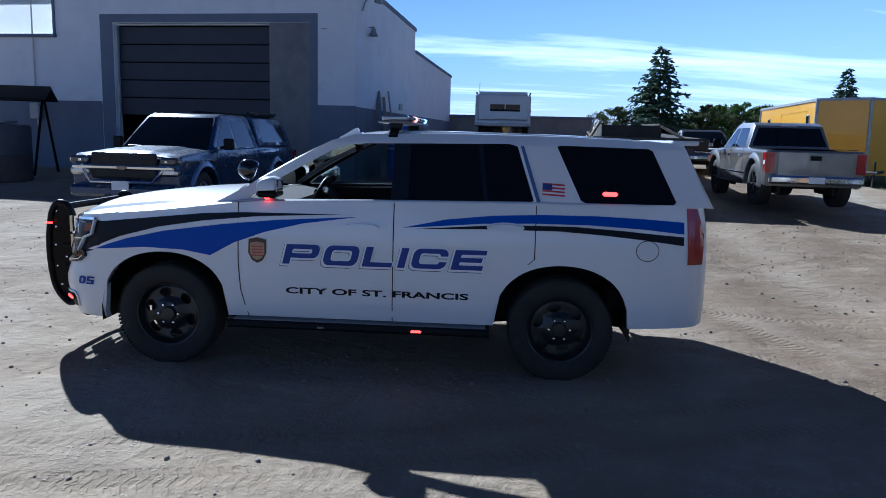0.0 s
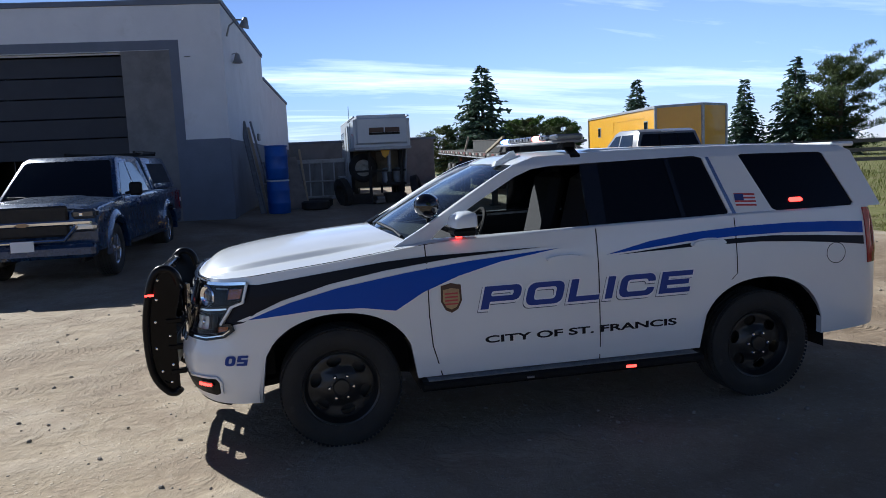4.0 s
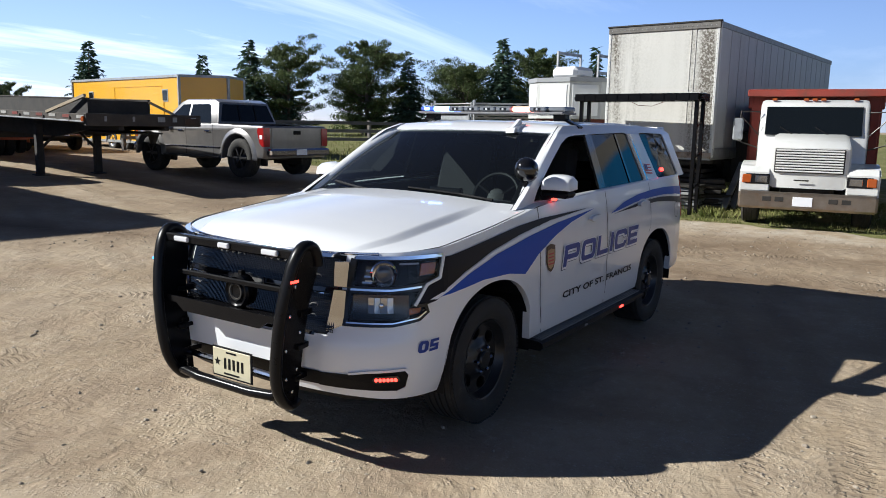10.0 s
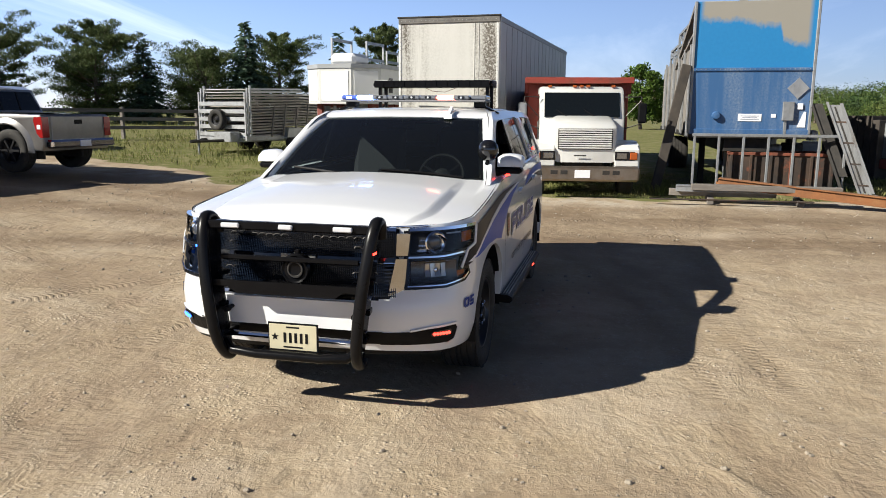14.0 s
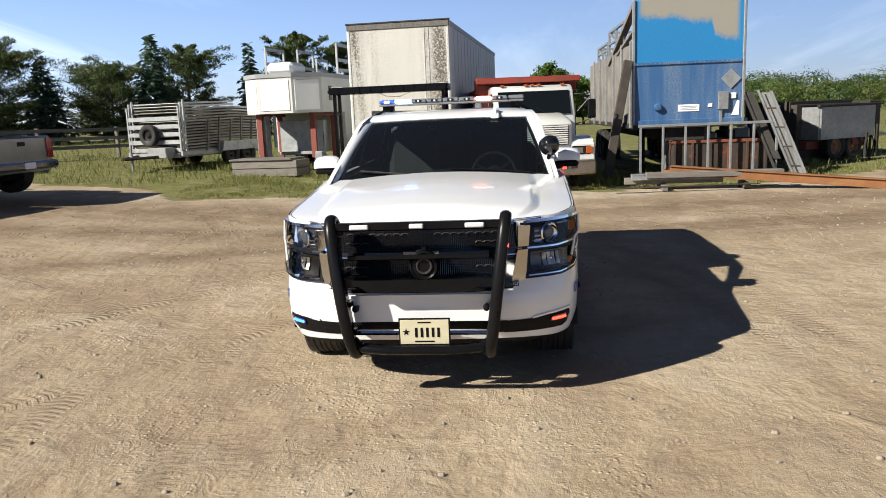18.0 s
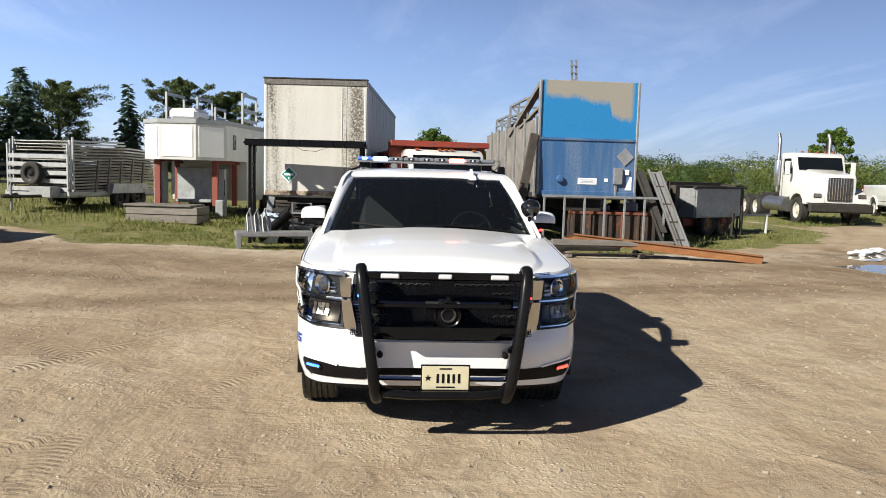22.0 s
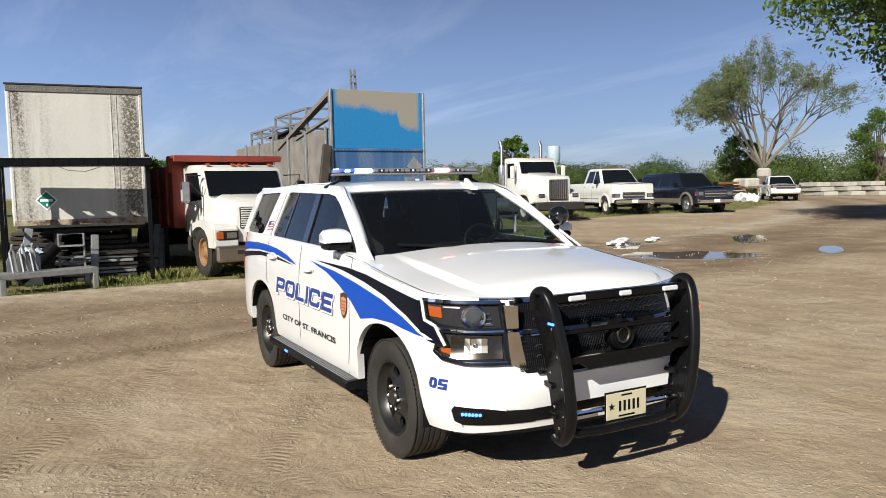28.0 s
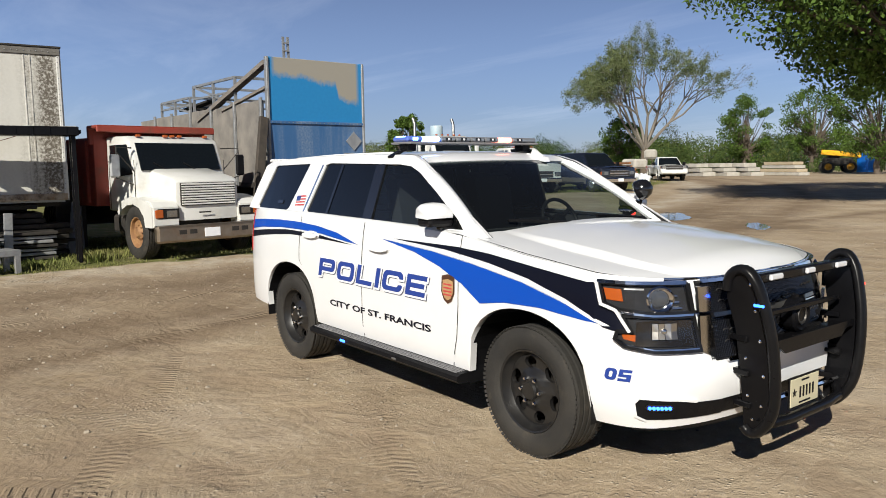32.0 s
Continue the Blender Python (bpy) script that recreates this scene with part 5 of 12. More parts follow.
    prism(b, [(-0.45, 0.755), (-0.36, 0.755), (-0.30, 0.715), (0.30, 0.715), (0.36, 0.755), (0.45, 0.755), (0.45, 0.79), (-0.45, 0.79)], 2.66, 2.672, "x")
    P("tray", b, "black_steel", push)
    b = B()
    prism(b, [(-0.42, 0.50), (0.42, 0.50), (0.44, 0.665), (0.34, 0.668), (-0.34, 0.668), (-0.44, 0.665)], 2.530, 2.542, "x")
    P("centre_panel", b, "white_paint", push)
    b = B()
    bar(b, (2.60, -0.43, 0.915), (2.60, 0.43, 0.915), 0.02, 0.03, 0.006)
    P("mid_bar", b, "black_steel", push)
    b = B()
    tube(b, [(2.60, -0.42, 0.40), (2.64, -0.36, 0.36), (2.65, -0.2, 0.35), (2.65, 0.2, 0.35), (2.64, 0.36, 0.36), (2.60, 0.42, 0.40)], 0.028, 10)
    P("low_bar", b, "black_steel", push, sm=50)
    b = B()
    tube(b, [(2.58, -0.42, 0.445), (2.60, 0.42, 0.445)], 0.018, 8)
    P("low_bar", b, "chrome", push)
    for y in (-0.345, 0.0, 0.345):
        b = B()
        box(b, (2.632, y, 1.106), (0.02, 0.115 if y else 0.085, 0.03), 0.006)
        P("grille_lamp", b, "grille_clear", push)
    # round siren badge
    b = B()
    m = pose(2.575, 0.03, 0.855, 0, 90, 0)
    lathe(b, [(0.088, -0.06), (0.092, 0.0), (0.080, 0.012), (0.070, 0.004), (0.058, 0.004), (0.052, 0.012), (0.03, 0.004), (0.0, 0.008)], 32, m)
    P("siren_speaker", b, "black_steel", push, sm=30)
    b = B()
    lathe(b, [(0.052, 0.004), (0.048, 0.013), (0.040, 0.013), (0.036, 0.006)], 32, m)
    P("speaker_ring", b, "steel_dark", push)
    b = B()
    box(b, (2.54, 0.03, 0.855), (0.03, 0.03, 0.22), 0.004)
    P("speaker_bracket", b, "black_steel", push)
    # number plate
    plate = thing_part("number_plate", car)
    b = B()
    box(b, (2.612, 0.02, 0.455), (0.006, 0.315, 0.172), 0.002)
    P("plate_frame", b, "black_plastic", plate)
    b = B()
    box(b, (2.617, 0.02, 0.455), (0.005, 0.298, 0.152), 0.002)
    P("plate_panel", b, "plate_yellow", plate, "pale yellow plate with dark bars")
    for k in range(5):
        b = B()
        box(b, (2.6205, -0.050 + 0.034 * k + 0.02, 0.452), (0.002, 0.016, 0.060))
        P("plate_bar", b, "black_plastic", plate)
    b = B()
    star = []
    for k in range(10):
        r = 0.024 if k % 2 == 0 else 0.010
        star.append((-0.092 + r * math.sin(k * math.pi / 5), 0.455 + r * math.cos(k * math.pi / 5)))
    prism(b, star, 2.6195, 2.6215, "x")
    P("plate_star", b, "black_plastic", plate)
    for z, w in ((0.515, 0.10), (0.396, 0.15)):
        b = B()
        box(b, (2.6205, 0.02, z), (0.002, w * 0.8, 0.009))
        P("plate_bar", b, "black_plastic", plate)
    b = B()
    box(b, (2.58, 0.02, 0.47), (0.06, 0.10, 0.08), 0.005)
    P("plate_bracket", b, "black_steel", plate)


M["rubber_pad"] = mat("rubber_pad", (0.006, 0.006, 0.007), 0.30, col2=(0.009, 0.009, 0.010), scale=10, bump=0.03, bscale=250, spec=0.15)


def thing_part(name, parent):
    """An empty carrier for a part that has pieces of its own."""
    ob = new(name)
    ob.parent = parent
    return ob


def tread_tyre(r, w, blocks=56, face=None):
    """A tyre about the y axis, its tread cut into ribs and sipes."""
    b = B()
    hw = w / 2
    prof = [(r * 0.64, -hw * 0.86), (r * 0.70, -hw * 0.98), (r * 0.80, -hw * 1.04), (r * 0.90, -hw * 1.02), (r * 0.965, -hw * 0.92), (r * 0.985, -hw * 0.78)]
    ribs = [(-0.78, -0.50), (-0.44, -0.16), (-0.10, 0.10), (0.16, 0.44), (0.50, 0.78)]
    full = list(prof)
    for a, c in ribs:
        full += [(r * 0.972, hw * a), (r, hw * a + 0.003), (r, hw * c - 0.003), (r * 0.972, hw * c)]
    full += [(p[0], -p[1]) for p in prof[::-1]]
    lathe(b, full, 56, pose(0, 0, 0, 90))
    return b


def tread_blocks(r, w, blocks=84):
    b = B()
    hw = w / 2
    for k in range(blocks):
        a = 2 * math.pi * k / blocks
        for sd in (-1, 1):
            m = Matrix.Rotation(a, 4, "Y") @ Matrix.Translation((0, sd * hw * 0.85, r * 0.9665)) @ Matrix.Rotation(sd * 0.62, 4, "X")
            box(b, (0, 0, 0), (2 * math.pi * r / blocks * 0.62, hw * 0.30, 0.006), 0.0, m)
    return b


def running_gear(car, P):
    for hx in (FX, RX):
        for side in (1, -1):
            wheel = new("wheel")
            wheel.parent = car
            wheel.matrix_basis = pose(hx, 0.845 * side, HUB, 0, 0, 0 if side == 1 else 180)
            P("tyre", tread_tyre(0.382, 0.255), "rubber", wheel, sm=35)
            tagged(P("tread_pattern", tread_blocks(0.382, 0.255), "rubber", wheel), kind="stuff")
            # dark steel rim: dished disc with slots
            b = B()
            lathe(b, [(0.245, -0.10), (0.250, 0.09), (0.242, 0.112), (0.232, 0.108), (0.222, 0.075), (0.205, 0.050)], 40, pose(0, 0, 0, -90))
            P("rim", b, "rim_black", wheel, sm=40)
            b = B()
            n = 12
            pts = []
            loops = [[(0.214 * math.cos(a), 0.214 * math.sin(a)) for a in np.linspace(0, 2 * math.pi, 49)[:-1]]]
            for k in range(6):
                a0 = 2 * math.pi * k / 6 + 0.3
                loops.append([((0.162 + 0.036 * math.cos(t)) * math.cos(a0 + 0.29 * math.sin(t)), (0.162 + 0.036 * math.cos(t)) * math.sin(a0 + 0.29 * math.sin(t))) for t in np.linspace(0, 2 * math.pi, 15)[:-1]])
            fb = flat_bm([loops])
            cut(fb, 0.04, 0.04)
            prof = lambda rr: lerp((0, 0.06, 0.09, 0.13, 0.20, 0.215), (0.086, 0.086, 0.080, 0.052, 0.058, 0.050), rr)
            ed = [e for e in fb.edges if len(e.link_faces) == 1]
            low = {}
            base = {v: (v.co.x, v.co.y) for v in fb.verts}
            for v, (u, w) in base.items():
                v.co = (u, prof(math.hypot(u, w)), w)
            for e in ed:
                for v in e.verts:
                    if v not in low:
                        low[v] = fb.verts.new((v.co.x, v.co.y - 0.025, v.co.z))
                fb.faces.new((e.verts[0], e.verts[1], low[e.verts[1]], low[e.verts[0]]))
            P("disc", fb, "rim_black", wheel, sm=40)
            b = B()
            lathe(b, [(0.055, 0.07), (0.055, 0.10), (0.048, 0.112), (0.0, 0.115)], 24, pose(0, 0, 0, -90))
            P("hub_cap", b, "rim_black", wheel, sm=30)
            for k in range(6):
                a = 2 * math.pi * k / 6
                b = B()
                lathe(b, [(0.013, 0.078), (0.013, 0.103), (0.008, 0.110), (0, 0.111)], 6, Matrix.Translation((0.076 * math.cos(a), 0, 0.076 * math.sin(a))) @ pose(0, 0, 0, -90))
                P("wheel_nut", b, "chrome", wheel)
            b = B()
            lathe(b, [(0, -0.09), (0.20, -0.09), (0.20, -0.05), (0, -0.05)], 24, pose(0, 0, 0, -90))
            P("brake_disc", b, "steel_dark", wheel)
    for side in (1, -1):
        b = B()
        prism(b, [(0.86, 0.325), (1.065, 0.325), (1.085, 0.345), (1.08, 0.372), (1.05, 0.385), (0.86, 0.395)], -0.93, 1.0, "x", Matrix.Diagonal((1, side, 1, 1)))
        P("running_board", b, "black_plastic", sm=20)
        b = B()
        for k in range(7):
            box(b, (0.03, (0.93 + 0.02 * k) * side, 0.3925 - 0.001 * k), (1.86, 0.008, 0.006))
        P("step_ribs", b, "grey_plastic")
        for x in (0.6, -0.45):
            b = B()
            box(b, (x, 0.80 * side, 0.37), (0.05, 0.3, 0.03), 0.004)
            P("step_bracket", b, "black_steel")
        b = B()
        box(b, (-0.40, 1.082 * side, 0.352), (0.075, 0.014, 0.018), 0.004)
        P("step_lamp", b, "lit_red" if side == 1 else "lit_blue")
        b = B()
        box(b, (0.30, 1.083 * side, 0.352), (0.05, 0.010, 0.014), 0.003)
        P("step_lamp", b, "steel")
        # door mirror
        mir = thing_part("door_mirror", car)
        mir.matrix_basis = pose(-0.085, -0.045 * side, 0.0)
        b = B()
        prof = [(0.86, 0.02), (0.865, 0.045), (0.85, 0.085), (0.80, 0.112), (0.74, 0.118), (0.70, 0.10), (0.695, 0.03)]
        rings = []
        for t, k in ((0.955, 0.80), (0.985, 0.96), (1.03, 1.0), (1.09, 0.98), (1.135, 0.90), (1.155, 0.74)):
            rings.append([b.verts.new((0.775 + (x - 0.775) * k - 0.03 * (t - 1.0), t * side, 1.315 + (z * k + 0.01))) for x, z in prof])
        for A, C in zip(rings, rings[1:]):
            for i in range(len(prof)):
                j = (i + 1) % len(prof)
                b.faces.new((A[i], A[j], C[j], C[i]))
        b.faces.new(rings[0]), b.faces.new(rings[-1])
        P("mirror_shell", b, "white_paint", mir, sm=50)
        b = B()
        box(b, (0.775, 1.045 * side, 1.315), (0.15, 0.20, 0.05), 0.018)
        bar(b, (0.80, 0.93 * side, 1.285), (0.785, 1.02 * side, 1.305), 0.07, 0.045, 0.01)
        P("mirror_foot", b, "black_plastic", mir)
        b = B()
        box(b, (0.702, 1.06 * side, 1.375), (0.008, 0.15, 0.085), 0.003)
        P("mirror_glass", b, "chrome", mir)
        b = B()
        lathe(b, [(0, 0.012), (0.016, 0.010), (0.02, 0), (0.018, -0.012), (0, -0.014)], 12, pose(0.80, 1.03 * side, 1.282))
        P("mirror_lamp", b, "lit_red" if side == 1 else "black_gloss", mir)
        if side == -1:
            continue
        # spotlight on the driver's pillar
        spot = thing_part("spotlight", car)
        o = Vector((0.885, 0.86 * side, 1.475))
        b = B()
        q = Vector((-0.75, -0.35 * side, -0.35)).to_track_quat("Z", "Y").to_matrix().to_4x4()
        lathe(b, [(0.0, -0.085), (0.03, -0.082), (0.06, -0.06), (0.078, -0.02), (0.080, 0.03), (0.074, 0.036)], 24, Matrix.Translation(o) @ q)
        P("spot_shell", b, "black_gloss", spot, sm=60)
        b = B()
        lathe(b, [(0.074, 0.036), (0.06, 0.020), (0.02, 0.0), (0, -0.002)], 24, Matrix.Translation(o) @ q)
        P("spot_reflector", b, "chrome", spot, sm=60)
        b = B()
        lathe(b, [(0.079, 0.036), (0.074, 0.042), (0.04, 0.046), (0, 0.047)], 24, Matrix.Translation(o) @ q)
        P("spot_glass", b, "glass", spot, sm=60).visible_shadow = False
        b = B()
        tube(b, [o + Vector((0, 0, -0.07)), o + Vector((0.0, -0.01 * side, -0.10)), Vector((0.80, 0.862 * side, 1.385))], 0.014, 8)
        P("spot_arm", b, "black_steel", spot)
    # flashing module seen behind the rear side glass
    for side in (1, -1):
        b = wrap(flat_bm([[[(-1.70, 1.375), (-1.715, 1.39), (-1.80, 1.39), (-1.815, 1.375), (-1.80, 1.36), (-1.715, 1.36)]]]), house_fn(side, -0.004), 0.1, 0.1, 0.006)
        P("side_window_lamp", b, "lit_red" if side == 1 else "black_gloss")


M["rim_black"] = mat("black_wheel_paint", (0.010, 0.010, 0.011), 0.35, col2=(0.018, 0.017, 0.016), scale=14, spec=0.5)
M["steel_dark"] = mat("dark_steel", (0.08, 0.075, 0.07), 0.5, 0.8)


def roof_gear(car, P):
    lb = thing_part("light_bar", car)
    X = -0.17
    b = B()
    box(b, (X, 0, 1.852), (0.26, 1.34, 0.016), 0.006)
    P("bar_base", b, "grey_plastic", lb)
    for k in range(9):
        y = -0.60 + 0.15 * k
        b = B()
        box(b, (X, y, 1.882), (0.25 if 0 < k < 8 else 0.20, 0.146, 0.040), 0.012)
        lit = {1: "bar_blue", 6: "bar_red", 0: "bar_blue"}.get(k, "")
        small = 0 < k < 8
        P("lens", b, {0: "blue_clear", 1: "bar_blue", 6: "bar_red"}.get(k, "bar_clear"), lb)
        if 1 < k < 8 and k != 6:
            for sx in (1, -1):
                b = B()
                box(b, (X + sx * 0.1255, y, 1.882), (0.006, 0.06, 0.022), 0.002)
                P("unlit_lamp", b, "black_gloss", lb)
                b = B()
                lathe(b, [(0.010, 0), (0.008, 0.004), (0, 0.005)], 10, pose(X + sx * 0.1285, y, 1.882, 0, 90 * sx, 0))
                P("diode", b, "grille_clear", lb)
        if lit:
            for sx in (1, -1):
                b = B()
                box(b, (X + sx * (0.126 if 0 < k < 8 else 0.101), y, 1.882), (0.008, 0.085 if small else 0.05, 0.024), 0.003)
                P("lamp", b, lit, lb)
            if k == 0:
                b = B()
                box(b, (X, y + (0.064 if k == 8 else -0.064), 1.890), (0.13, 0.008, 0.028), 0.003)
                P("lamp", b, lit, lb)
    for side in (1, -1):
        b = B()
        box(b, (X, 0.60 * side, 1.822), (0.10, 0.10, 0.06), 0.01)
        bar(b, (X, 0.62 * side, 1.815), (X, 0.765 * side, 1.745), 0.07, 0.02, 0.004)
        P("bar_foot", b, "black_steel", lb)
    # aerial fin
    b = B()
    prism(b, [(0.29, 1.735), (0.24, 1.762), (0.18, 1.800), (0.155, 1.805), (0.14, 1.765), (0.14, 1.735)], 0.40, 0.425, "y")
    P("aerial_fin", b, "white_paint", sm=30)
    b = B()
    prism(b, [(0.31, 1.700), (0.29, 1.737), (0.12, 1.772), (0.09, 1.745)], 0.378, 0.445, "y")
    P("aerial_foot", b, "white_paint", sm=30)


M["bar_red"] = mat("lit_red_bar_lamp", (1.0, 0.22, 0.14), 0.3, emit=5.0)
M["bar_blue"] = mat("lit_blue_bar_lamp", (0.20, 0.38, 1.0), 0.3, emit=6.0)
M["blue_clear"] = mat("blue_clear_lens", (0.10, 0.16, 0.55), 0.12, coat=0.6)


def cabin(car, P):
    b = B()
    box(b, (-0.6, 0, 0.86), (3.2, 1.7, 0.05), 0.01)
    P("cabin_floor", b, "dark")
    b = B()
    prism(b, [(1.10, 1.0), (1.14, 1.235), (0.95, 1.262), (0.62, 1.235), (0.52, 1.12), (0.55, 1.0)], -0.84, 0.84, "y")
    P("dashboard", b, "seat", sm=30)
    for y in (0.40, -0.40):
        seat = thing_part("front_seat", car)
        b = B()
        box(b, (-0.02, y, 1.02), (0.52, 0.52, 0.14), 0.05)
        P("seat_cushion", b, "seat", seat)
        b = B()
        box(b, (0, 0, 0.30), (0.13, 0.50, 0.62), 0.06, pose(-0.28, y, 1.03, 0, -14, 0))
        P("seat_back", b, "seat", seat)
        b = B()
        box(b, (-0.45, y, 1.66), (0.10, 0.27, 0.16), 0.045)
        tube(b, [(-0.43, y - 0.06, 1.50), (-0.44, y - 0.06, 1.62)], 0.008, 6)
        tube(b, [(-0.43, y + 0.06, 1.50), (-0.44, y + 0.06, 1.62)], 0.008, 6)
        P("head_rest", b, "seat", seat)
    b = B()
    q = pose(0.47, 0.40, 1.235, 0, 66, 0)
    tube(b, [q @ Vector((0.185 * math.cos(a), 0.185 * math.sin(a), 0)) for a in np.linspace(0, 2 * math.pi, 25)[:-1]], 0.015, 8, closed=True)
    for a in (0.1, 2.2, 4.2):
        bar(b, q @ Vector((0, 0, -0.02)), q @ Vector((0.18 * math.cos(a), 0.18 * math.sin(a), 0)), 0.03, 0.015)
    lathe(b, [(0.07, -0.05), (0.07, 0.0), (0, 0.01)], 14, q)
    bar(b, q @ Vector((0, 0, -0.03)), q @ Vector((0, 0, -0.30)), 0.06, 0.06, 0.01)
    P("steering_wheel", b, "black_plastic", sm=40)
    cage = thing_part("partition", car)
    bars = [((-0.62, y, 0.9), (-0.66, y * 0.98, 1.66)) for y in (-0.70, -0.25, 0.25, 0.70)] + [((-0.66, -0.70, 1.66), (-0.66, 0.70, 1.66)), ((-0.64, -0.72, 1.32), (-0.64, 0.72, 1.32))]
    for p, q in bars:
        b = B()
        tube(b, [p, q], 0.016, 6)
        P("partition_bar", b, "black_steel", cage)
    b = B()
    box(b, (-1.6, 0, 1.15), (1.2, 1.6, 0.5), 0.05)
    P("rear_seats", b, "seat")
    b = B()
    box(b, (0.55, 0.02, 1.20), (0.05, 0.28, 0.18), 0.01, None)
    tube(b, [(0.45, 0.0, 1.05), (0.45, 0.0, 1.22)], 0.02, 8)
    P("console_screen", b, "black_gloss")
    b = B()
    box(b, (0.22, 0.0, 1.64), (0.03, 0.22, 0.06), 0.012)
    tube(b, [(0.24, 0, 1.66), (0.30, 0, 1.70)], 0.01, 6)
    P("rear_view_mirror", b, "black_plastic")
    b = B()
    box(b, (-1.02, 0, 1.695), (2.2, 1.30, 0.02), 0.005)
    P("headlining", b, "grey_plastic")
    b = B()
    for side in (1, -1):
        prism(b, [(0.95, 0.9), (0.95, 1.24), (-2.3, 1.28), (-2.3, 0.9)], 0.86 * side, 0.87 * side, "y")
    P("door_lining", b, "seat")


police_car()


# ---------------------------------------------------------------- parts shared by the parked vehicles
M["dark_glass"] = mat("vehicle_glass", (0.006, 0.008, 0.010), 0.05, spec=0.4)
M["old_white"] = mat("white_truck_paint", (0.66, 0.66, 0.64), 0.35, coat=0.4, col2=(0.58, 0.58, 0.55), scale=3, dirt=(0.42, 0.37, 0.29), dscale=1.5, dlo=0.60, dhi=0.9)
M["red_box"] = mat("faded_red_paint", (0.26, 0.035, 0.02), 0.6, col2=(0.20, 0.04, 0.025), scale=4, bump=0.2, bscale=20, dirt=(0.10, 0.05, 0.03), dscale=2, dlo=0.55, dhi=0.8)
M["chassis"] = mat("dirty_black_chassis", (0.012, 0.011, 0.010), 0.75, col2=(0.032, 0.027, 0.022), scale=6, bump=0.2, bscale=60)
M["grey_truck"] = mat("metallic_grey_paint", (0.235, 0.226, 0.222), 0.32, 0.5, coat=0.7, col2=(0.19, 0.184, 0.18), scale=4)
M["blue_truck"] = mat("dark_blue_paint", (0.012, 0.040, 0.11), 0.28, 0.3, coat=0.8, col2=(0.010, 0.034, 0.095), scale=4)
M["navy_truck"] = mat("navy_black_paint", (0.008, 0.011, 0.020), 0.25, coat=0.8, col2=(0.012, 0.014, 0.022), scale=4)
M["black_truck"] = mat("old_black_paint", (0.028, 0.026, 0.025), 0.4, coat=0.4, col2=(0.045, 0.04, 0.036), scale=4)
M["orange_truck"] = mat("orange_red_paint", (0.42, 0.07, 0.02), 0.35, coat=0.5, col2=(0.36, 0.06, 0.02), scale=4)
M["tan_trim"] = mat("tan_lower_paint", (0.23, 0.20, 0.16), 0.4, 0.3, col2=(0.19, 0.165, 0.13), scale=4)
M["alu"] = mat("dull_aluminium", (0.42, 0.43, 0.44), 0.5, 0.6, col2=(0.30, 0.31, 0.32), scale=5, dirt=(0.16, 0.14, 0.11), dscale=2.5, dlo=0.55, dhi=0.85)
M["galv"] = mat("galvanised_steel", (0.33, 0.34, 0.35), 0.55, 0.5, col2=(0.24, 0.245, 0.25), scale=9, dirt=(0.14, 0.12, 0.10), dscale=4, dlo=0.55, dhi=0.85)
M["rust"] = mat("rusty_steel", (0.26, 0.105, 0.035), 0.85, col2=(0.16, 0.07, 0.03), scale=5, bump=0.4, bscale=60, dirt=(0.34, 0.17, 0.06), dscale=2.5, dlo=0.5, dhi=0.75)
M["rusty_black"] = mat("rusty_black_steel", (0.020, 0.018, 0.017), 0.8, col2=(0.06, 0.035, 0.022), scale=3, bump=0.3, bscale=50, dirt=(0.22, 0.06, 0.025), dscale=2.2, dlo=0.56, dhi=0.75)
M["wheel_white"] = mat("white_wheel_paint", (0.55, 0.53, 0.48), 0.5, col2=(0.42, 0.38, 0.30), scale=8)
M["old_galv"] = mat("weathered_galvanised_steel", (0.20, 0.205, 0.21), 0.6, 0.3, col2=(0.14, 0.142, 0.145), scale=6, stretch=(1, 1, 0.3), bump=0.2, bscale=40, dirt=(0.08, 0.065, 0.05), dscale=4, dlo=0.52, dhi=0.75)
M["wheel_alu"] = mat("alloy_wheel", (0.55, 0.56, 0.58), 0.25, 0.9)
M["wheel_dark"] = mat("dark_wheel", (0.03, 0.03, 0.032), 0.35, 0.5)
M["wheel_rust"] = mat("rusty_wheel", (0.30, 0.17, 0.07), 0.7, col2=(0.20, 0.10, 0.05), scale=10)
WHEELS = {}


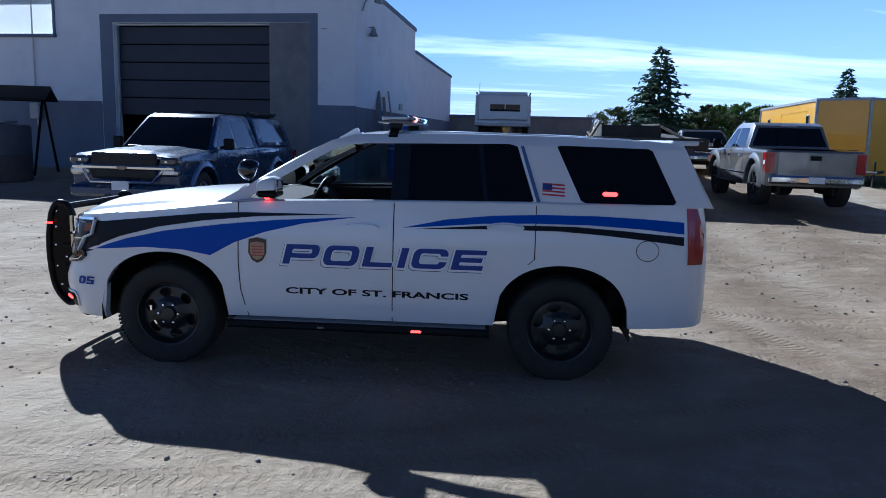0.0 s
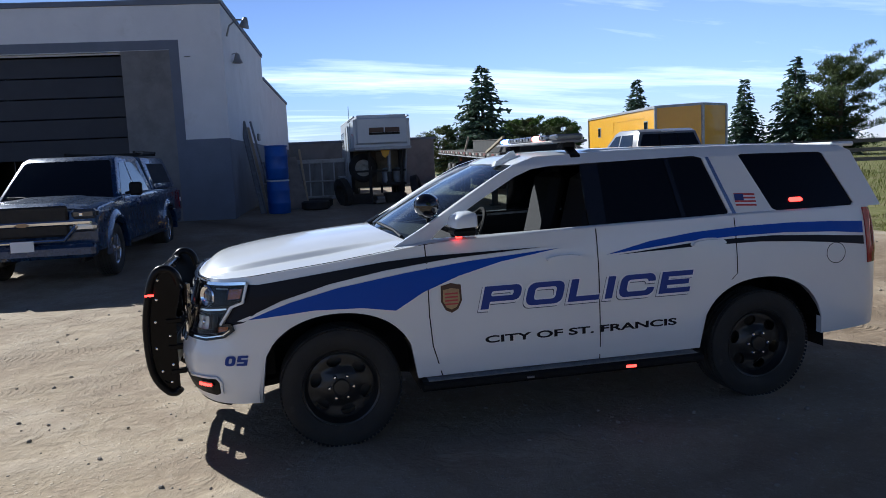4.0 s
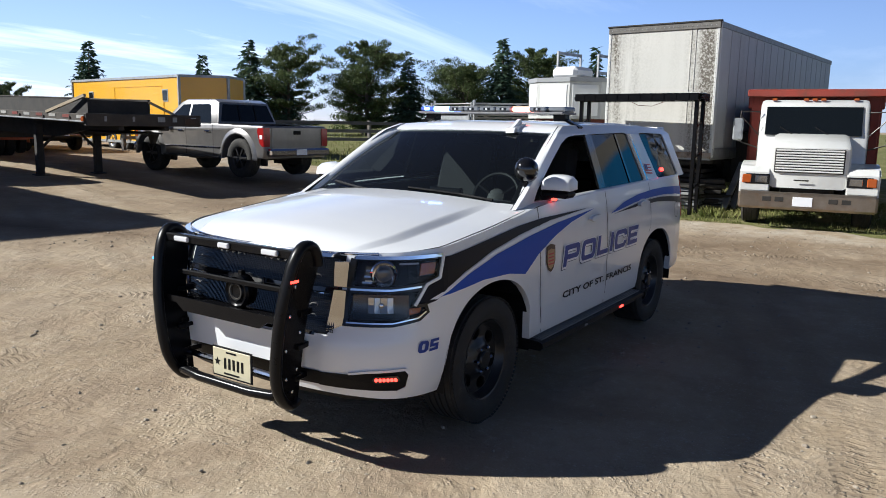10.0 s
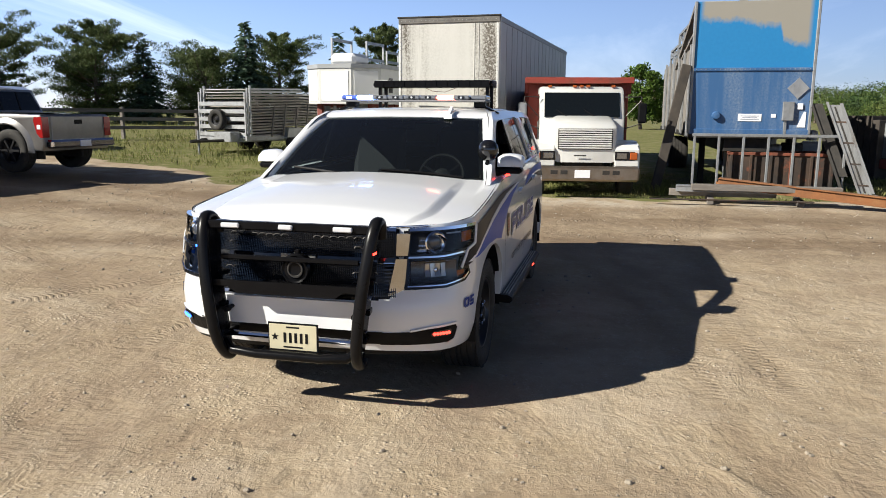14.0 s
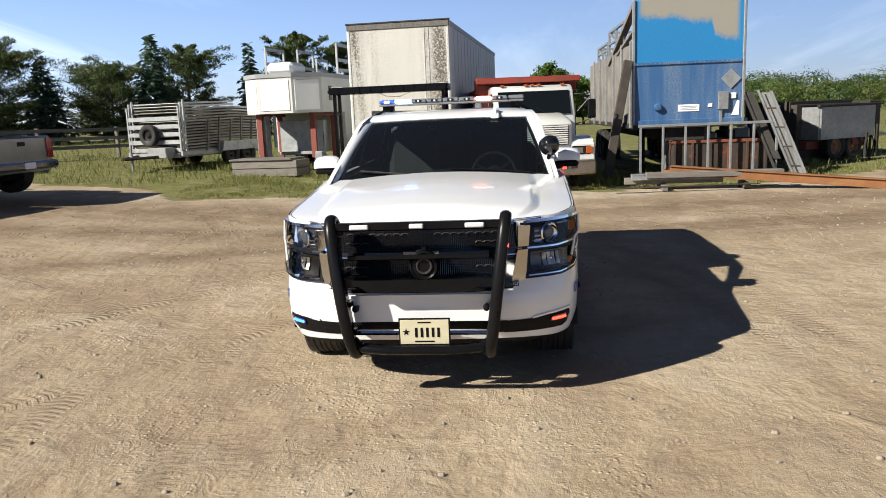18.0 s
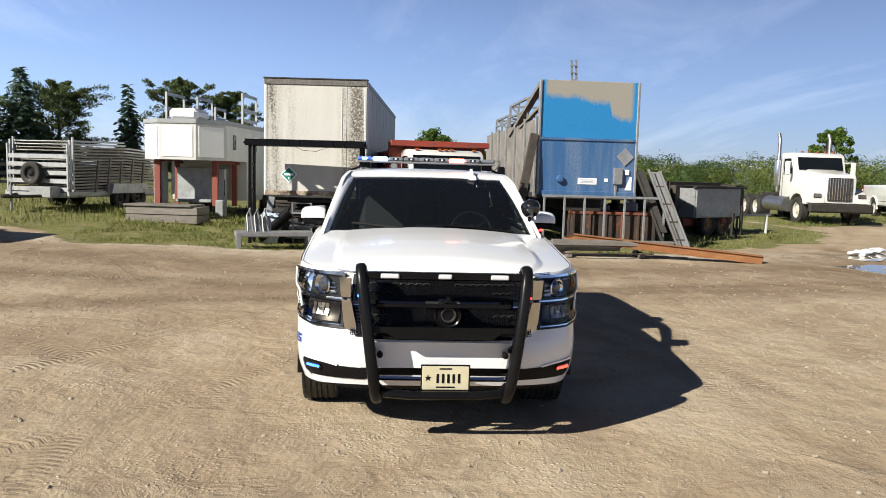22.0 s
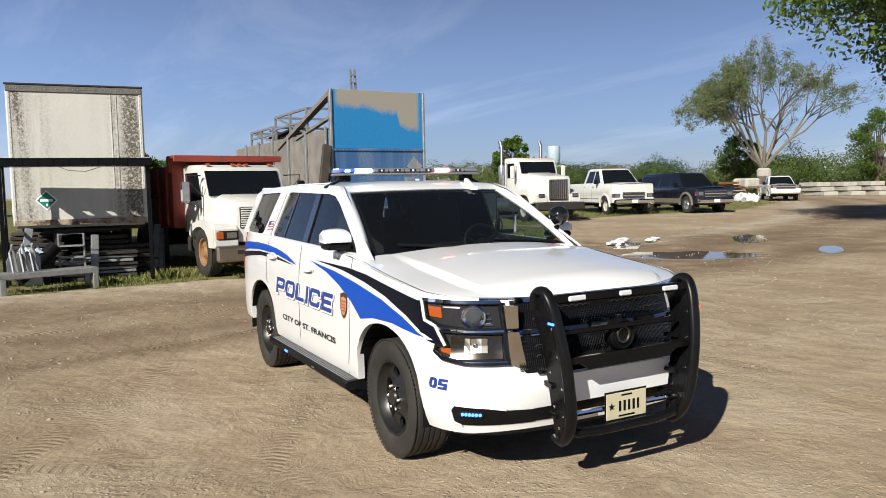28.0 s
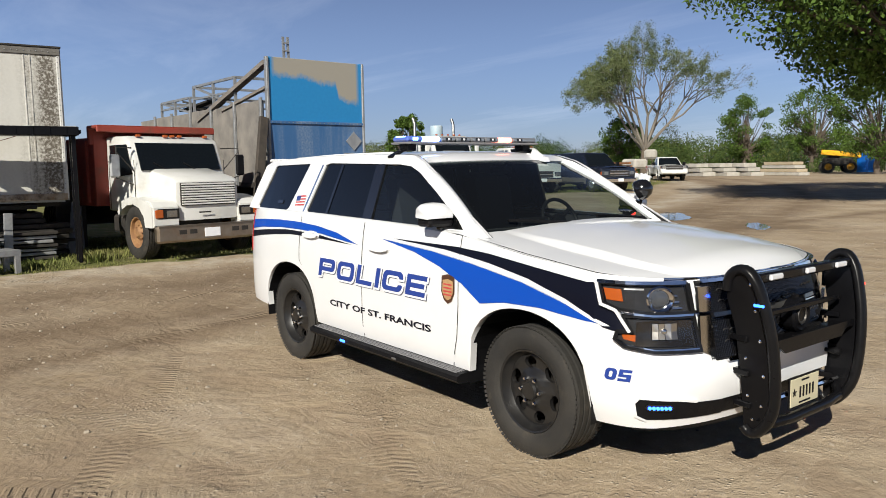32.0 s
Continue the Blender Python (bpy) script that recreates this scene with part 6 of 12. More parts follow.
def wheel_at(parent, m, r, w, rim, spokes=0):
    """A tyre with its rim about the local y axis, the outer face at +y."""
    key = (r, w, rim, spokes)
    if key not in WHEELS:
        b = B()
        hw = w / 2
        prof = [(r * 0.58, -hw * 0.85), (r * 0.66, -hw), (r * 0.85, -hw * 1.03), (r * 0.95, -hw * 0.92), (r * 0.99, -hw * 0.75)]
        mid = []
        for a in (-0.5, -0.17, 0.17, 0.5):
            mid += [(r, hw * (a - 0.14)), (r, hw * (a + 0.10)), (r * 0.965, hw * (a + 0.12)), (r * 0.965, hw * (a + 0.17))]
        lathe(b, prof + mid + [(q[0], -q[1]) for q in prof[::-1]], 40, pose(0, 0, 0, -90))
        o = mesh_ob("tyre", b, M["rubber"], 35)
        t = o.data
        bpy.data.objects.remove(o)
        b = B()
        R = r * 0.60
        lathe(b, [(R, -hw * 0.8), (R, hw * 0.7), (R * 0.95, hw * 0.82), (R * 0.88, hw * 0.74), (R * 0.84, hw * 0.35), (R * 0.5, hw * (0.25 if not spokes else 0.1)), (R * 0.36, hw * 0.5), (R * 0.22, hw * 0.75), (0, hw * 0.78)], 32, pose(0, 0, 0, -90))
        for k in range(spokes):
            a = 2 * math.pi * k / spokes
            bar(b, (R * 0.2 * math.cos(a), hw * 0.70, R * 0.2 * math.sin(a)), (R * 0.9 * math.cos(a), hw * 0.68, R * 0.9 * math.sin(a)), R * 0.22, hw * 0.3, 0.005)
        if not spokes:
            for k in range(8):
                a = 2 * math.pi * k / 8
                lathe(b, [(r * 0.022, hw * 0.3), (r * 0.022, hw * 0.62), (0, hw * 0.64)], 6, Matrix.Translation((R * 0.44 * math.cos(a), 0, R * 0.44 * math.sin(a))) @ pose(0, 0, 0, -90))
        o = mesh_ob("rim", b, M[rim], 35)
        k2 = o.data
        bpy.data.objects.remove(o)
        WHEELS[key] = (t, k2)
    t, k2 = WHEELS[key]
    wh = new("wheel")
    wh.parent, wh.matrix_basis = parent, m
    piece("tyre", t, wh, Matrix())
    piece("rim", k2, wh, Matrix())
    return wh


def inset_poly(poly, d):
    n = len(poly)
    area = sum(poly[i][0] * poly[(i + 1) % n][1] - poly[(i + 1) % n][0] * poly[i][1] for i in range(n))
    sg = 1 if area > 0 else -1
    out = []
    for i in range(n):
        a, p, c = Vector(poly[i - 1]), Vector(poly[i]), Vector(poly[(i + 1) % n])
        d1, d2 = (p - a).normalized(), (c - p).normalized()
        n1, n2 = Vector((-d1.y, d1.x)) * sg, Vector((-d2.y, d2.x)) * sg
        q = (n1 + n2)
        k = max(0.4, q.length / 2)
        out.append(tuple(p + q.normalized() * d / k))
    return out


def slab_y(bm, poly, hw, ch=0.03, taper=None, mi=0):
    """A side outline (x, z) made as wide as 2 hw, its side edges rounded by ch; taper(z) is taken off each side."""
    tp = taper or (lambda z: 0.0)
    small = inset_poly(poly, ch)
    mid = inset_poly(poly, ch * 0.3)
    rings = []
    for y, pl in ((-hw, small), (-hw + ch * 0.3, mid), (-hw + ch, poly), (hw - ch, poly), (hw - ch * 0.3, mid), (hw, small)):
        s = 1 if y > 0 else -1
        rings.append([bm.verts.new((p[0], y - s * tp(p[1]), p[1])) for p in pl])
    n = len(poly)
    for A, C in zip(rings, rings[1:]):
        for i in range(n):
            bm.faces.new((A[i], A[(i + 1) % n], C[(i + 1) % n], C[i])).material_index = mi
    tri = geometry.tessellate_polygon([[Vector((p[0], p[1], 0)) for p in poly]])
    for ring in (rings[0], rings[-1]):
        for t in tri:
            try:
                bm.faces.new([ring[i] for i in t]).material_index = mi
            except ValueError:
                pass


def arched(poly_top, xs_arch, z0, r, zc, x_front, x_back):
    """Closes a top outline (front to back) along the sill, with round wheel openings at xs_arch (back to front)."""
    pts = list(poly_top)
    pts.append((x_back, z0))
    for xa in sorted(xs_arch):
        dz = max(-r * 0.99, z0 - zc)
        a0 = math.asin(dz / r)
        for a in np.linspace(math.pi - a0, a0, 13):
            pts.append((xa + r * math.cos(a), zc + r * math.sin(a)))
    pts.append((x_front, z0))
    return pts


def side_panel(bm, poly, y, th=0.012):
    prism(bm, poly, y, y + (th if y > 0 else -th), "y")


def pickup(name, m, label, paint, L=5.85, wb=3.68, hw=0.99, hood=1.13, belt=1.20, roof=1.90, wheel=(0.41, 0.28, "wheel_alu", 6), front="chrome", crew=True, topper=False, bed=True, cat="pickup truck", lift=0.0, lower=None, fo=0.95):
    """x ahead, the front axle at x = 0."""
    t = thing(name, m, label, cat)
    P = lambda n, b, mt, par=t, lab="", sm=False: part(n, b, M[mt] if isinstance(mt, str) else mt, par, lab, sm)
    r = wheel[0]
    ro = L - wb - fo
    xf, xb = fo, -wb - ro
    z0 = 0.46 + lift
    ws0, ws1 = -0.42, -1.10            # foot and head of the windscreen
    cab_b = -2.75 if crew else -2.05
    top = [(xf, 0.60 + lift), (xf + 0.01, 0.85), (xf - 0.03, hood - 0.06), (xf - 0.12, hood), (ws0 + 0.1, belt + 0.02), (cab_b, belt + 0.05)]
    if bed:
        top += [(cab_b - 0.01, belt + 0.05), (xb + 0.04, belt + 0.02), (xb, belt - 0.02), (xb, 0.62 + lift)]
    else:
        top += [(xb + 0.15, belt + 0.05), (xb, belt - 0.1), (xb, 0.62 + lift)]
        cab_b = xb + 0.25
    b = B()
    slab_y(b, arched(top, [0, -wb], z0, r * 1.24, r, xf - 0.05, xb + 0.04), hw, 0.055)
    P("body", b, paint, sm=30)
    # cab
    tp = lambda z: max(0.0, (z - belt)) * 0.30
    cab = [(ws0 + 0.02, belt), (ws1, roof - 0.06), (ws1 - 0.18, roof), (cab_b + 0.35, roof), (cab_b + 0.16, roof - 0.07), (cab_b, belt)]
    b = B()
    slab_y(b, cab, hw - 0.06, 0.05, tp)
    P("cab", b, paint, sm=30)
    # glass, set just proud of the cab
    for s in (1, -1):
        wins = [[(ws0 - 0.22, belt + 0.05), (ws1 - 0.12, roof - 0.13), (-1.52, roof - 0.12), (-1.52, belt + 0.06)]]
        if crew:
            wins.append([(-1.60, belt + 0.06), (-1.60, roof - 0.12), (min(-2.25, cab_b + 0.45) if bed else -2.55, roof - 0.12), (min(-2.45, cab_b + 0.28) if bed else -2.6, belt + 0.06)])
        if not bed:
            wins.append([(-2.72, belt + 0.06), (-2.67, roof - 0.12), (cab_b + 0.30, roof - 0.12), (cab_b + 0.16, belt + 0.06)])
        for w in wins:
            b = B()
            vs = [b.verts.new((x, (hw - 0.06 - tp(z) + 0.004) * s, z)) for x, z in w] 
            v2 = [b.verts.new((x, (hw - 0.06 - tp(z) - 0.02) * s, z)) for x, z in w]
            n = len(w)
            b.faces.new(vs)
            for i in range(n):
                b.faces.new((vs[i], vs[(i + 1) % n], v2[(i + 1) % n], v2[i]))
            P("side_window", b, "dark_glass")
        if lower:
            b = B()
            box(b, (-wb / 2, (hw + 0.006) * s, 0.60 + lift), (wb - 2.5 * r, 0.02, 0.22), 0.008)
            P("lower_cladding", b, lower)
        for x in (-0.52, -1.56) + ((-2.62,) if crew else ()):
            b = B()
            box(b, (x, hw * s, 0.86), (0.008, 0.006, 0.72))
            P("door_gap", b, "chassis")
        for x in (-1.36,) + ((-2.42,) if crew else ()):
            b = B()
            box(b, (x, (hw + 0.015) * s, belt - 0.13), (0.20, 0.03, 0.035), 0.01)
            P("door_handle", b, paint if front != "chrome" else "chrome")
        b = B()
        box(b, (ws0 - 0.30, (hw + 0.14) * s, belt + 0.13), (0.10, 0.20, 0.22), 0.03)
        bar(b, (ws0 - 0.30, (hw - 0.03) * s, belt + 0.06), (ws0 - 0.30, (hw + 0.08) * s, belt + 0.08), 0.06, 0.05, 0.01)
        P("door_mirror", b, "black_plastic")
        b = B()
        box(b, (-wb / 2, (hw - 0.01) * s, 0.44 + lift), (wb - 2.2 * r - 0.3, 0.14, 0.05), 0.02)
        P("side_step", b, "chassis")
        # lamps
        b = B()
        if front != "shield":
            box(b, (xf - 0.07, (hw - 0.20) * s, 0.93), (0.18, 0.40, 0.24), 0.04)
            hl = P("headlight", b, "lens_ball")
            b = B()
            box(b, (xf + 0.022, (hw - 0.22) * s, 0.94), (0.012, 0.22, 0.15), 0.005)
            P("reflector", b, "bowl_chrome", hl)
            b = B()
            box(b, (xf - 0.11, (hw - 0.03) * s, 0.93), (0.12, 0.07, 0.20), 0.02)
            P("turn_signal", b, "amber")
        b = B()
        prism(b, [(xb - 0.012, belt - 0.03), (xb + 0.17, belt - 0.03), (xb + 0.20, belt - 0.10), (xb + 0.13, belt - 0.36), (xb + 0.05, belt - 0.44), (xb - 0.012, belt - 0.44)], (hw - 0.17) * s, (hw + 0.010) * s, "y")
        lampo = P("tail_lamp", b, "red_lens")
        b = B()
        box(b, (xb + 0.07, (hw + 0.012) * s, belt - 0.23), (0.09, 0.008, 0.09), 0.003)
        P("reverse_lens", b, "white_vinyl", lampo)
        if front == "chrome" and bed:
            b = B()
            box(b, (-wb / 2 - 0.1, (hw + 0.004) * s, 0.66 + lift), (wb - 2.6 * r, 0.012, 0.035), 0.004)
            P("side_trim", b, "chrome")
        for xa in (0, -wb):
            wheel_at(t, pose(xa, (hw - 0.02 - wheel[1] / 2) * s, r, 0, 0, 0 if s == 1 else 180), *wheel)
            b = B()
            q = []
            for a in np.linspace(-0.05, math.pi + 0.05, 19):
                c_, s_ = math.cos(a), math.sin(a)
                q.append([b.verts.new((xa + r * k_ * c_, (hw + o_) * s, r + r * k_ * s_)) for k_, o_ in ((1.20, -0.05), (1.20, 0.030), (1.25, 0.042), (1.36, 0.030), (1.50, -0.002))])
            for A, C in zip(q, q[1:]):
                for i in range(4):
                    b.faces.new((A[i], A[i + 1], C[i + 1], C[i]))
            P("arch_lip", b, lower or paint, sm=30)
    b = B()
    q = []
    for x, z in ((ws0 + 0.026, belt + 0.02), ((ws0 + ws1) / 2 + 0.035, (belt + roof) / 2 - 0.02), (ws1 + 0.012, roof - 0.075)):
        w = hw - 0.06 - tp(z) - 0.07
        q.append([b.verts.new((x + 0.055 * (1 - u * u), w * u, z)) for u in np.linspace(-1, 1, 11)])
    for A, C in zip(q, q[1:]):
        for i in range(10):
            b.faces.new((A[i], A[i + 1], C[i + 1], C[i]))
    P("windscreen", b, "dark_glass", sm=60)
    # crowned bonnet with a raised middle
    b = B()
    q = []
    for i in range(9):
        x = xf - 0.06 + (ws0 + 0.14 - xf + 0.06) * i / 8
        base = lerp((0, 1), (hood - 0.012, belt + 0.012), i / 8) if i else hood - 0.05
        q.append([b.verts.new((x + 0.02 * (1 - u * u) * (1 if i < 2 else 0), (hw - 0.09) * u, base + 0.045 * (1 - abs(u) ** 3) + 0.022 / (1 + math.exp((abs(u) - 0.52) * 30)))) for u in np.linspace(-1, 1, 25)])
    for A, C in zip(q, q[1:]):
        for i in range(24):
            b.faces.new((A[i], A[i + 1], C[i + 1], C[i]))
    P("bonnet", b, paint, sm=40)
    for y in (0.42, -0.30):
        b = B()
        tube(b, [(ws0 + 0.10, y, belt + 0.045), (ws0 + 0.02, y - 0.22, belt + 0.07), (ws0 + 0.0, y - 0.45, belt + 0.075)], 0.010, 5)
        P("wiper", b, "black_plastic")
    if bed:
        b = B()
        w0, w1 = hw - 0.06 - tp(belt) - 0.10, hw - 0.06 - tp(roof) - 0.06
        zz = belt + 0.10
        k = lambda z: cab_b + (z - belt) / (roof - 0.07 - belt) * 0.16 - 0.006
        b.faces.new([b.verts.new(v) for v in ((k(zz), -w0, zz), (k(zz), w0, zz), (k(roof - 0.12), w1, roof - 0.12), (k(roof - 0.12), -w1, roof - 0.12))])
        P("rear_window", b, "dark_glass")
        for y in (-0.24, 0.24):
            b = B()
            bar(b, (k(zz) - 0.004, y, zz), (k(roof - 0.12) - 0.004, y, roof - 0.12), 0.03, 0.012)
            P("window_bar", b, "black_plastic")
        b = B()
        box(b, (k(roof - 0.06) - 0.0, 0, roof - 0.065), (0.03, 0.34, 0.035), 0.008)
        P("brake_lamp", b, "grille_clear")
        b = B()
        box(b, ((cab_b + xb) / 2 - 0.02, 0, belt + 0.052), (cab_b - xb - 0.22, 2 * hw - 0.26, 0.01))
        P("bed_cover", b, "black_plastic")
        b = B()
        box(b, (xb - 0.008, 0, belt - 0.27), (0.03, 2 * hw - 0.46, 0.52), 0.012)
        P("tailgate", b, paint)
        b = B()
        box(b, (xb - 0.028, 0, belt - 0.13), (0.02, 0.22, 0.09), 0.01)
        P("tailgate_handle", b, "black_plastic")
    if topper:
        b = B()
        slab_y(b, [(cab_b - 0.02, belt + 0.04), (cab_b - 0.02, roof - 0.02), (xb + 0.30, roof - 0.02), (xb + 0.08, belt + 0.04)], hw - 0.05, 0.05, tp)
        P("topper", b, paint, sm=30)
        for s in (1, -1):
            b = B()
            z1, z2 = belt + 0.16, roof - 0.15
            vs = [b.verts.new((x, (hw - 0.05 - tp(z) + 0.004) * s, z)) for x, z in ((cab_b - 0.25, z1), (cab_b - 0.25, z2), (xb + 0.5, z2), (xb + 0.42, z1))]
            b.faces.new(vs)
            P("topper_window", b, "dark_glass")
        b = B()
        for s in (1, -1):
            bar(b, (cab_b - 0.1, 0.62 * s, roof + 0.08), (xb + 0.4, 0.62 * s, roof + 0.08), 0.05, 0.05)
        for x in (cab_b - 0.3, xb + 0.7):
            bar(b, (x, -0.7, roof + 0.04), (x, 0.7, roof + 0.04), 0.05, 0.05)
        P("roof_rack", b, "black_steel")
    # front end
    if front == "shield":
        shield_front(P, xf, hw, paint, xb)
    b = B()
    box(b, (xf + 0.005, 0, 0.93), (0.05, 1.14, 0.32), 0.02)
    P("grille", b, "chassis")
    for z in (1.06, 0.93, 0.80) if front != "shield" else ():
        b = B()
        box(b, (xf + 0.03, 0, z), (0.03, 1.2, 0.055 if z == 0.93 else 0.03), 0.01)
        P("grille_bar", b, "chrome" if front == "chrome" else "grey_plastic")
    b = B()
    box(b, (xf + 0.06, 0, (0.60 if front != "shield" else 0.50) + lift * 0.5), (0.22, 2 * hw - 0.06, 0.20), 0.05)
    P("front_bumper", b, "chrome" if front == "chrome" else paint)
    b = B()
    box(b, (xf + 0.175, 0, 0.60 + lift * 0.5), (0.01, 0.31, 0.15), 0.002)
    P("number_plate", b, "white_vinyl")
    b = B()
    box(b, (xb - 0.09, 0, 0.60 + lift * 0.5), (0.18, 2 * hw - 0.10, 0.17), 0.04)
    P("rear_bumper", b, "chrome" if front == "chrome" else "black_plastic")
    b = B()
    box(b, (xb - 0.185, 0.0, 0.60 + lift * 0.5), (0.01, 0.31, 0.13), 0.002)
    P("number_plate", b, "white_vinyl")
    b = B()
    box(b, (-wb / 2, 0, 0.52 + lift), (L - 0.9, 1.1, 0.22), 0.04)
    tube(b, [(0, -0.7, r), (0, 0.7, r)], 0.06, 8)
    tube(b, [(-wb, -0.7, r), (-wb, 0.7, r)], 0.08, 8)
    P("chassis", b, "chassis")
    for s in (1, -1):
        for xa in (0, -wb):
            b = B()
            box(b, (xa, (hw - 0.42) * s, r + 0.2), (r * 2.3, 0.06, r * 1.7), 0.02)
            P("wheel_well", b, "chassis")
    return t


def shield_front(P, xf, hw, paint, xb):
    """A tall dark grille with a thick bright middle bar and a bright U round the lower intake."""
    b = B()
    box(b, (xf + 0.03, 0, 0.93), (0.06, 1.20, 0.44), 0.03)
    P("upper_grille", b, "chassis")
    b = B()
    box(b, (xf + 0.075, 0, 0.90), (0.05, 1.86, 0.075), 0.02)
    P("middle_bar", b, "chrome")
    b = B()
    tube(b, [(xf + 0.09, -0.72, 0.86), (xf + 0.13, -0.56, 0.66), (xf + 0.14, 0.56, 0.66), (xf + 0.09, 0.72, 0.86)], 0.028, 8)
    P("lower_surround", b, "chrome", sm=40)
    b = B()
    prism(b, [(-0.11, 0.895), (-0.04, 0.925), (0.04, 0.925), (0.11, 0.895), (0.04, 0.868), (-0.04, 0.868)], xf + 0.10, xf + 0.112, "x")
    P("emblem", b, "badge_gold")
    for s in (1, -1):
        b = B()
        box(b, (xf - 0.02, (hw - 0.17) * s, 1.02), (0.20, 0.34, 0.14), 0.04)
        P("headlight", b, "lens_ball")
        b = B()
        box(b, (xf + 0.05, (hw - 0.20) * s, 1.02), (0.08, 0.10, 0.09), 0.03)
        P("reflector", b, "chrome")
        b = B()
        box(b, (xf - 0.01, (hw - 0.18) * s, 0.83), (0.20, 0.34, 0.13), 0.04)
        P("turn_signal", b, "bowl_chrome")


def on_ground(x, y, yaw, z=0.0):
    return pose(x, y, ground_z(x, y) + z, 0, 0, yaw)


pickup("pickup_truck", on_ground(8.02, 19.62, 83), "metallic grey crew-cab pickup truck standing on the dirt", "grey_truck", wheel=(0.45, 0.30, "wheel_dark", 6), belt=1.17, roof=1.79, hood=1.12, L=5.10, wb=3.52, hw=0.96, fo=0.68)
pickup("pickup_truck", on_ground(-5.33, 13.75, -98), "dark blue pickup truck with a cargo topper before the garage", "blue_truck", topper=True, belt=1.18, roof=1.88, hood=1.12, front="shield")
pickup("pickup_truck", on_ground(7.9, 30.0, 75), "old orange pickup truck behind the flatbed trailer", "orange_truck", crew=False, belt=0.96, roof=1.42, hood=0.92, L=5.3, wb=3.2, hw=0.92, wheel=(0.36, 0.22, "wheel_alu", 5))
pickup("pickup_truck", on_ground(9.72, 28.1, -98), "old black pickup truck facing the yard beside the orange one", "black_truck", crew=False, belt=1.05, roof=1.62, hood=1.01, L=5.4, wb=3.3, hw=0.98, wheel=(0.38, 0.24, "wheel_dark", 5))
_left = Vector((-0.448, -0.893))


def beside(x, y, d):
    return x + _left.x * d, y + _left.y * d


_x, _y = beside(18.25, -20.4, 0.85)
pickup("sport_utility_truck", on_ground(_x + 0.15, _y + 0.35, 162), "navy blue four-door sport utility truck parked on the grass edge", "navy_truck", bed=False, L=5.9, wb=3.5, hood=1.22, belt=1.25, roof=1.97, wheel=(0.42, 0.28, "wheel_alu", 6), cat="utility truck", lower="tan_trim")
_x, _y = beside(23.6, -35.3, 0.8)
pickup("pickup_truck", on_ground(_x + 0.3, _y + 0.3, 134), "small white pickup truck parked before stacked slabs", "old_white", crew=False, bed=True, L=5.2, wb=3.1, hood=1.0, belt=1.05, roof=1.65, hw=0.9, wheel=(0.36, 0.22, "wheel_alu", 5), front="paint")


def crew_truck():
    x, y = beside(20.6, -17.05, 0.9)
    t = pickup("service_truck", on_ground(x, y + 0.2, 160), "white medium-duty crew-cab service truck parked on grass", "old_white", L=7.2, wb=4.6, hw=1.06, hood=1.50, belt=1.50, roof=2.28, wheel=(0.43, 0.26, "wheel_white", 0), bed=True, cat="truck", lift=0.12, front="chrome")
    b = B()
    for s in (-1, 0, 1):
        box(b, (-1.15, s * 0.5, 2.31), (0.12, 0.14, 0.05), 0.015)
    part("roof_lamps", b, M["amber"], t)


crew_truck()


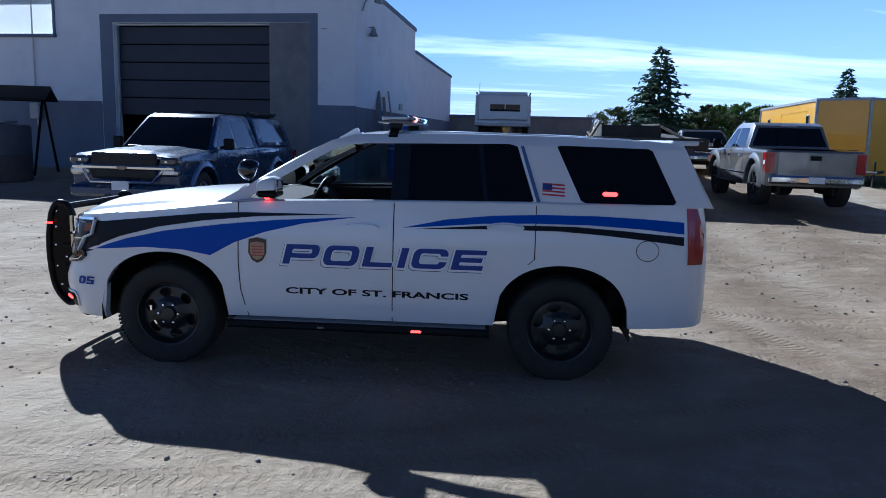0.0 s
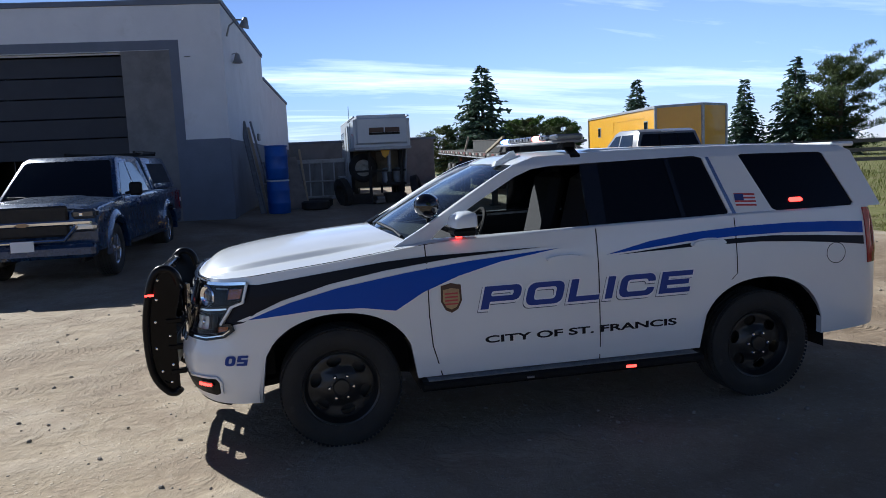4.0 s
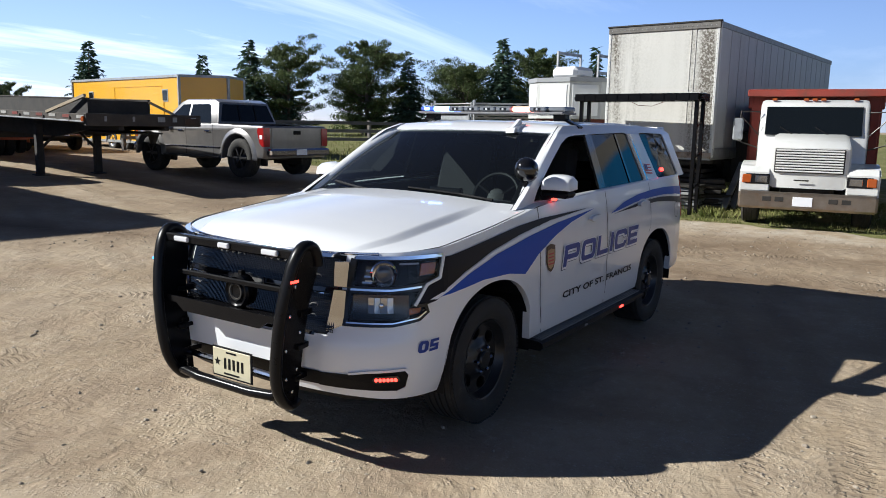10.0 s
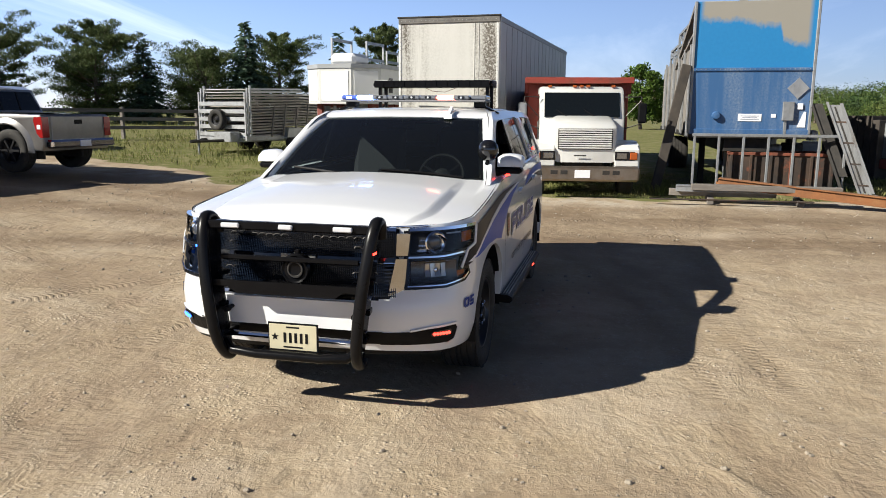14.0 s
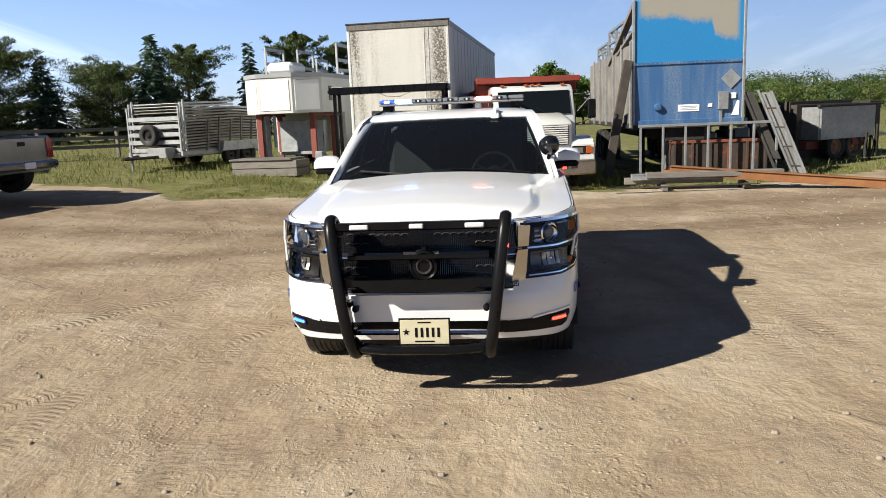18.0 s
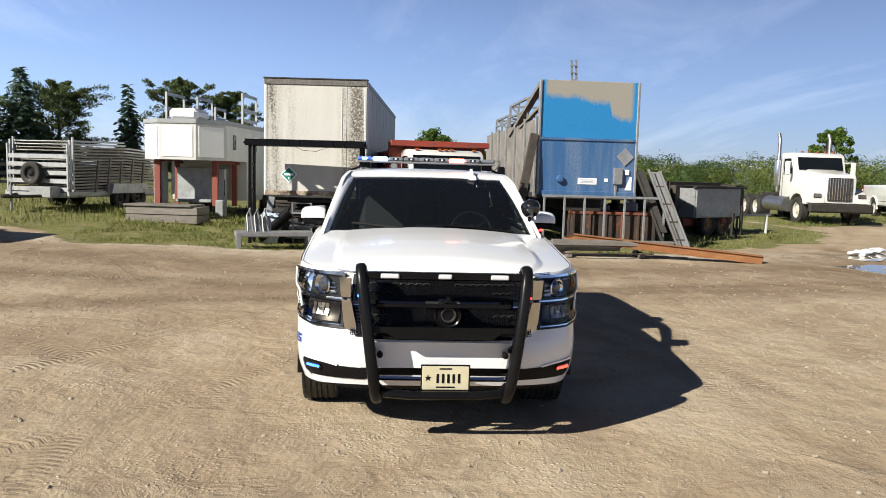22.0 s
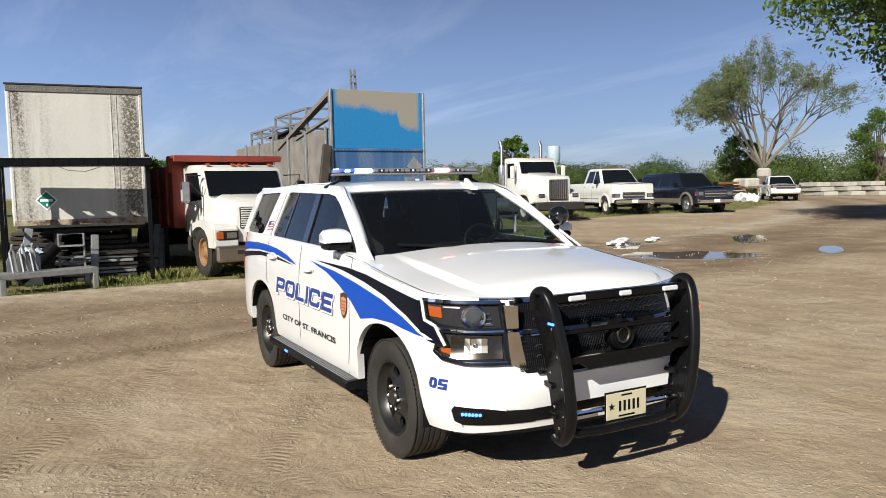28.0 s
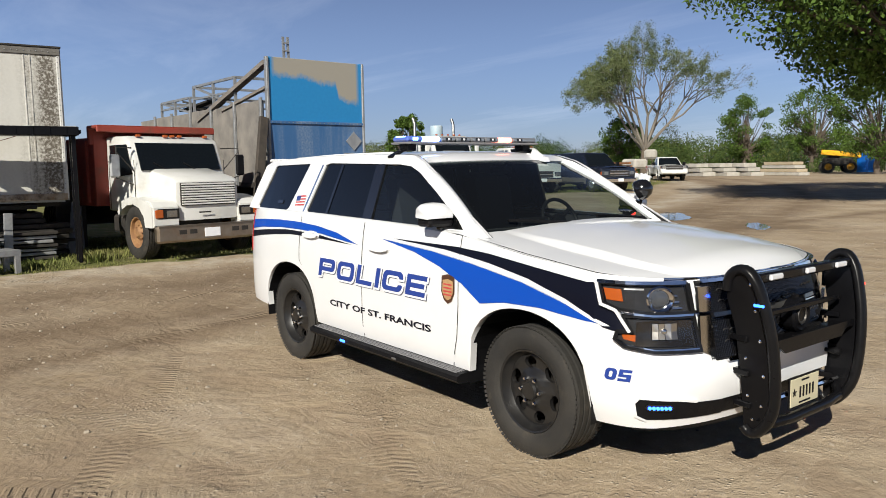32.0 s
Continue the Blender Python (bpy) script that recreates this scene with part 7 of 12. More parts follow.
def semi_tractor():
    x, y = beside(19.25, -11.05, 1.0)
    t = thing("semi_tractor", on_ground(x + 0.2, y + 0.35, 170), "white conventional road tractor with upright steel exhaust stacks", "truck")
    P = lambda n, b, m, sm=False: part(n, b, M[m], t, "", sm)
    b = B()
    hood = [(1.05, 0.85), (1.08, 1.75), (1.0, 1.92), (-0.55, 2.12), (-0.60, 1.0)]
    slab_y(b, hood, 0.62, 0.10)
    P("bonnet", b, "old_white", 35)
    for s in (1, -1):
        b = B()
        arc = [(0.72, 0.80), (0.62, 1.22), (0.40, 1.38), (0.0, 1.42), (-0.42, 1.34), (-0.62, 1.02), (-0.60, 0.86), (-0.45, 1.02), (-0.28, 1.14), (0.0, 1.18), (0.30, 1.14), (0.50, 0.95), (0.56, 0.80)]
        prism(b, arc, 0.58 * s, 1.12 * s, "y")
        prism(b, [(1.10, 0.85), (1.08, 1.15), (0.62, 1.30), (0.62, 0.85)], 0.55 * s, 1.05 * s, "y")
        P("wing", b, "old_white", 35)
        b = B()
        box(b, (1.10, 0.82 * s, 1.12), (0.06, 0.30, 0.16), 0.02)
        P("headlight", b, "lamp_clear")
        wheel_at(t, pose(0, 0.98 * s, 0.52, 0, 0, 0 if s == 1 else 180), 0.52, 0.30, "wheel_white")
        for xa in (-4.2, -5.5):
            wheel_at(t, pose(xa, 0.86 * s, 0.52, 0, 0, 0 if s == 1 else 180), 0.52, 0.55, "wheel_white")
        b = B()
        tube(b, [(-2.15, 1.02 * s, 1.2), (-2.15, 1.02 * s, 3.35), (-2.30, 1.02 * s, 3.60)], 0.07, 12)
        P("exhaust_pipe", b, "steel", 40)
        b = B()
        lathe(b, [(0.13, 0), (0.15, 0.05), (0.15, 1.0), (0.13, 1.05)], 16, pose(-2.15, 1.02 * s, 1.45))
        P("stack_guard", b, "wheel_alu", 40)
        b = B()
        tube(b, [(-3.0, 0.98 * s, 0.72), (-1.0, 0.98 * s, 0.72)], 0.30, 16)
        P("fuel_tank", b, "steel", 40)
        b = B()
        box(b, (-0.62, 1.28 * s, 2.15), (0.08, 0.20, 0.55), 0.03)
        bar(b, (-0.75, 0.95 * s, 2.40), (-0.62, 1.28 * s, 2.42), 0.03, 0.03)
        P("door_mirror", b, "old_white")
        b = B()
        prism(b, [(-0.85, 1.95), (-0.98, 2.55), (-1.62, 2.55), (-1.62, 1.90)], 1.0 * s, 1.012 * s, "y")
        P("side_window", b, "dark_glass")
        b = B()
        box(b, (-1.70, 1.005 * s, 1.75), (0.012, 0.012, 1.7))
        P("door_gap", b, "chassis")
    b = B()
    slab_y(b, [(-0.55, 1.0), (-0.58, 2.05), (-0.80, 2.66), (-1.0, 2.78), (-1.95, 2.80), (-2.0, 1.0)], 1.0, 0.08)
    P("cab", b, "old_white", 35)
    b = B()
    prism(b, [(-0.575, 2.10), (-0.77, 2.60), (-0.755, 2.60), (-0.555, 2.10)], -0.86, 0.86, "y")
    P("windscreen", b, "dark_glass")
    b = B()
    box(b, (1.09, 0, 1.36), (0.06, 0.92, 0.86), 0.04)
    P("grille", b, "steel_dark")
    for k in range(9):
        b = B()
        box(b, (1.125, -0.40 + 0.1 * k, 1.36), (0.02, 0.03, 0.82), 0.005)
        P("grille_bar", b, "chrome")
    b = B()
    box(b, (1.22, 0, 0.66), (0.22, 2.35, 0.34), 0.05)
    P("bumper", b, "chassis")
    b = B()
    box(b, (-2.6, 0, 0.78), (6.8, 0.9, 0.26), 0.02)
    box(b, (-4.6, 0, 1.05), (1.2, 0.9, 0.16), 0.03)
    tube(b, [(0, -0.9, 0.52), (0, 0.9, 0.52)], 0.08, 8)
    P("chassis", b, "chassis")
    for k in range(5):
        b = B()
        box(b, (-0.98, -0.6 + 0.3 * k, 2.82), (0.10, 0.09, 0.06), 0.02)
        P("roof_lamp", b, "amber")


semi_tractor()


def dump_truck():
    """The white truck by the semitrailer; the front axle at x = 0."""
    t = thing("dump_truck", on_ground(9.27, 4.66, 184), "white dump truck with a dark red tipper body, parked on grass", "truck")
    cab_parts = ("side_window", "mirror_head", "mirror_arm", "door_gap", "cab", "windscreen", "wiper", "roof_lamp", "step_tank")

    def P(n, b, m, sm=False, par=t, lab=""):
        # the cab and the tipper sit close behind a short bonnet
        if n in cab_parts or n in ("hopper", "cab_shield", "rib"):
            dx, k = (0.47, 0.91) if n in cab_parts else (0.68, 0.95)
            for v in b.verts:
                v.co = (v.co.x + dx, v.co.y * k, v.co.z)
        return part(n, b, M[m], par, lab, sm)
    # bonnet, narrow in the middle, with wide wings
    b = B()
    for s0, s1, pts in ((0.0, 0.52, None),):
        slab_y(b, [(0.78, 0.72), (0.80, 1.42), (0.70, 1.50), (-0.20, 1.66), (-0.50, 1.66), (-0.50, 0.72)], 0.64, 0.10)
    P("bonnet", b, "old_white", 35)
    for s in (1, -1):
        b = B()
        slab = [(0.80, 0.62), (0.80, 0.98), (0.70, 1.06), (0.30, 1.14), (-0.05, 1.15), (-0.52, 1.06), (-0.64, 0.86), (-0.58, 0.80), (-0.42, 0.92), (-0.2, 1.0), (0.05, 1.02), (0.30, 0.96), (0.48, 0.80), (0.52, 0.62)]
        prism(b, slab, 0.60 * s, 1.10 * s, "y")
        prism(b, [(0.80, 0.62), (0.83, 0.66), (0.83, 0.98), (0.72, 1.08), (0.5, 1.10), (0.5, 0.62)], 0.62 * s, 1.07 * s, "y")
        P("wing", b, "old_white", 35)
        b = B()
        box(b, (0.832, 0.80 * s, 0.86), (0.02, 0.40, 0.18), 0.015)
        P("lamp_panel", b, "lamp_dark")
        b = B()
        box(b, (0.842, 0.74 * s, 0.86), (0.02, 0.20, 0.13), 0.01)
        P("headlight", b, "lamp_clear")
        b = B()
        box(b, (0.838, 0.975 * s, 0.86), (0.03, 0.15, 0.15), 0.015)
        P("turn_signal", b, "amber")
        wheel_at(t, pose(0, 0.92 * s, 0.50, 0, 0, 0 if s == 1 else 180), 0.50, 0.28, "wheel_rust")
        wheel_at(t, pose(-4.3, 0.85 * s, 0.50, 0, 0, 0 if s == 1 else 180), 0.50, 0.52, "wheel_rust")
        b = B()
        prism(b, [(-0.78, 1.56), (-0.98, 2.12), (-1.75, 2.12), (-1.75, 1.50)], 1.0 * s, 1.012 * s, "y")
        P("side_window", b, "dark_glass")
        b = B()
        box(b, (-0.68, 1.40 * s, 1.72), (0.07, 0.20, 0.42), 0.03)
        P("mirror_head", b, "alu" if s == -1 else "black_plastic")
        b = B()
        tube(b, [(-0.80, 1.0 * s, 2.05), (-0.68, 1.36 * s, 2.06), (-0.68, 1.38 * s, 1.50), (-0.78, 1.0 * s, 1.38)], 0.015, 6)
        tube(b, [(-0.72, 1.0 * s, 1.62), (-0.68, 1.36 * s, 1.98)], 0.012, 6)
        P("mirror_arm", b, "steel_dark")
        b = B()
        box(b, (-1.2, 0.98 * s, 0.62), (0.8, 0.22, 0.34), 0.04)
        P("step_tank", b, "chassis")
        for x in (-0.70, -1.84):
            b = B()
            box(b, (x, 1.004 * s, 1.35), (0.010, 0.010, 0.95))
            P("door_gap", b, "chassis")
    b = B()
    slab_y(b, [(-0.62, 0.85), (-0.66, 1.58), (-0.92, 2.20), (-1.08, 2.28), (-1.95, 2.30), (-2.0, 0.85)], 1.0, 0.07)
    P("cab", b, "old_white", 35)
    b = B()
    prism(b, [(-0.665, 1.63), (-0.895, 2.15), (-0.875, 2.15), (-0.64, 1.63)], -0.88, 0.88, "y")
    P("windscreen", b, "dark_glass", False)
    for y in (-0.35, 0.30):
        b = B()
        tube(b, [(-0.62, y, 1.64), (-0.70, y - 0.25, 1.78)], 0.012, 5)
        P("wiper", b, "black_plastic")
    for y in (-0.75, -0.16, 0.0, 0.16, 0.75):
        b = B()
        box(b, (-1.0, y, 2.285), (0.08, 0.10, 0.05), 0.015)
        P("roof_lamp", b, "amber")
    # louvred grille
    b = B()
    box(b, (0.795, 0, 1.195), (0.03, 1.10, 0.42), 0.02)
    P("grille_recess", b, "chassis")
    for k in range(9):
        b = B()
        box(b, (0.82, 0, 1.015 + 0.045 * k), (0.03, 1.06, 0.027), 0.006)
        P("grille_slat", b, "old_white")
    b = B()
    box(b, (0.835, -0.10, 0.86), (0.01, 0.24, 0.025), 0.004)
    P("emblem", b, "chassis")
    b = B()
    box(b, (0.90, 0, 0.50), (0.16, 2.18, 0.30), 0.04)
    P("bumper", b, "bumper_worn")
    for y in (-0.62, -0.42, 0.42, 0.62):
        b = B()
        box(b, (0.982, y, 0.53), (0.01, 0.14, 0.08), 0.01)
        P("bumper_slot", b, "chassis")
    b = B()
    box(b, (0.985, -0.05, 0.50), (0.012, 0.31, 0.16), 0.003)
    P("number_plate", b, "white_vinyl")
    b = B()
    box(b, (-2.6, 0, 0.72), (6.2, 0.85, 0.24), 0.02)
    tube(b, [(0, -0.9, 0.50), (0, 0.9, 0.50)], 0.07, 8)
    tube(b, [(-4.3, -0.9, 0.50), (-4.3, 0.9, 0.50)], 0.09, 8)
    P("chassis", b, "chassis")
    # tipper body: open box with ribs and a cab shield
    tip = thing_part("tipper_body", t)
    b = B()
    for s in (1, -1):
        prism(b, [(-2.25, 0.98), (-2.25, 2.28), (-5.9, 2.28), (-5.9, 0.98)], 1.14 * s, 1.20 * s, "y")
    box(b, (-4.05, 0, 0.98), (3.7, 2.36, 0.08), 0.01)
    box(b, (-2.22, 0, 1.66), (0.07, 2.40, 1.40), 0.01)
    box(b, (-5.9, 0, 1.60), (0.07, 2.36, 1.20), 0.01)
    P("hopper", b, "red_box", False, tip)
    b = B()
    box(b, (-2.02, 0, 2.47), (0.50, 2.56, 0.07), 0.02)
    box(b, (-1.79, 0, 2.43), (0.05, 2.56, 0.13), 0.015)
    box(b, (-2.24, 0, 2.32), (0.10, 2.56, 0.36), 0.02)
    P("cab_shield", b, "red_box", False, tip)
    for k in range(6):
        for s in (1, -1):
            b = B()
            box(b, (-2.5 - 0.65 * k, 1.22 * s, 1.62), (0.10, 0.07, 1.24), 0.02)
            P("rib", b, "red_box", False, tip)


M["bumper_worn"] = mat("worn_chrome_bumper", (0.34, 0.29, 0.23), 0.35, 0.85, col2=(0.24, 0.19, 0.14), scale=5, dirt=(0.28, 0.16, 0.08), dscale=3, dlo=0.5, dhi=0.75)
dump_truck()


# ---------------------------------------------------------------- workshop building
M["block_grey"] = mat("bare_grey_block", (0.22, 0.22, 0.22), 0.85, col2=(0.17, 0.17, 0.175), scale=2.5, bump=0.3, bscale=35, dirt=(0.10, 0.10, 0.10), dscale=0.9, dlo=0.5, dhi=0.8)
M["plastic_sheet"] = mat("white_sheeting", (0.70, 0.71, 0.72), 0.4, col2=(0.58, 0.59, 0.60), scale=3, bump=0.5, bscale=6)
M["blue_drum"] = mat("blue_plastic_drum", (0.010, 0.090, 0.42), 0.42, col2=(0.012, 0.075, 0.34), scale=4, bump=0.1, bscale=30)
M["wood_grey"] = mat("weathered_grey_wood", (0.21, 0.19, 0.17), 0.85, col2=(0.13, 0.115, 0.10), scale=2.5, stretch=(1, 1, 6), bump=0.4, bscale=30, each=0.2)
M["ply_grey"] = mat("weathered_plywood", (0.25, 0.23, 0.205), 0.85, col2=(0.15, 0.14, 0.13), scale=2.2, bump=0.3, bscale=40, dirt=(0.09, 0.085, 0.08), dscale=1.1, dlo=0.5, dhi=0.75)
M["wood_new"] = mat("pale_timber", (0.40, 0.33, 0.23), 0.8, col2=(0.30, 0.24, 0.16), scale=3, stretch=(1, 1, 5), bump=0.2, bscale=40, each=0.2)
M["yellow_skin"] = mat("yellow_trailer_skin", (0.80, 0.42, 0.008), 0.35, coat=0.4, col2=(0.74, 0.38, 0.008), scale=2)
M["white_skin"] = mat("white_trailer_skin", (0.57, 0.57, 0.55), 0.4, col2=(0.49, 0.49, 0.47), scale=2, dirt=(0.40, 0.38, 0.33), dscale=1.2, dlo=0.58, dhi=0.85)
M["silver_skin"] = mat("silver_trailer_skin", (0.56, 0.58, 0.61), 0.4, 0.2, col2=(0.48, 0.50, 0.53), scale=2)
M["red_oxide"] = mat("red_oxide_steel", (0.22, 0.045, 0.03), 0.7, col2=(0.17, 0.05, 0.035), scale=6, bump=0.2, bscale=50)
M["deck_dark"] = mat("dark_timber_deck", (0.035, 0.030, 0.026), 0.85, col2=(0.065, 0.053, 0.042), scale=4, bump=0.4, bscale=30)
M["concrete"] = mat("pale_concrete", (0.42, 0.40, 0.36), 0.9, col2=(0.34, 0.32, 0.28), scale=3, bump=0.3, bscale=40, dirt=(0.25, 0.22, 0.18), dscale=2, dlo=0.5, dhi=0.8, each=0.12)
M["water"] = mat("puddle_water", (0.16, 0.13, 0.095), 0.03, spec=1.0)
M["placard_green"] = mat("green_placard", (0.01, 0.20, 0.13), 0.5)


def streaked(name, base, stain, lo, hi, dens=1.0):
    """White sheet metal with soot streaks that run down from the top rail."""
    m = mat(name, base, 0.5, col2=tuple(c * 0.93 for c in base), scale=1.5)
    nt = m.node_tree
    N, L = nt.nodes.new, nt.links.new
    p = nt.nodes["Principled BSDF"]
    old = p.inputs["Base Color"].links[0].from_socket
    co, mp = N("ShaderNodeTexCoord"), N("ShaderNodeMapping")
    mp.inputs["Scale"].default_value = (3.2, 3.2, 0.22)
    L(co.outputs["Object"], mp.inputs[0])
    n1, n2 = N("ShaderNodeTexNoise"), N("ShaderNodeTexNoise")
    n1.inputs["Scale"].default_value, n1.inputs["Detail"].default_value, n1.inputs["Roughness"].default_value = 1.1, 5, 0.6
    n2.inputs["Scale"].default_value, n2.inputs["Detail"].default_value, n2.inputs["Roughness"].default_value = 22, 6, 0.75
    L(mp.outputs[0], n1.inputs["Vector"]), L(co.outputs["Object"], n2.inputs["Vector"])
    r1, r2, mu, mx = N("ShaderNodeMapRange"), N("ShaderNodeMapRange"), N("ShaderNodeMath"), N("ShaderNodeMixRGB")
    r1.inputs[1].default_value, r1.inputs[2].default_value = lo, hi
    r2.inputs[1].default_value, r2.inputs[2].default_value = 0.35, 0.65
    mu.operation = "MULTIPLY"
    L(n1.outputs["Fac"], r1.inputs[0]), L(n2.outputs["Fac"], r2.inputs[0])
    L(r1.outputs[0], mu.inputs[0]), L(r2.outputs[0], mu.inputs[1])
    soot = mu.outputs[0]
    if dens != 1.0:    # the soot gathers in columns near both edges
        sp, ab, col, m2 = N("ShaderNodeSeparateXYZ"), N("ShaderNodeMath"), N("ShaderNodeMapRange"), N("ShaderNodeMath")
        ab.operation, m2.operation = "ABSOLUTE", "MULTIPLY"
        col.inputs[1].default_value, col.inputs[2].default_value, col.inputs[3].default_value, col.inputs[4].default_value = 0.45, 0.95, 0.15, dens
        L(co.outputs["Object"], sp.inputs[0]), L(sp.outputs[1], ab.inputs[0]), L(ab.outputs[0], col.inputs[0])
        L(soot, m2.inputs[0]), L(col.outputs[0], m2.inputs[1])
        m2.use_clamp = True
        soot = m2.outputs[0]
    L(soot, mx.inputs[0]), L(old, mx.inputs[1])
    mx.inputs[2].default_value = (*stain, 1)
    L(mx.outputs[0], p.inputs["Base Color"])
    return m


M["streaked_white"] = streaked("streaked_white_metal", (0.56, 0.55, 0.51), (0.10, 0.085, 0.065), 0.36, 0.58, 1.7)
M["grey_side"] = streaked("dull_white_side_panel", (0.44, 0.45, 0.46), (0.27, 0.27, 0.26), 0.45, 0.8)
M["blue_bulk"] = streaked("faded_blue_panel", (0.035, 0.105, 0.25), (0.20, 0.25, 0.32), 0.42, 0.72)


def paint_patch_mat():
    """Bright blue overspray with an uneven edge against bare grey metal."""
    m = bpy.data.materials.new("sprayed_blue_over_grey")
    m.use_nodes = True
    nt = m.node_tree
    N, L = nt.nodes.new, nt.links.new
    p = nt.nodes["Principled BSDF"]
    co, sep = N("ShaderNodeTexCoord"), N("ShaderNodeSeparateXYZ")
    L(co.outputs["Object"], sep.inputs[0])
    nz, nl = N("ShaderNodeTexNoise"), N("ShaderNodeTexNoise")
    nz.inputs["Scale"].default_value, nz.inputs["Detail"].default_value, nz.inputs["Roughness"].default_value = 1.1, 7, 0.55
    nl.inputs["Scale"].default_value, nl.inputs["Detail"].default_value = 14, 4
    mp = N("ShaderNodeMapping")
    mp.inputs["Scale"].default_value = (1, 1.4, 0.5)
    L(co.outputs["Object"], mp.inputs[0]), L(mp.outputs[0], nz.inputs["Vector"]), L(co.outputs["Object"], nl.inputs["Vector"])
    a, s1, mr = N("ShaderNodeMath"), N("ShaderNodeMath"), N("ShaderNodeMapRange")
    s1.operation = "MULTIPLY"
    s1.inputs[1].default_value = 0.5
    L(nz.outputs["Fac"], s1.inputs[0])
    fine, both_n = N("ShaderNodeMath"), N("ShaderNodeMath")
    fine.operation = "MULTIPLY"
    fine.inputs[1].default_value = 0.16
    L(nl.outputs["Fac"], fine.inputs[0])
    L(s1.outputs[0], both_n.inputs[0]), L(fine.outputs[0], both_n.inputs[1])
    L(sep.outputs[2], a.inputs[0]), L(both_n.outputs[0], a.inputs[1])
    mr.inputs[1].default_value, mr.inputs[2].default_value = 3.84, 3.99
    sl, ad = N("ShaderNodeMath"), N("ShaderNodeMath")
    sl.operation = "MULTIPLY"
    sl.inputs[1].default_value = -0.10
    L(sep.outputs[1], sl.inputs[0]), L(sl.outputs[0], ad.inputs[0]), L(a.outputs[0], ad.inputs[1])
    low, lift = N("ShaderNodeMapRange"), N("ShaderNodeMath")
    for i, v in enumerate((-0.50, -0.58, 0.0, 0.30)):
        low.inputs[i + 1].default_value = v
    L(sep.outputs[1], low.inputs[0]), L(low.outputs[0], lift.inputs[0]), L(ad.outputs[0], lift.inputs[1])
    L(lift.outputs[0], mr.inputs[0])
    ay, rim, both = N("ShaderNodeMath"), N("ShaderNodeMapRange"), N("ShaderNodeMath")
    ay.operation, both.operation = "ABSOLUTE", "MULTIPLY"
    rim.inputs[1].default_value, rim.inputs[2].default_value = 1.14, 1.04
    L(sep.outputs[1], ay.inputs[0]), L(ay.outputs[0], rim.inputs[0])
    L(mr.outputs[0], both.inputs[0]), L(rim.outputs[0], both.inputs[1])
    c1, c2 = N("ShaderNodeMixRGB"), N("ShaderNodeMixRGB")
    c1.inputs[1].default_value, c1.inputs[2].default_value = (0.014, 0.165, 0.40, 1), (0.020, 0.20, 0.46, 1)
    L(nl.outputs["Fac"], c1.inputs[0])
    c2.inputs[2].default_value = (0.27, 0.255, 0.22, 1)
    L(both.outputs[0], c2.inputs[0]), L(c1.outputs[0], c2.inputs[1])
    L(c2.outputs[0], p.inputs["Base Color"])
    p.inputs["Roughness"].default_value = 0.55
    return m


M["blue_spray"] = paint_patch_mat()


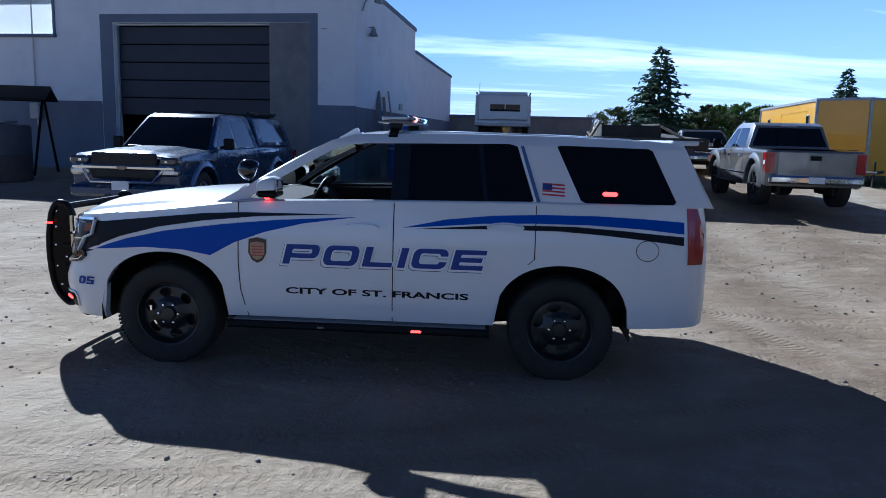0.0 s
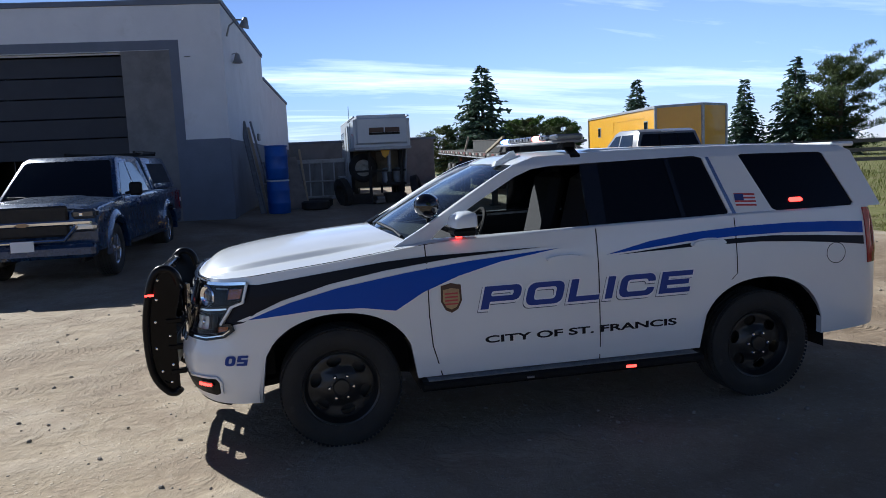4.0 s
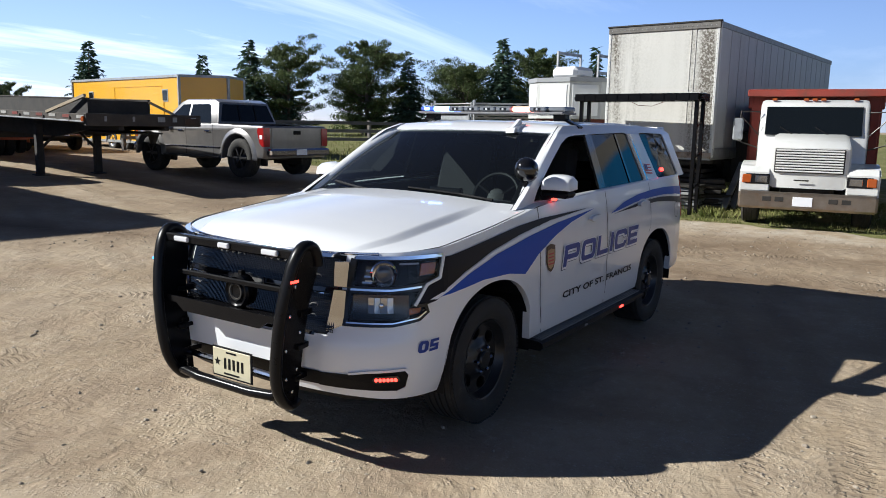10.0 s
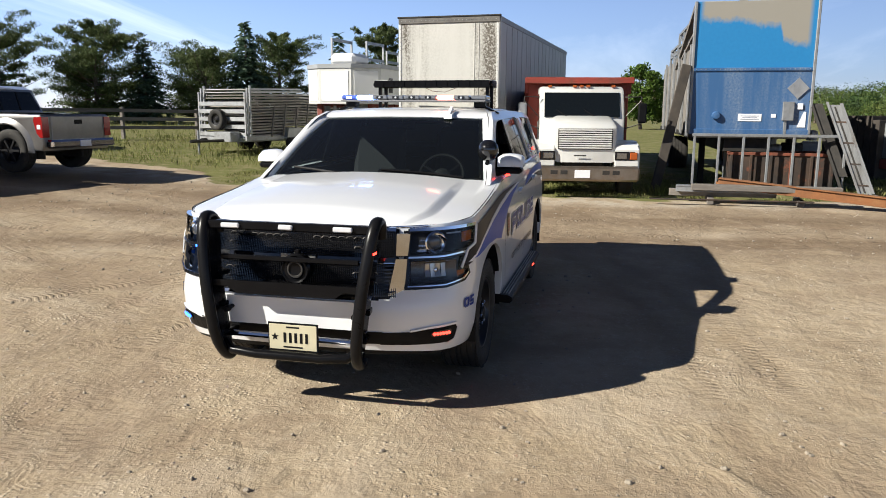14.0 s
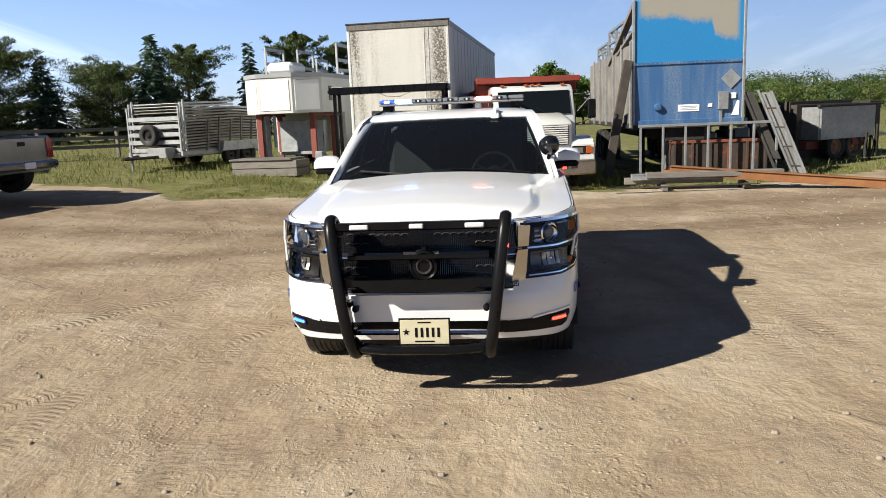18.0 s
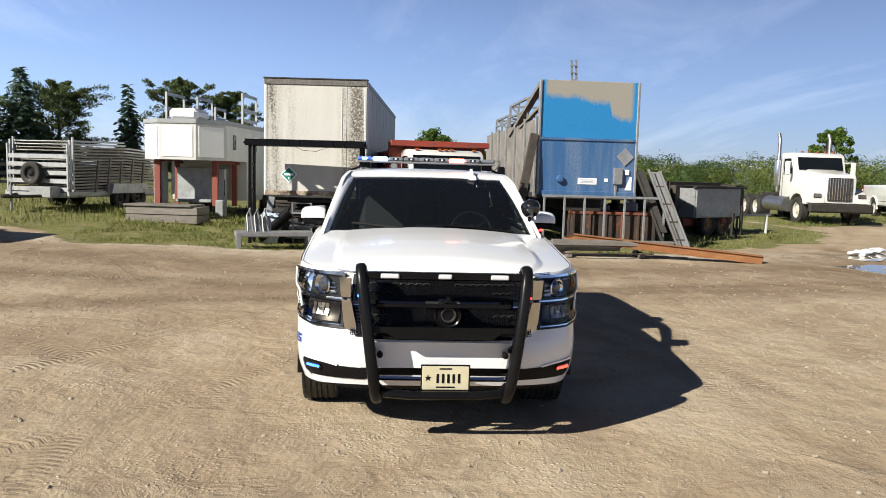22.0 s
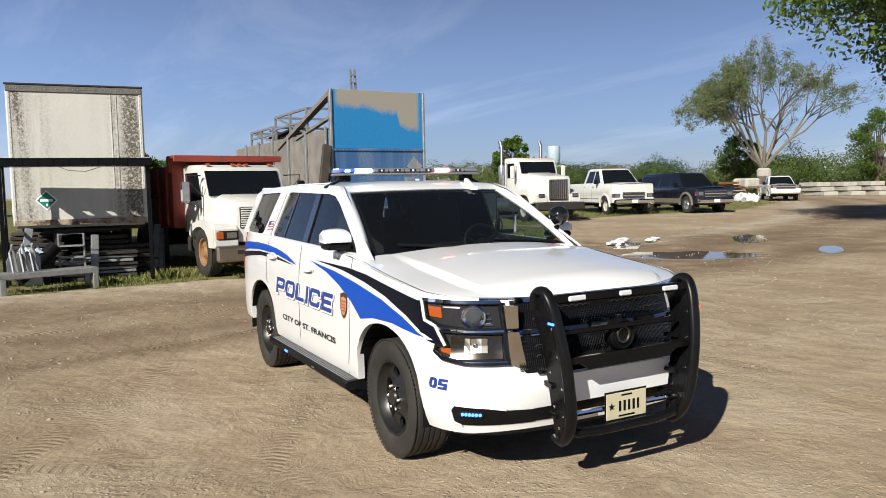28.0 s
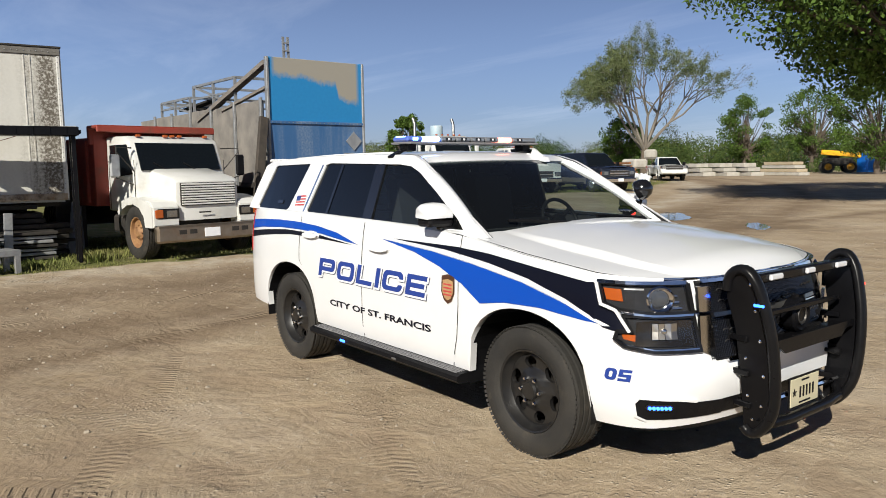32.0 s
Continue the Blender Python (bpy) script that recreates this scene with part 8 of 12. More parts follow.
def building():
    W = thing("workshop_building", pose(-2.49, 20.70, 0, 0, 0, -10.2), "white block workshop with a grey-blue base and a dark garage opening", "building")
    P = lambda n, b, m, par=W, lab="": part(n, b, M[m], par, lab)
    X0, H = -13.5, 5.80

    def wall(outer, holes, y0, y1):
        b = flat_bm([[outer] + holes])
        vs = b.verts[:]
        for v in vs:
            v.co = (v.co.x, y0, v.co.y)
        r = bmesh.ops.extrude_face_region(b, geom=b.faces[:])
        for v in r["geom"]:
            if isinstance(v, bmesh.types.BMVert):
                v.co.y = y1
        return b
    door = [(-7.18, 0.2), (-2.45, 0.2), (-2.45, 4.71), (-7.18, 4.71)]
    win = [(-12.9, 4.40), (-9.10, 4.40), (-9.10, 5.45), (-12.9, 5.45)]
    P("front_wall", wall([(X0, 0.1), (0, 0.1), (0, H), (X0, H)], [door, win], 0, 0.3), "concrete_white")
    P("lower_band", wall([(X0, 0.1), (-7.62, 0.1), (-7.62, 2.52), (X0, 2.52)], [], -0.006, 0.1), "concrete_blue")
    P("lower_band", wall([(-1.07, 0.1), (0.006, 0.1), (0.006, 2.52), (-1.07, 2.52)], [], -0.006, 0.1), "concrete_blue")
    P("door_surround", wall([(-7.60, 0.1), (-7.60, 4.96), (-1.07, 4.96), (-1.07, 0.1), (-1.30, 0.1), (-1.30, 4.73), (-7.20, 4.73), (-7.20, 0.1)], [], -0.012, 0.1), "concrete_blue")
    P("block_infill", wall([(-2.46, 0.1), (-1.30, 0.1), (-1.30, 4.72), (-2.46, 4.72)], [], -0.009, 0.1), "block_grey")
    b = B()
    for x in (-7.16,):
        box(b, (x, 0.10, 2.5), (0.05, 0.06, 4.4), 0.01)
    box(b, (-4.8, 0.10, 4.68), (4.7, 0.06, 0.05), 0.01)
    P("door_track", b, "white_skin")
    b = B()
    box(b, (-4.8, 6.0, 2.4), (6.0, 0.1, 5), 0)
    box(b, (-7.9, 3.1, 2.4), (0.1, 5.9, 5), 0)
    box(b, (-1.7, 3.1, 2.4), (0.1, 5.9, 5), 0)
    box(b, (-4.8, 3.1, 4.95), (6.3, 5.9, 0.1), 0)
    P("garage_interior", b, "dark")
    for k in range(5):
        b = B()
        box(b, (-4.815, 0.24, 4.40 - 0.50 * k), (4.66, 0.05, 0.48), 0.012)
        P("roller_door_panel", b, "door_dark")
    b = B()
    box(b, (-11.0, 0.05, 4.92), (3.76, 0.004, 1.02))
    P("covered_window", b, "thin_sheet", W, "window covered with white sheeting")
    b = B()
    box(b, (-11.0, -0.04, 4.36), (4.0, 0.14, 0.09), 0.01)
    box(b, (-9.06, -0.01, 4.9), (0.08, 0.06, 1.1), 0.01)
    P("window_sill", b, "concrete_blue")
    b = B()
    tube(b, [(-9.75, -0.05, 5.7), (-9.75, -0.05, 2.5), (-9.70, -0.05, 1.6)], 0.022, 6)
    P("conduit", b, "white_skin")
    b = B()
    box(b, (-9.70, -0.12, 2.2), (0.32, 0.20, 0.5), 0.03)
    P("meter_box", b, "galv")
    # side wall in two heights
    b = B()
    prism(b, [(0.3, 0.1), (7.3, 0.1), (7.3, 5.50), (0.3, 5.80)], -0.3, 0, "x")
    P("side_wall", b, "concrete_white")
    b = B()
    prism(b, [(7.3, 0.1), (15.0, 0.1), (15.0, 4.46), (7.3, 4.74)], -0.3, 0, "x")
    P("side_wall", b, "concrete_white")
    b = B()
    prism(b, [(0.0, 0.1), (15.0, 0.1), (15.0, 2.45), (0.0, 2.50)], -0.1, 0.006, "x")
    P("lower_band", b, "concrete_blue")
    b = B()
    box(b, (X0 + 0.15, 7.5, 2.9), (0.3, 14.6, 5.6), 0)
    box(b, (X0 / 2, 14.9, 2.2), (-X0 - 0.6, 0.3, 4.4), 0)
    P("back_wall", b, "concrete_white")
    b = B()
    prism(b, [(-0.05, 5.80), (7.35, 5.48), (7.35, 5.60), (-0.05, 5.92)], -8.2, 0.04, "x")
    P("roof", b, "concrete_blue")
    b = B()
    prism(b, [(7.36, 4.73), (15.05, 4.45), (15.05, 4.55), (7.36, 4.83)], -8.2, 0.04, "x")
    P("roof", b, "concrete_blue")
    b = B()
    tube(b, [(0.02, 0.55, 5.10), (0.10, 0.55, 5.36), (0.28, 0.55, 5.50), (0.46, 0.55, 5.50)], 0.022, 8)
    lathe(b, [(0.05, 0.10), (0.07, 0.04), (0.09, -0.02), (0.13, -0.16), (0.12, -0.16), (0.05, -0.04)], 16, pose(0.50, 0.55, 5.46, 0, 12))
    P("yard_lamp", b, "galv", W, "gooseneck yard lamp")
    b = B()
    lathe(b, [(0.02, 0.16), (0.06, 0.12), (0.08, 0.02), (0.14, -0.10), (0.13, -0.10), (0.05, 0.0)], 16, pose(0.14, 1.25, 4.62))
    tube(b, [(0, 1.25, 4.75), (0.14, 1.25, 4.78)], 0.015, 6)
    P("wall_lamp", b, "galv", W, "bell-shaped wall lamp")
    b = B()
    box(b, (0.03, 5.1, 2.70), (0.06, 0.32, 0.22), 0.01)
    P("wall_vent", b, "galv")
    b = B()
    box(b, (0.02, 0, 5.86), (0.05, 0.4, 0.02))
    tube(b, [(-0.95, -0.02, 4.55), (-0.80, -0.02, 4.55)], 0.012, 6)
    P("bracket", b, "galv")


M["thin_sheet"] = mat("thin_white_sheeting", (0.75, 0.76, 0.76), 0.5, col2=(0.62, 0.63, 0.62), scale=5, bump=0.4, bscale=7)
_nt = M["thin_sheet"].node_tree
_tr, _mx = _nt.nodes.new("ShaderNodeBsdfTranslucent"), _nt.nodes.new("ShaderNodeMixShader")
_tr.inputs["Color"].default_value, _mx.inputs[0].default_value = (0.85, 0.86, 0.86, 1), 0.75
_nt.links.new(_nt.nodes["Principled BSDF"].outputs[0], _mx.inputs[1]), _nt.links.new(_tr.outputs[0], _mx.inputs[2]), _nt.links.new(_mx.outputs[0], _nt.nodes["Material Output"].inputs[0])
M["door_dark"] = mat("dark_blue_door", (0.020, 0.024, 0.034), 0.6, col2=(0.028, 0.032, 0.042), scale=2)
building()


def back_wall():
    t = thing("low_building", pose(2.7, 35.2, 0, 0, 0, -8), "low grey flat-roofed block shed beyond the yard", "shed")
    b = B()
    box(b, (0, 0, 1.45), (8.0, 0.4, 2.5), 0.01)
    part("wall", b, M["block_grey"], t)
    b = B()
    box(b, (0, 0, 2.73), (8.2, 0.6, 0.10), 0.02)
    part("coping", b, M["concrete_blue"], t)


back_wall()


def drums():
    for z in (0.0, 0.905):
        t = thing("plastic_drum", on_ground(-1.34, 21.42, 20, z), "blue plastic drum, " + ("standing by the wall" if z == 0 else "stacked on another drum"), "drum", "blue drums")
        b = B()
        lathe(b, [(0, 0.02), (0.27, 0), (0.292, 0.03), (0.295, 0.25), (0.302, 0.27), (0.302, 0.30), (0.295, 0.32), (0.295, 0.58), (0.302, 0.60), (0.302, 0.63), (0.295, 0.65), (0.290, 0.86), (0.27, 0.895), (0.25, 0.90), (0.24, 0.885), (0, 0.885)], 36)
        part("drum_body", b, M["blue_drum"], t, "", 40)
        b = B()
        lathe(b, [(0.298, 0.855), (0.306, 0.862), (0.306, 0.885), (0.292, 0.895)], 36)
        part("hoop", b, M["blue_drum" if z else "white_skin"], t)


drums()


def leaning():
    """Long boards, rails and a ladder that lean on the workshop's side."""
    specs = [((-1.75, 21.55), (-2.10, 23.0), 3.05, 0.16, 0.05, "galv", "galvanised channel leaning on the workshop wall"),
             ((-1.62, 21.9), (-1.95, 23.5), 2.9, 0.09, 0.04, "wood_new", "timber plank leaning on the workshop wall"),
             ((-1.40, 22.4), (-1.85, 24.0), 3.1, 0.05, 0.05, "galv", "steel tube leaning on the workshop wall"),
             ((-0.75, 22.3), (-0.95, 23.2), 2.0, 0.6, 0.03, "ply_grey", "weathered panel propped up beside the drums"),
             ((-0.45, 22.6), (-0.55, 23.3), 2.2, 0.10, 0.06, "wood_new", "timber post propped up beside the drums")]
    for p, q, h, w, th, m, lab in specs:
        t = thing("leaning_board", on_ground(p[0], p[1], 0), lab, "board", "leaning boards")
        b = B()
        bar(b, (0, 0, 0.0), (q[0] - p[0], q[1] - p[1], h - ground_z(*p)), w, th, 0.005)
        if m == "galv" and w > 0.1:
            bar(b, (0.05, -0.05, 0.0), (q[0] - p[0] + 0.05, q[1] - p[1] - 0.05, h - ground_z(*p)), 0.02, 0.07, 0.003)
        part("board", b, M[m], t)
    for k, (x, y, z) in enumerate(((-0.32, 21.9, 0), (-0.10, 22.9, 0))):
        t = thing("old_tyre", on_ground(x, y, 30 * k, z + 0.12), "worn black tyre lying on the ground", "tyre", "old tyres")
        b = B()
        lathe(b, [(0.22, -0.09), (0.33, -0.12), (0.39, -0.08), (0.395, 0.08), (0.33, 0.12), (0.22, 0.09), (0.21, 0.0), (0.22, -0.09)], 28)
        part("tread", b, M["rubber"], t, "", 40)
    # pallet frame behind the drums
    t = thing("aluminium_gate", on_ground(0.0, 26.0, -8), "aluminium gate panel leaning in the yard", "gate")
    for z, w in ((0.08, 0.13), (0.62, 0.05), (1.28, 0.13)):
        b = B()
        box(b, (0, 0.2 * z, z), (3.2, 0.06, w), 0.012)
        part("rail", b, M["alu"], t)
    for k in range(9):
        b = B()
        bar(b, (-1.6 + 0.4 * k, 0.02, 0.04), (-1.6 + 0.4 * k, 0.27, 1.26), 0.05, 0.045)
        part("stile", b, M["alu"], t)
    for k in range(8):
        b = B()
        prism(b, [(0.045, 0.12), (0.055, 0.12), (0.275, 1.22), (0.265, 1.22)], -1.57 + 0.4 * k, -1.23 + 0.4 * k, "x")
        part("panel", b, M["old_galv"], t)


leaning()


def horse_trailer():
    # local x runs back along the trailer, y to its left as seen from the front
    m = on_ground(1.60, 21.60, 85)
    t = thing("horse_trailer", m, "silver gooseneck livestock trailer with a spare wheel under its nose", "trailer")
    P = lambda n, b, mt, lab="", sm=False: part(n, b, M[mt], t, lab, sm)
    h = 0.79
    b = B()
    prism(b, [(0.0, -h), (0.0, h), (2.2, h), (2.2, -h)][::-1], 1.66, 2.54, "z")
    bmesh.ops.bevel(b, geom=[e for e in b.edges if max(v.co.x for v in e.verts) < 0.01 or (min(v.co.z for v in e.verts) > 2.4)], offset=0.11, segments=3, affect="EDGES")
    P("nose", b, "silver_skin", "", 30)
    b = B()
    box(b, (3.95, 0, 1.50), (3.5, 2 * h, 2.06), 0.04)
    P("body", b, "silver_skin", "", 30)
    b = B()
    box(b, (1.1, 0, 1.615), (2.22, 2 * h + 0.02, 0.09), 0.012)
    P("nose_floor", b, "alu")
    for s in (1, -1):
        b = B()
        tube(b, [(0.16, s * (h - 0.03), 2.50), (5.7, s * (h - 0.03), 2.52)], 0.03, 8)
        P("roof_edge", b, "alu")
        b = B()
        box(b, (3.95, s * (h + 0.004), 0.62), (3.5, 0.02, 0.10), 0.004)
        P("lower_rail", b, "alu")
        for k in range(3):
            b = B()
            box(b, (4.3 + 0.55 * k, s * (h + 0.004), 1.98), (0.30, 0.012, 0.52), 0.05)
            P("side_slot", b, "dark_glass")
        for x in (1.35, 2.3, 3.2):
            b = B()
            box(b, (x, s * (h + 0.006), 2.04 if x < 2 else 1.5), (0.03, 0.012, 0.72 if x < 2 else 1.7), 0.004)
            P("side_post", b, "alu")
        b = B()
        box(b, (0.55, s * (h + 0.012), 2.02), (0.10, 0.02, 0.07), 0.01)
        P("side_lamp", b, "red_lens")
        for x in (3.9, 4.8):
            wheel_at(t, pose(x, s * (h + 0.14), 0.36, 0, 0, 0 if s == 1 else 180), 0.36, 0.22, "wheel_white")
        b = B()
        prism(b, [(3.4, 0.5), (3.5, 0.82), (5.2, 0.82), (5.3, 0.5)], s * h, s * (h + 0.26), "y")
        P("mudguard", b, "alu")
    b = B()
    box(b, (-0.006, -0.06, 2.02), (0.012, 0.86, 0.06), 0.003)
    P("badge_strip", b, "black_plastic")
    for y in (-0.28, 0.16):
        b = B()
        box(b, (-0.006, y, 2.12), (0.012, 0.41, 0.13), 0.004)
        P("badge_panel", b, "badge_brown")
    b = B()
    tube(b, [(1.9, h - 0.03, 2.52), (1.95, h - 0.03, 2.92)], 0.008, 5)
    P("aerial", b, "black_plastic")
    # what stands and hangs under the nose
    wheel_at(t, pose(1.40, 0.46, 1.08, 0, 0, 90), 0.42, 0.24, "wheel_white", 5)
    b = B()
    box(b, (2.14, 0, 1.03), (0.08, 2 * h - 0.04, 1.10), 0.02)
    P("neck_wall", b, "neck_brown")
    for y, w in ((-0.62, 0.30), (-0.18, 0.34)):
        b = B()
        box(b, (2.085, y, 1.08), (0.012, w, 0.92), 0.004)
        P("neck_panel", b, "neck_tan")
    b = B()
    prism(b, [(0.75, 1.60), (2.18, 1.60), (2.18, 0.50), (1.35, 0.50)], -h, -h + 0.04, "y")
    P("neck_gusset", b, "silver_skin")
    for y in (0.73, -0.73):
        b = B()
        bar(b, (1.98, y, 1.60), (1.98, y, 0.35), 0.09, 0.09)
        P("neck_post", b, "chassis")
    b = B()
    tube(b, [(0.55, -0.22, 1.60), (0.55, -0.22, 0.72)], 0.055, 10)
    P("coupler_tube", b, "galv", "", 40)
    b = B()
    tube(b, [(0.55, -0.22, 0.95), (0.55, -0.22, 0.66)], 0.075, 10)
    box(b, (0.55, -0.22, 0.62), (0.20, 0.20, 0.12), 0.02)
    P("coupler", b, "chassis")
    b = B()
    prism(b, [(-0.24, 1.57), (0.02, 1.57), (-0.02, 1.42), (-0.10, 1.34), (-0.20, 1.44)], 0.44, 0.47, "x")
    P("warning_tag", b, "yellow_skin")
    for y in (0.30, -0.62):
        b = B()
        bar(b, (0.95, y, 1.58), (1.0, y, 0.06), 0.08, 0.08)
        box(b, (1.0, y, 0.03), (0.24, 0.24, 0.05), 0.01)
        P("jack_leg", b, "chassis")
    b = B()
    bar(b, (0.97, -0.75, 0.98), (0.97, 0.75, 0.98), 0.04, 0.06)
    P("jack_cross_bar", b, "chassis")
    for y in (-0.22, -0.56):
        b = B()
        lathe(b, [(0, 0.0), (0.13, 0.0), (0.14, 0.03), (0.14, 0.36), (0.10, 0.42), (0.04, 0.44), (0, 0.45)], 14, pose(1.35, y, 0.62))
        P("gas_bottle", b, "alu", "dull grey gas bottle", 40)
    b = B()
    box(b, (1.35, -0.40, 0.58), (0.46, 0.76, 0.07), 0.01)
    for y in (-0.72, -0.06):
        bar(b, (1.35, y, 0.58), (1.35, y, 0.32), 0.06, 0.06)
    P("bottle_tray", b, "chassis")
    for y in (0.55, -0.46):
        b = B()
        box(b, (1.5, y, 0.16), (0.7, 0.62, 0.30), 0.03)
        P("timber_crib", b, "deck_dark")
    b = B()
    box(b, (0.9, 0.06, 0.10), (0.42, 0.26, 0.09), 0.01)
    box(b, (0.9, 0.04, 0.20), (0.42, 0.20, 0.09), 0.01)
    P("timber_block", b, "wood_grey")
    for x, y, a in ((1.0, 1.10, 22), (0.5, -0.98, -16)):
        o = thing("old_tyre", m @ pose(x, y, 0.40, 0, 0, a), "old tyre standing upright beside the trailer", "tyre", "old tyres")
        b = B()
        lathe(b, [(0.24, -0.10), (0.35, -0.12), (0.42, -0.09), (0.425, 0.09), (0.35, 0.12), (0.24, 0.10), (0.23, 0.0), (0.24, -0.10)], 28, pose(0, 0, 0, 78))
        part("tread", b, M["rubber"], o, "", 40)


M["neck_tan"] = mat("faded_tan_panel", (0.34, 0.29, 0.19), 0.6, col2=(0.24, 0.20, 0.14), scale=3, dirt=(0.10, 0.08, 0.06), dscale=3, dlo=0.5, dhi=0.75)
M["neck_brown"] = mat("dark_brown_panel", (0.13, 0.11, 0.085), 0.7, col2=(0.19, 0.15, 0.09), scale=4)
horse_trailer()


M["dull_red"] = mat("faded_red_tape", (0.22, 0.045, 0.035), 0.5, col2=(0.12, 0.04, 0.03), scale=9)
M["dull_white"] = mat("faded_white_tape", (0.42, 0.41, 0.39), 0.5, col2=(0.25, 0.24, 0.22), scale=9)


def flatbed():
    """Empty flatbed semitrailer; x runs back along the deck from its front edge."""
    t = thing("flatbed_trailer", on_ground(4.49, 16.66, 80, 0.045) @ pose(0, 0, 0, 0, -1.2, 0), "empty flatbed semitrailer with a dark timber deck on steel legs", "trailer")
    P = lambda n, b, m, lab="": part(n, b, M[m], t, lab)
    L, W, H = 13.2, 1.22, 1.45
    for k in range(9):
        b = B()
        box(b, (L / 2, -W + 0.19 + 0.2575 * k, H - 0.03), (L - 0.06, 0.25, 0.05), 0.006)
        P("deck_plank", b, "deck_dark")
    for s in (1, -1):
        b = B()
        box(b, (L / 2, W * s, H - 0.06), (L, 0.06, 0.15), 0.01)
        P("side_rail", b, "deck_dark")
        b = B()
        box(b, (L / 2, (W + 0.045) * s, H - 0.13), (L, 0.02, 0.03), 0.004)
        P("rub_rail", b, "galv")
        for k in range(21):
            b = B()
            box(b, (0.16 + 0.62 * k, (W + 0.034) * s, H - 0.04), (0.30, 0.008, 0.06))
            P("reflector_strip", b, "dull_red" if k % 2 else "dull_white")
        for k in range(11):
            b = B()
            box(b, (0.6 + 1.2 * k, (W + 0.04) * s, H - 0.10), (0.05, 0.03, 0.10), 0.004)
            P("stake_pocket", b, "rusty_black")
        # main beams, shallow over the kingpin and deep behind the legs
        b = B()
        prism(b, [(0.05, H - 0.06), (0.05, H - 0.30), (1.5, H - 0.34), (2.9, H - 0.54), (L - 0.5, H - 0.54), (L - 0.5, H - 0.06)], 0.44 * s, 0.54 * s, "y")
        P("main_beam", b, "chassis")
        for x in (10.0, 11.25):
            for y in (0.66, 0.97):
                wheel_at(t, pose(x, y * s, 0.50, 0, 0, 0 if s == 1 else 180), 0.50, 0.26, "wheel_dark")
        b = B()
        box(b, (3.24, 0.66 * s + 0.14, 0.55), (0.15, 0.15, 1.24), 0.01)
        box(b, (3.24, 0.66 * s + 0.14, 0.02), (0.28, 0.28, 0.04), 0.005)
        P("landing_leg", b, "chassis")
        b = B()
        bar(b, (3.24, 0.62 * s + 0.14, 0.62), (3.24, 0.22 * s + 0.14, 1.02), 0.05, 0.05)
        P("leg_brace", b, "chassis")
        b = B()
        prism(b, [(8.6, 0.62), (8.62, 0.62), (8.62, 1.05), (8.6, 1.05)], 0.62 * s, 1.16 * s, "y")
        P("mud_flap", b, "black_plastic")
    for k in range(19):
        b = B()
        box(b, (0.5 + 0.68 * k, 0, H - 0.13), (0.08, 2 * W - 0.10, 0.12))
        P("cross_member", b, "chassis")
    for x in (10.0, 11.25):
        b = B()
        tube(b, [(x, -0.9, 0.5), (x, 0.9, 0.5)], 0.07, 8)
        P("axle", b, "chassis")
    # dark box added to stand in for the shade under the deck
    b = B()
    box(b, (7.9, -0.10, H - 0.55), (1.1, 1.7, 0.44), 0.02)
    P("tool_box", b, "chassis")
    b = B()
    box(b, (0.0, 0, H - 0.09), (0.10, 2 * W + 0.04, 0.24), 0.012)
    P("front_beam", b, "deck_dark")
    for y, w in ((0.86, 0.05), (0.28, 0.05), (-0.32, 0.16), (-0.62, 0.10), (-1.06, 0.12)):
        b = B()
        box(b, (-0.055, y, H - 0.07), (0.012, w, 0.10), 0.003)
        P("marker_plate", b, "galv")
    b = B()
    box(b, (-0.05, -1.02, H - 0.11), (0.06, 0.34, 0.14), 0.008)
    P("hose_bracket", b, "rusty_black")
    b = B()
    box(b, (0.95, 0, H - 0.37), (1.5, 0.96, 0.03), 0.004)
    P("coupler_plate", b, "chassis")
    b = B()
    prism(b, [(0.55, H - 0.36), (0.95, H - 0.36), (0.82, H - 0.62), (0.76, H - 0.62)], -0.62, -0.54, "y")
    P("gladhand_bracket", b, "chassis")
    b = B()
    tube(b, [(0.95, 0, H - 0.38), (0.95, 0, H - 0.50)], 0.045, 10)
    P("kingpin", b, "galv")
    for x, y in ((0.03, W + 0.03), (7.3, W - 0.1)):
        b = B()
        lathe(b, [(0, 0.03), (0.05, 0.025), (0.055, 0), (0, 0)], 10, pose(x, y + 0.01, H - (0.08 if x < 1 else 0.26), -90))
        P("marker_lamp", b, "amber")
    # timber props lashed across the load
    for p, q in (((1.65, 1.25, H + 0.02), (0.30, 1.08, H + 0.37)), ((5.75, 1.22, H - 0.02), (5.65, 1.12, H + 0.44)), ((0.30, -0.24, H + 0.28), (0.08, -0.72, H + 0.02))):
        b = B()
        bar(b, p, q, 0.055, 0.055)
        P("timber_prop", b, "wood_new")
    o = thing("steel_tray", on_ground(4.49, 16.66, 80, H + 0.05) @ pose(0, 0, 0, 0, -1.2, 0), "low dark steel tray lying on the flatbed's deck", "steel tray")
    for n, c, d in (("side_panel", (2.75, 1.02, 0.15), (5.0, 0.04, 0.30)), ("side_panel", (2.75, -0.24, 0.15), (5.0, 0.04, 0.30)), ("end_panel", (0.27, 0.39, 0.14), (0.04, 1.22, 0.28)),
                    ("end_panel", (5.23, 0.39, 0.14), (0.04, 1.22, 0.28)), ("tray_floor", (2.75, 0.39, 0.02), (4.9, 1.20, 0.03))):
        b = B()
        box(b, c, d, 0.006)
        part(n, b, M["chassis"], o)
    for y in (1.02, -0.24):
        b = B()
        box(b, (2.75, y, 0.31), (5.0, 0.07, 0.025), 0.005)
        part("top_lip", b, M["deck_dark"], o)


flatbed()


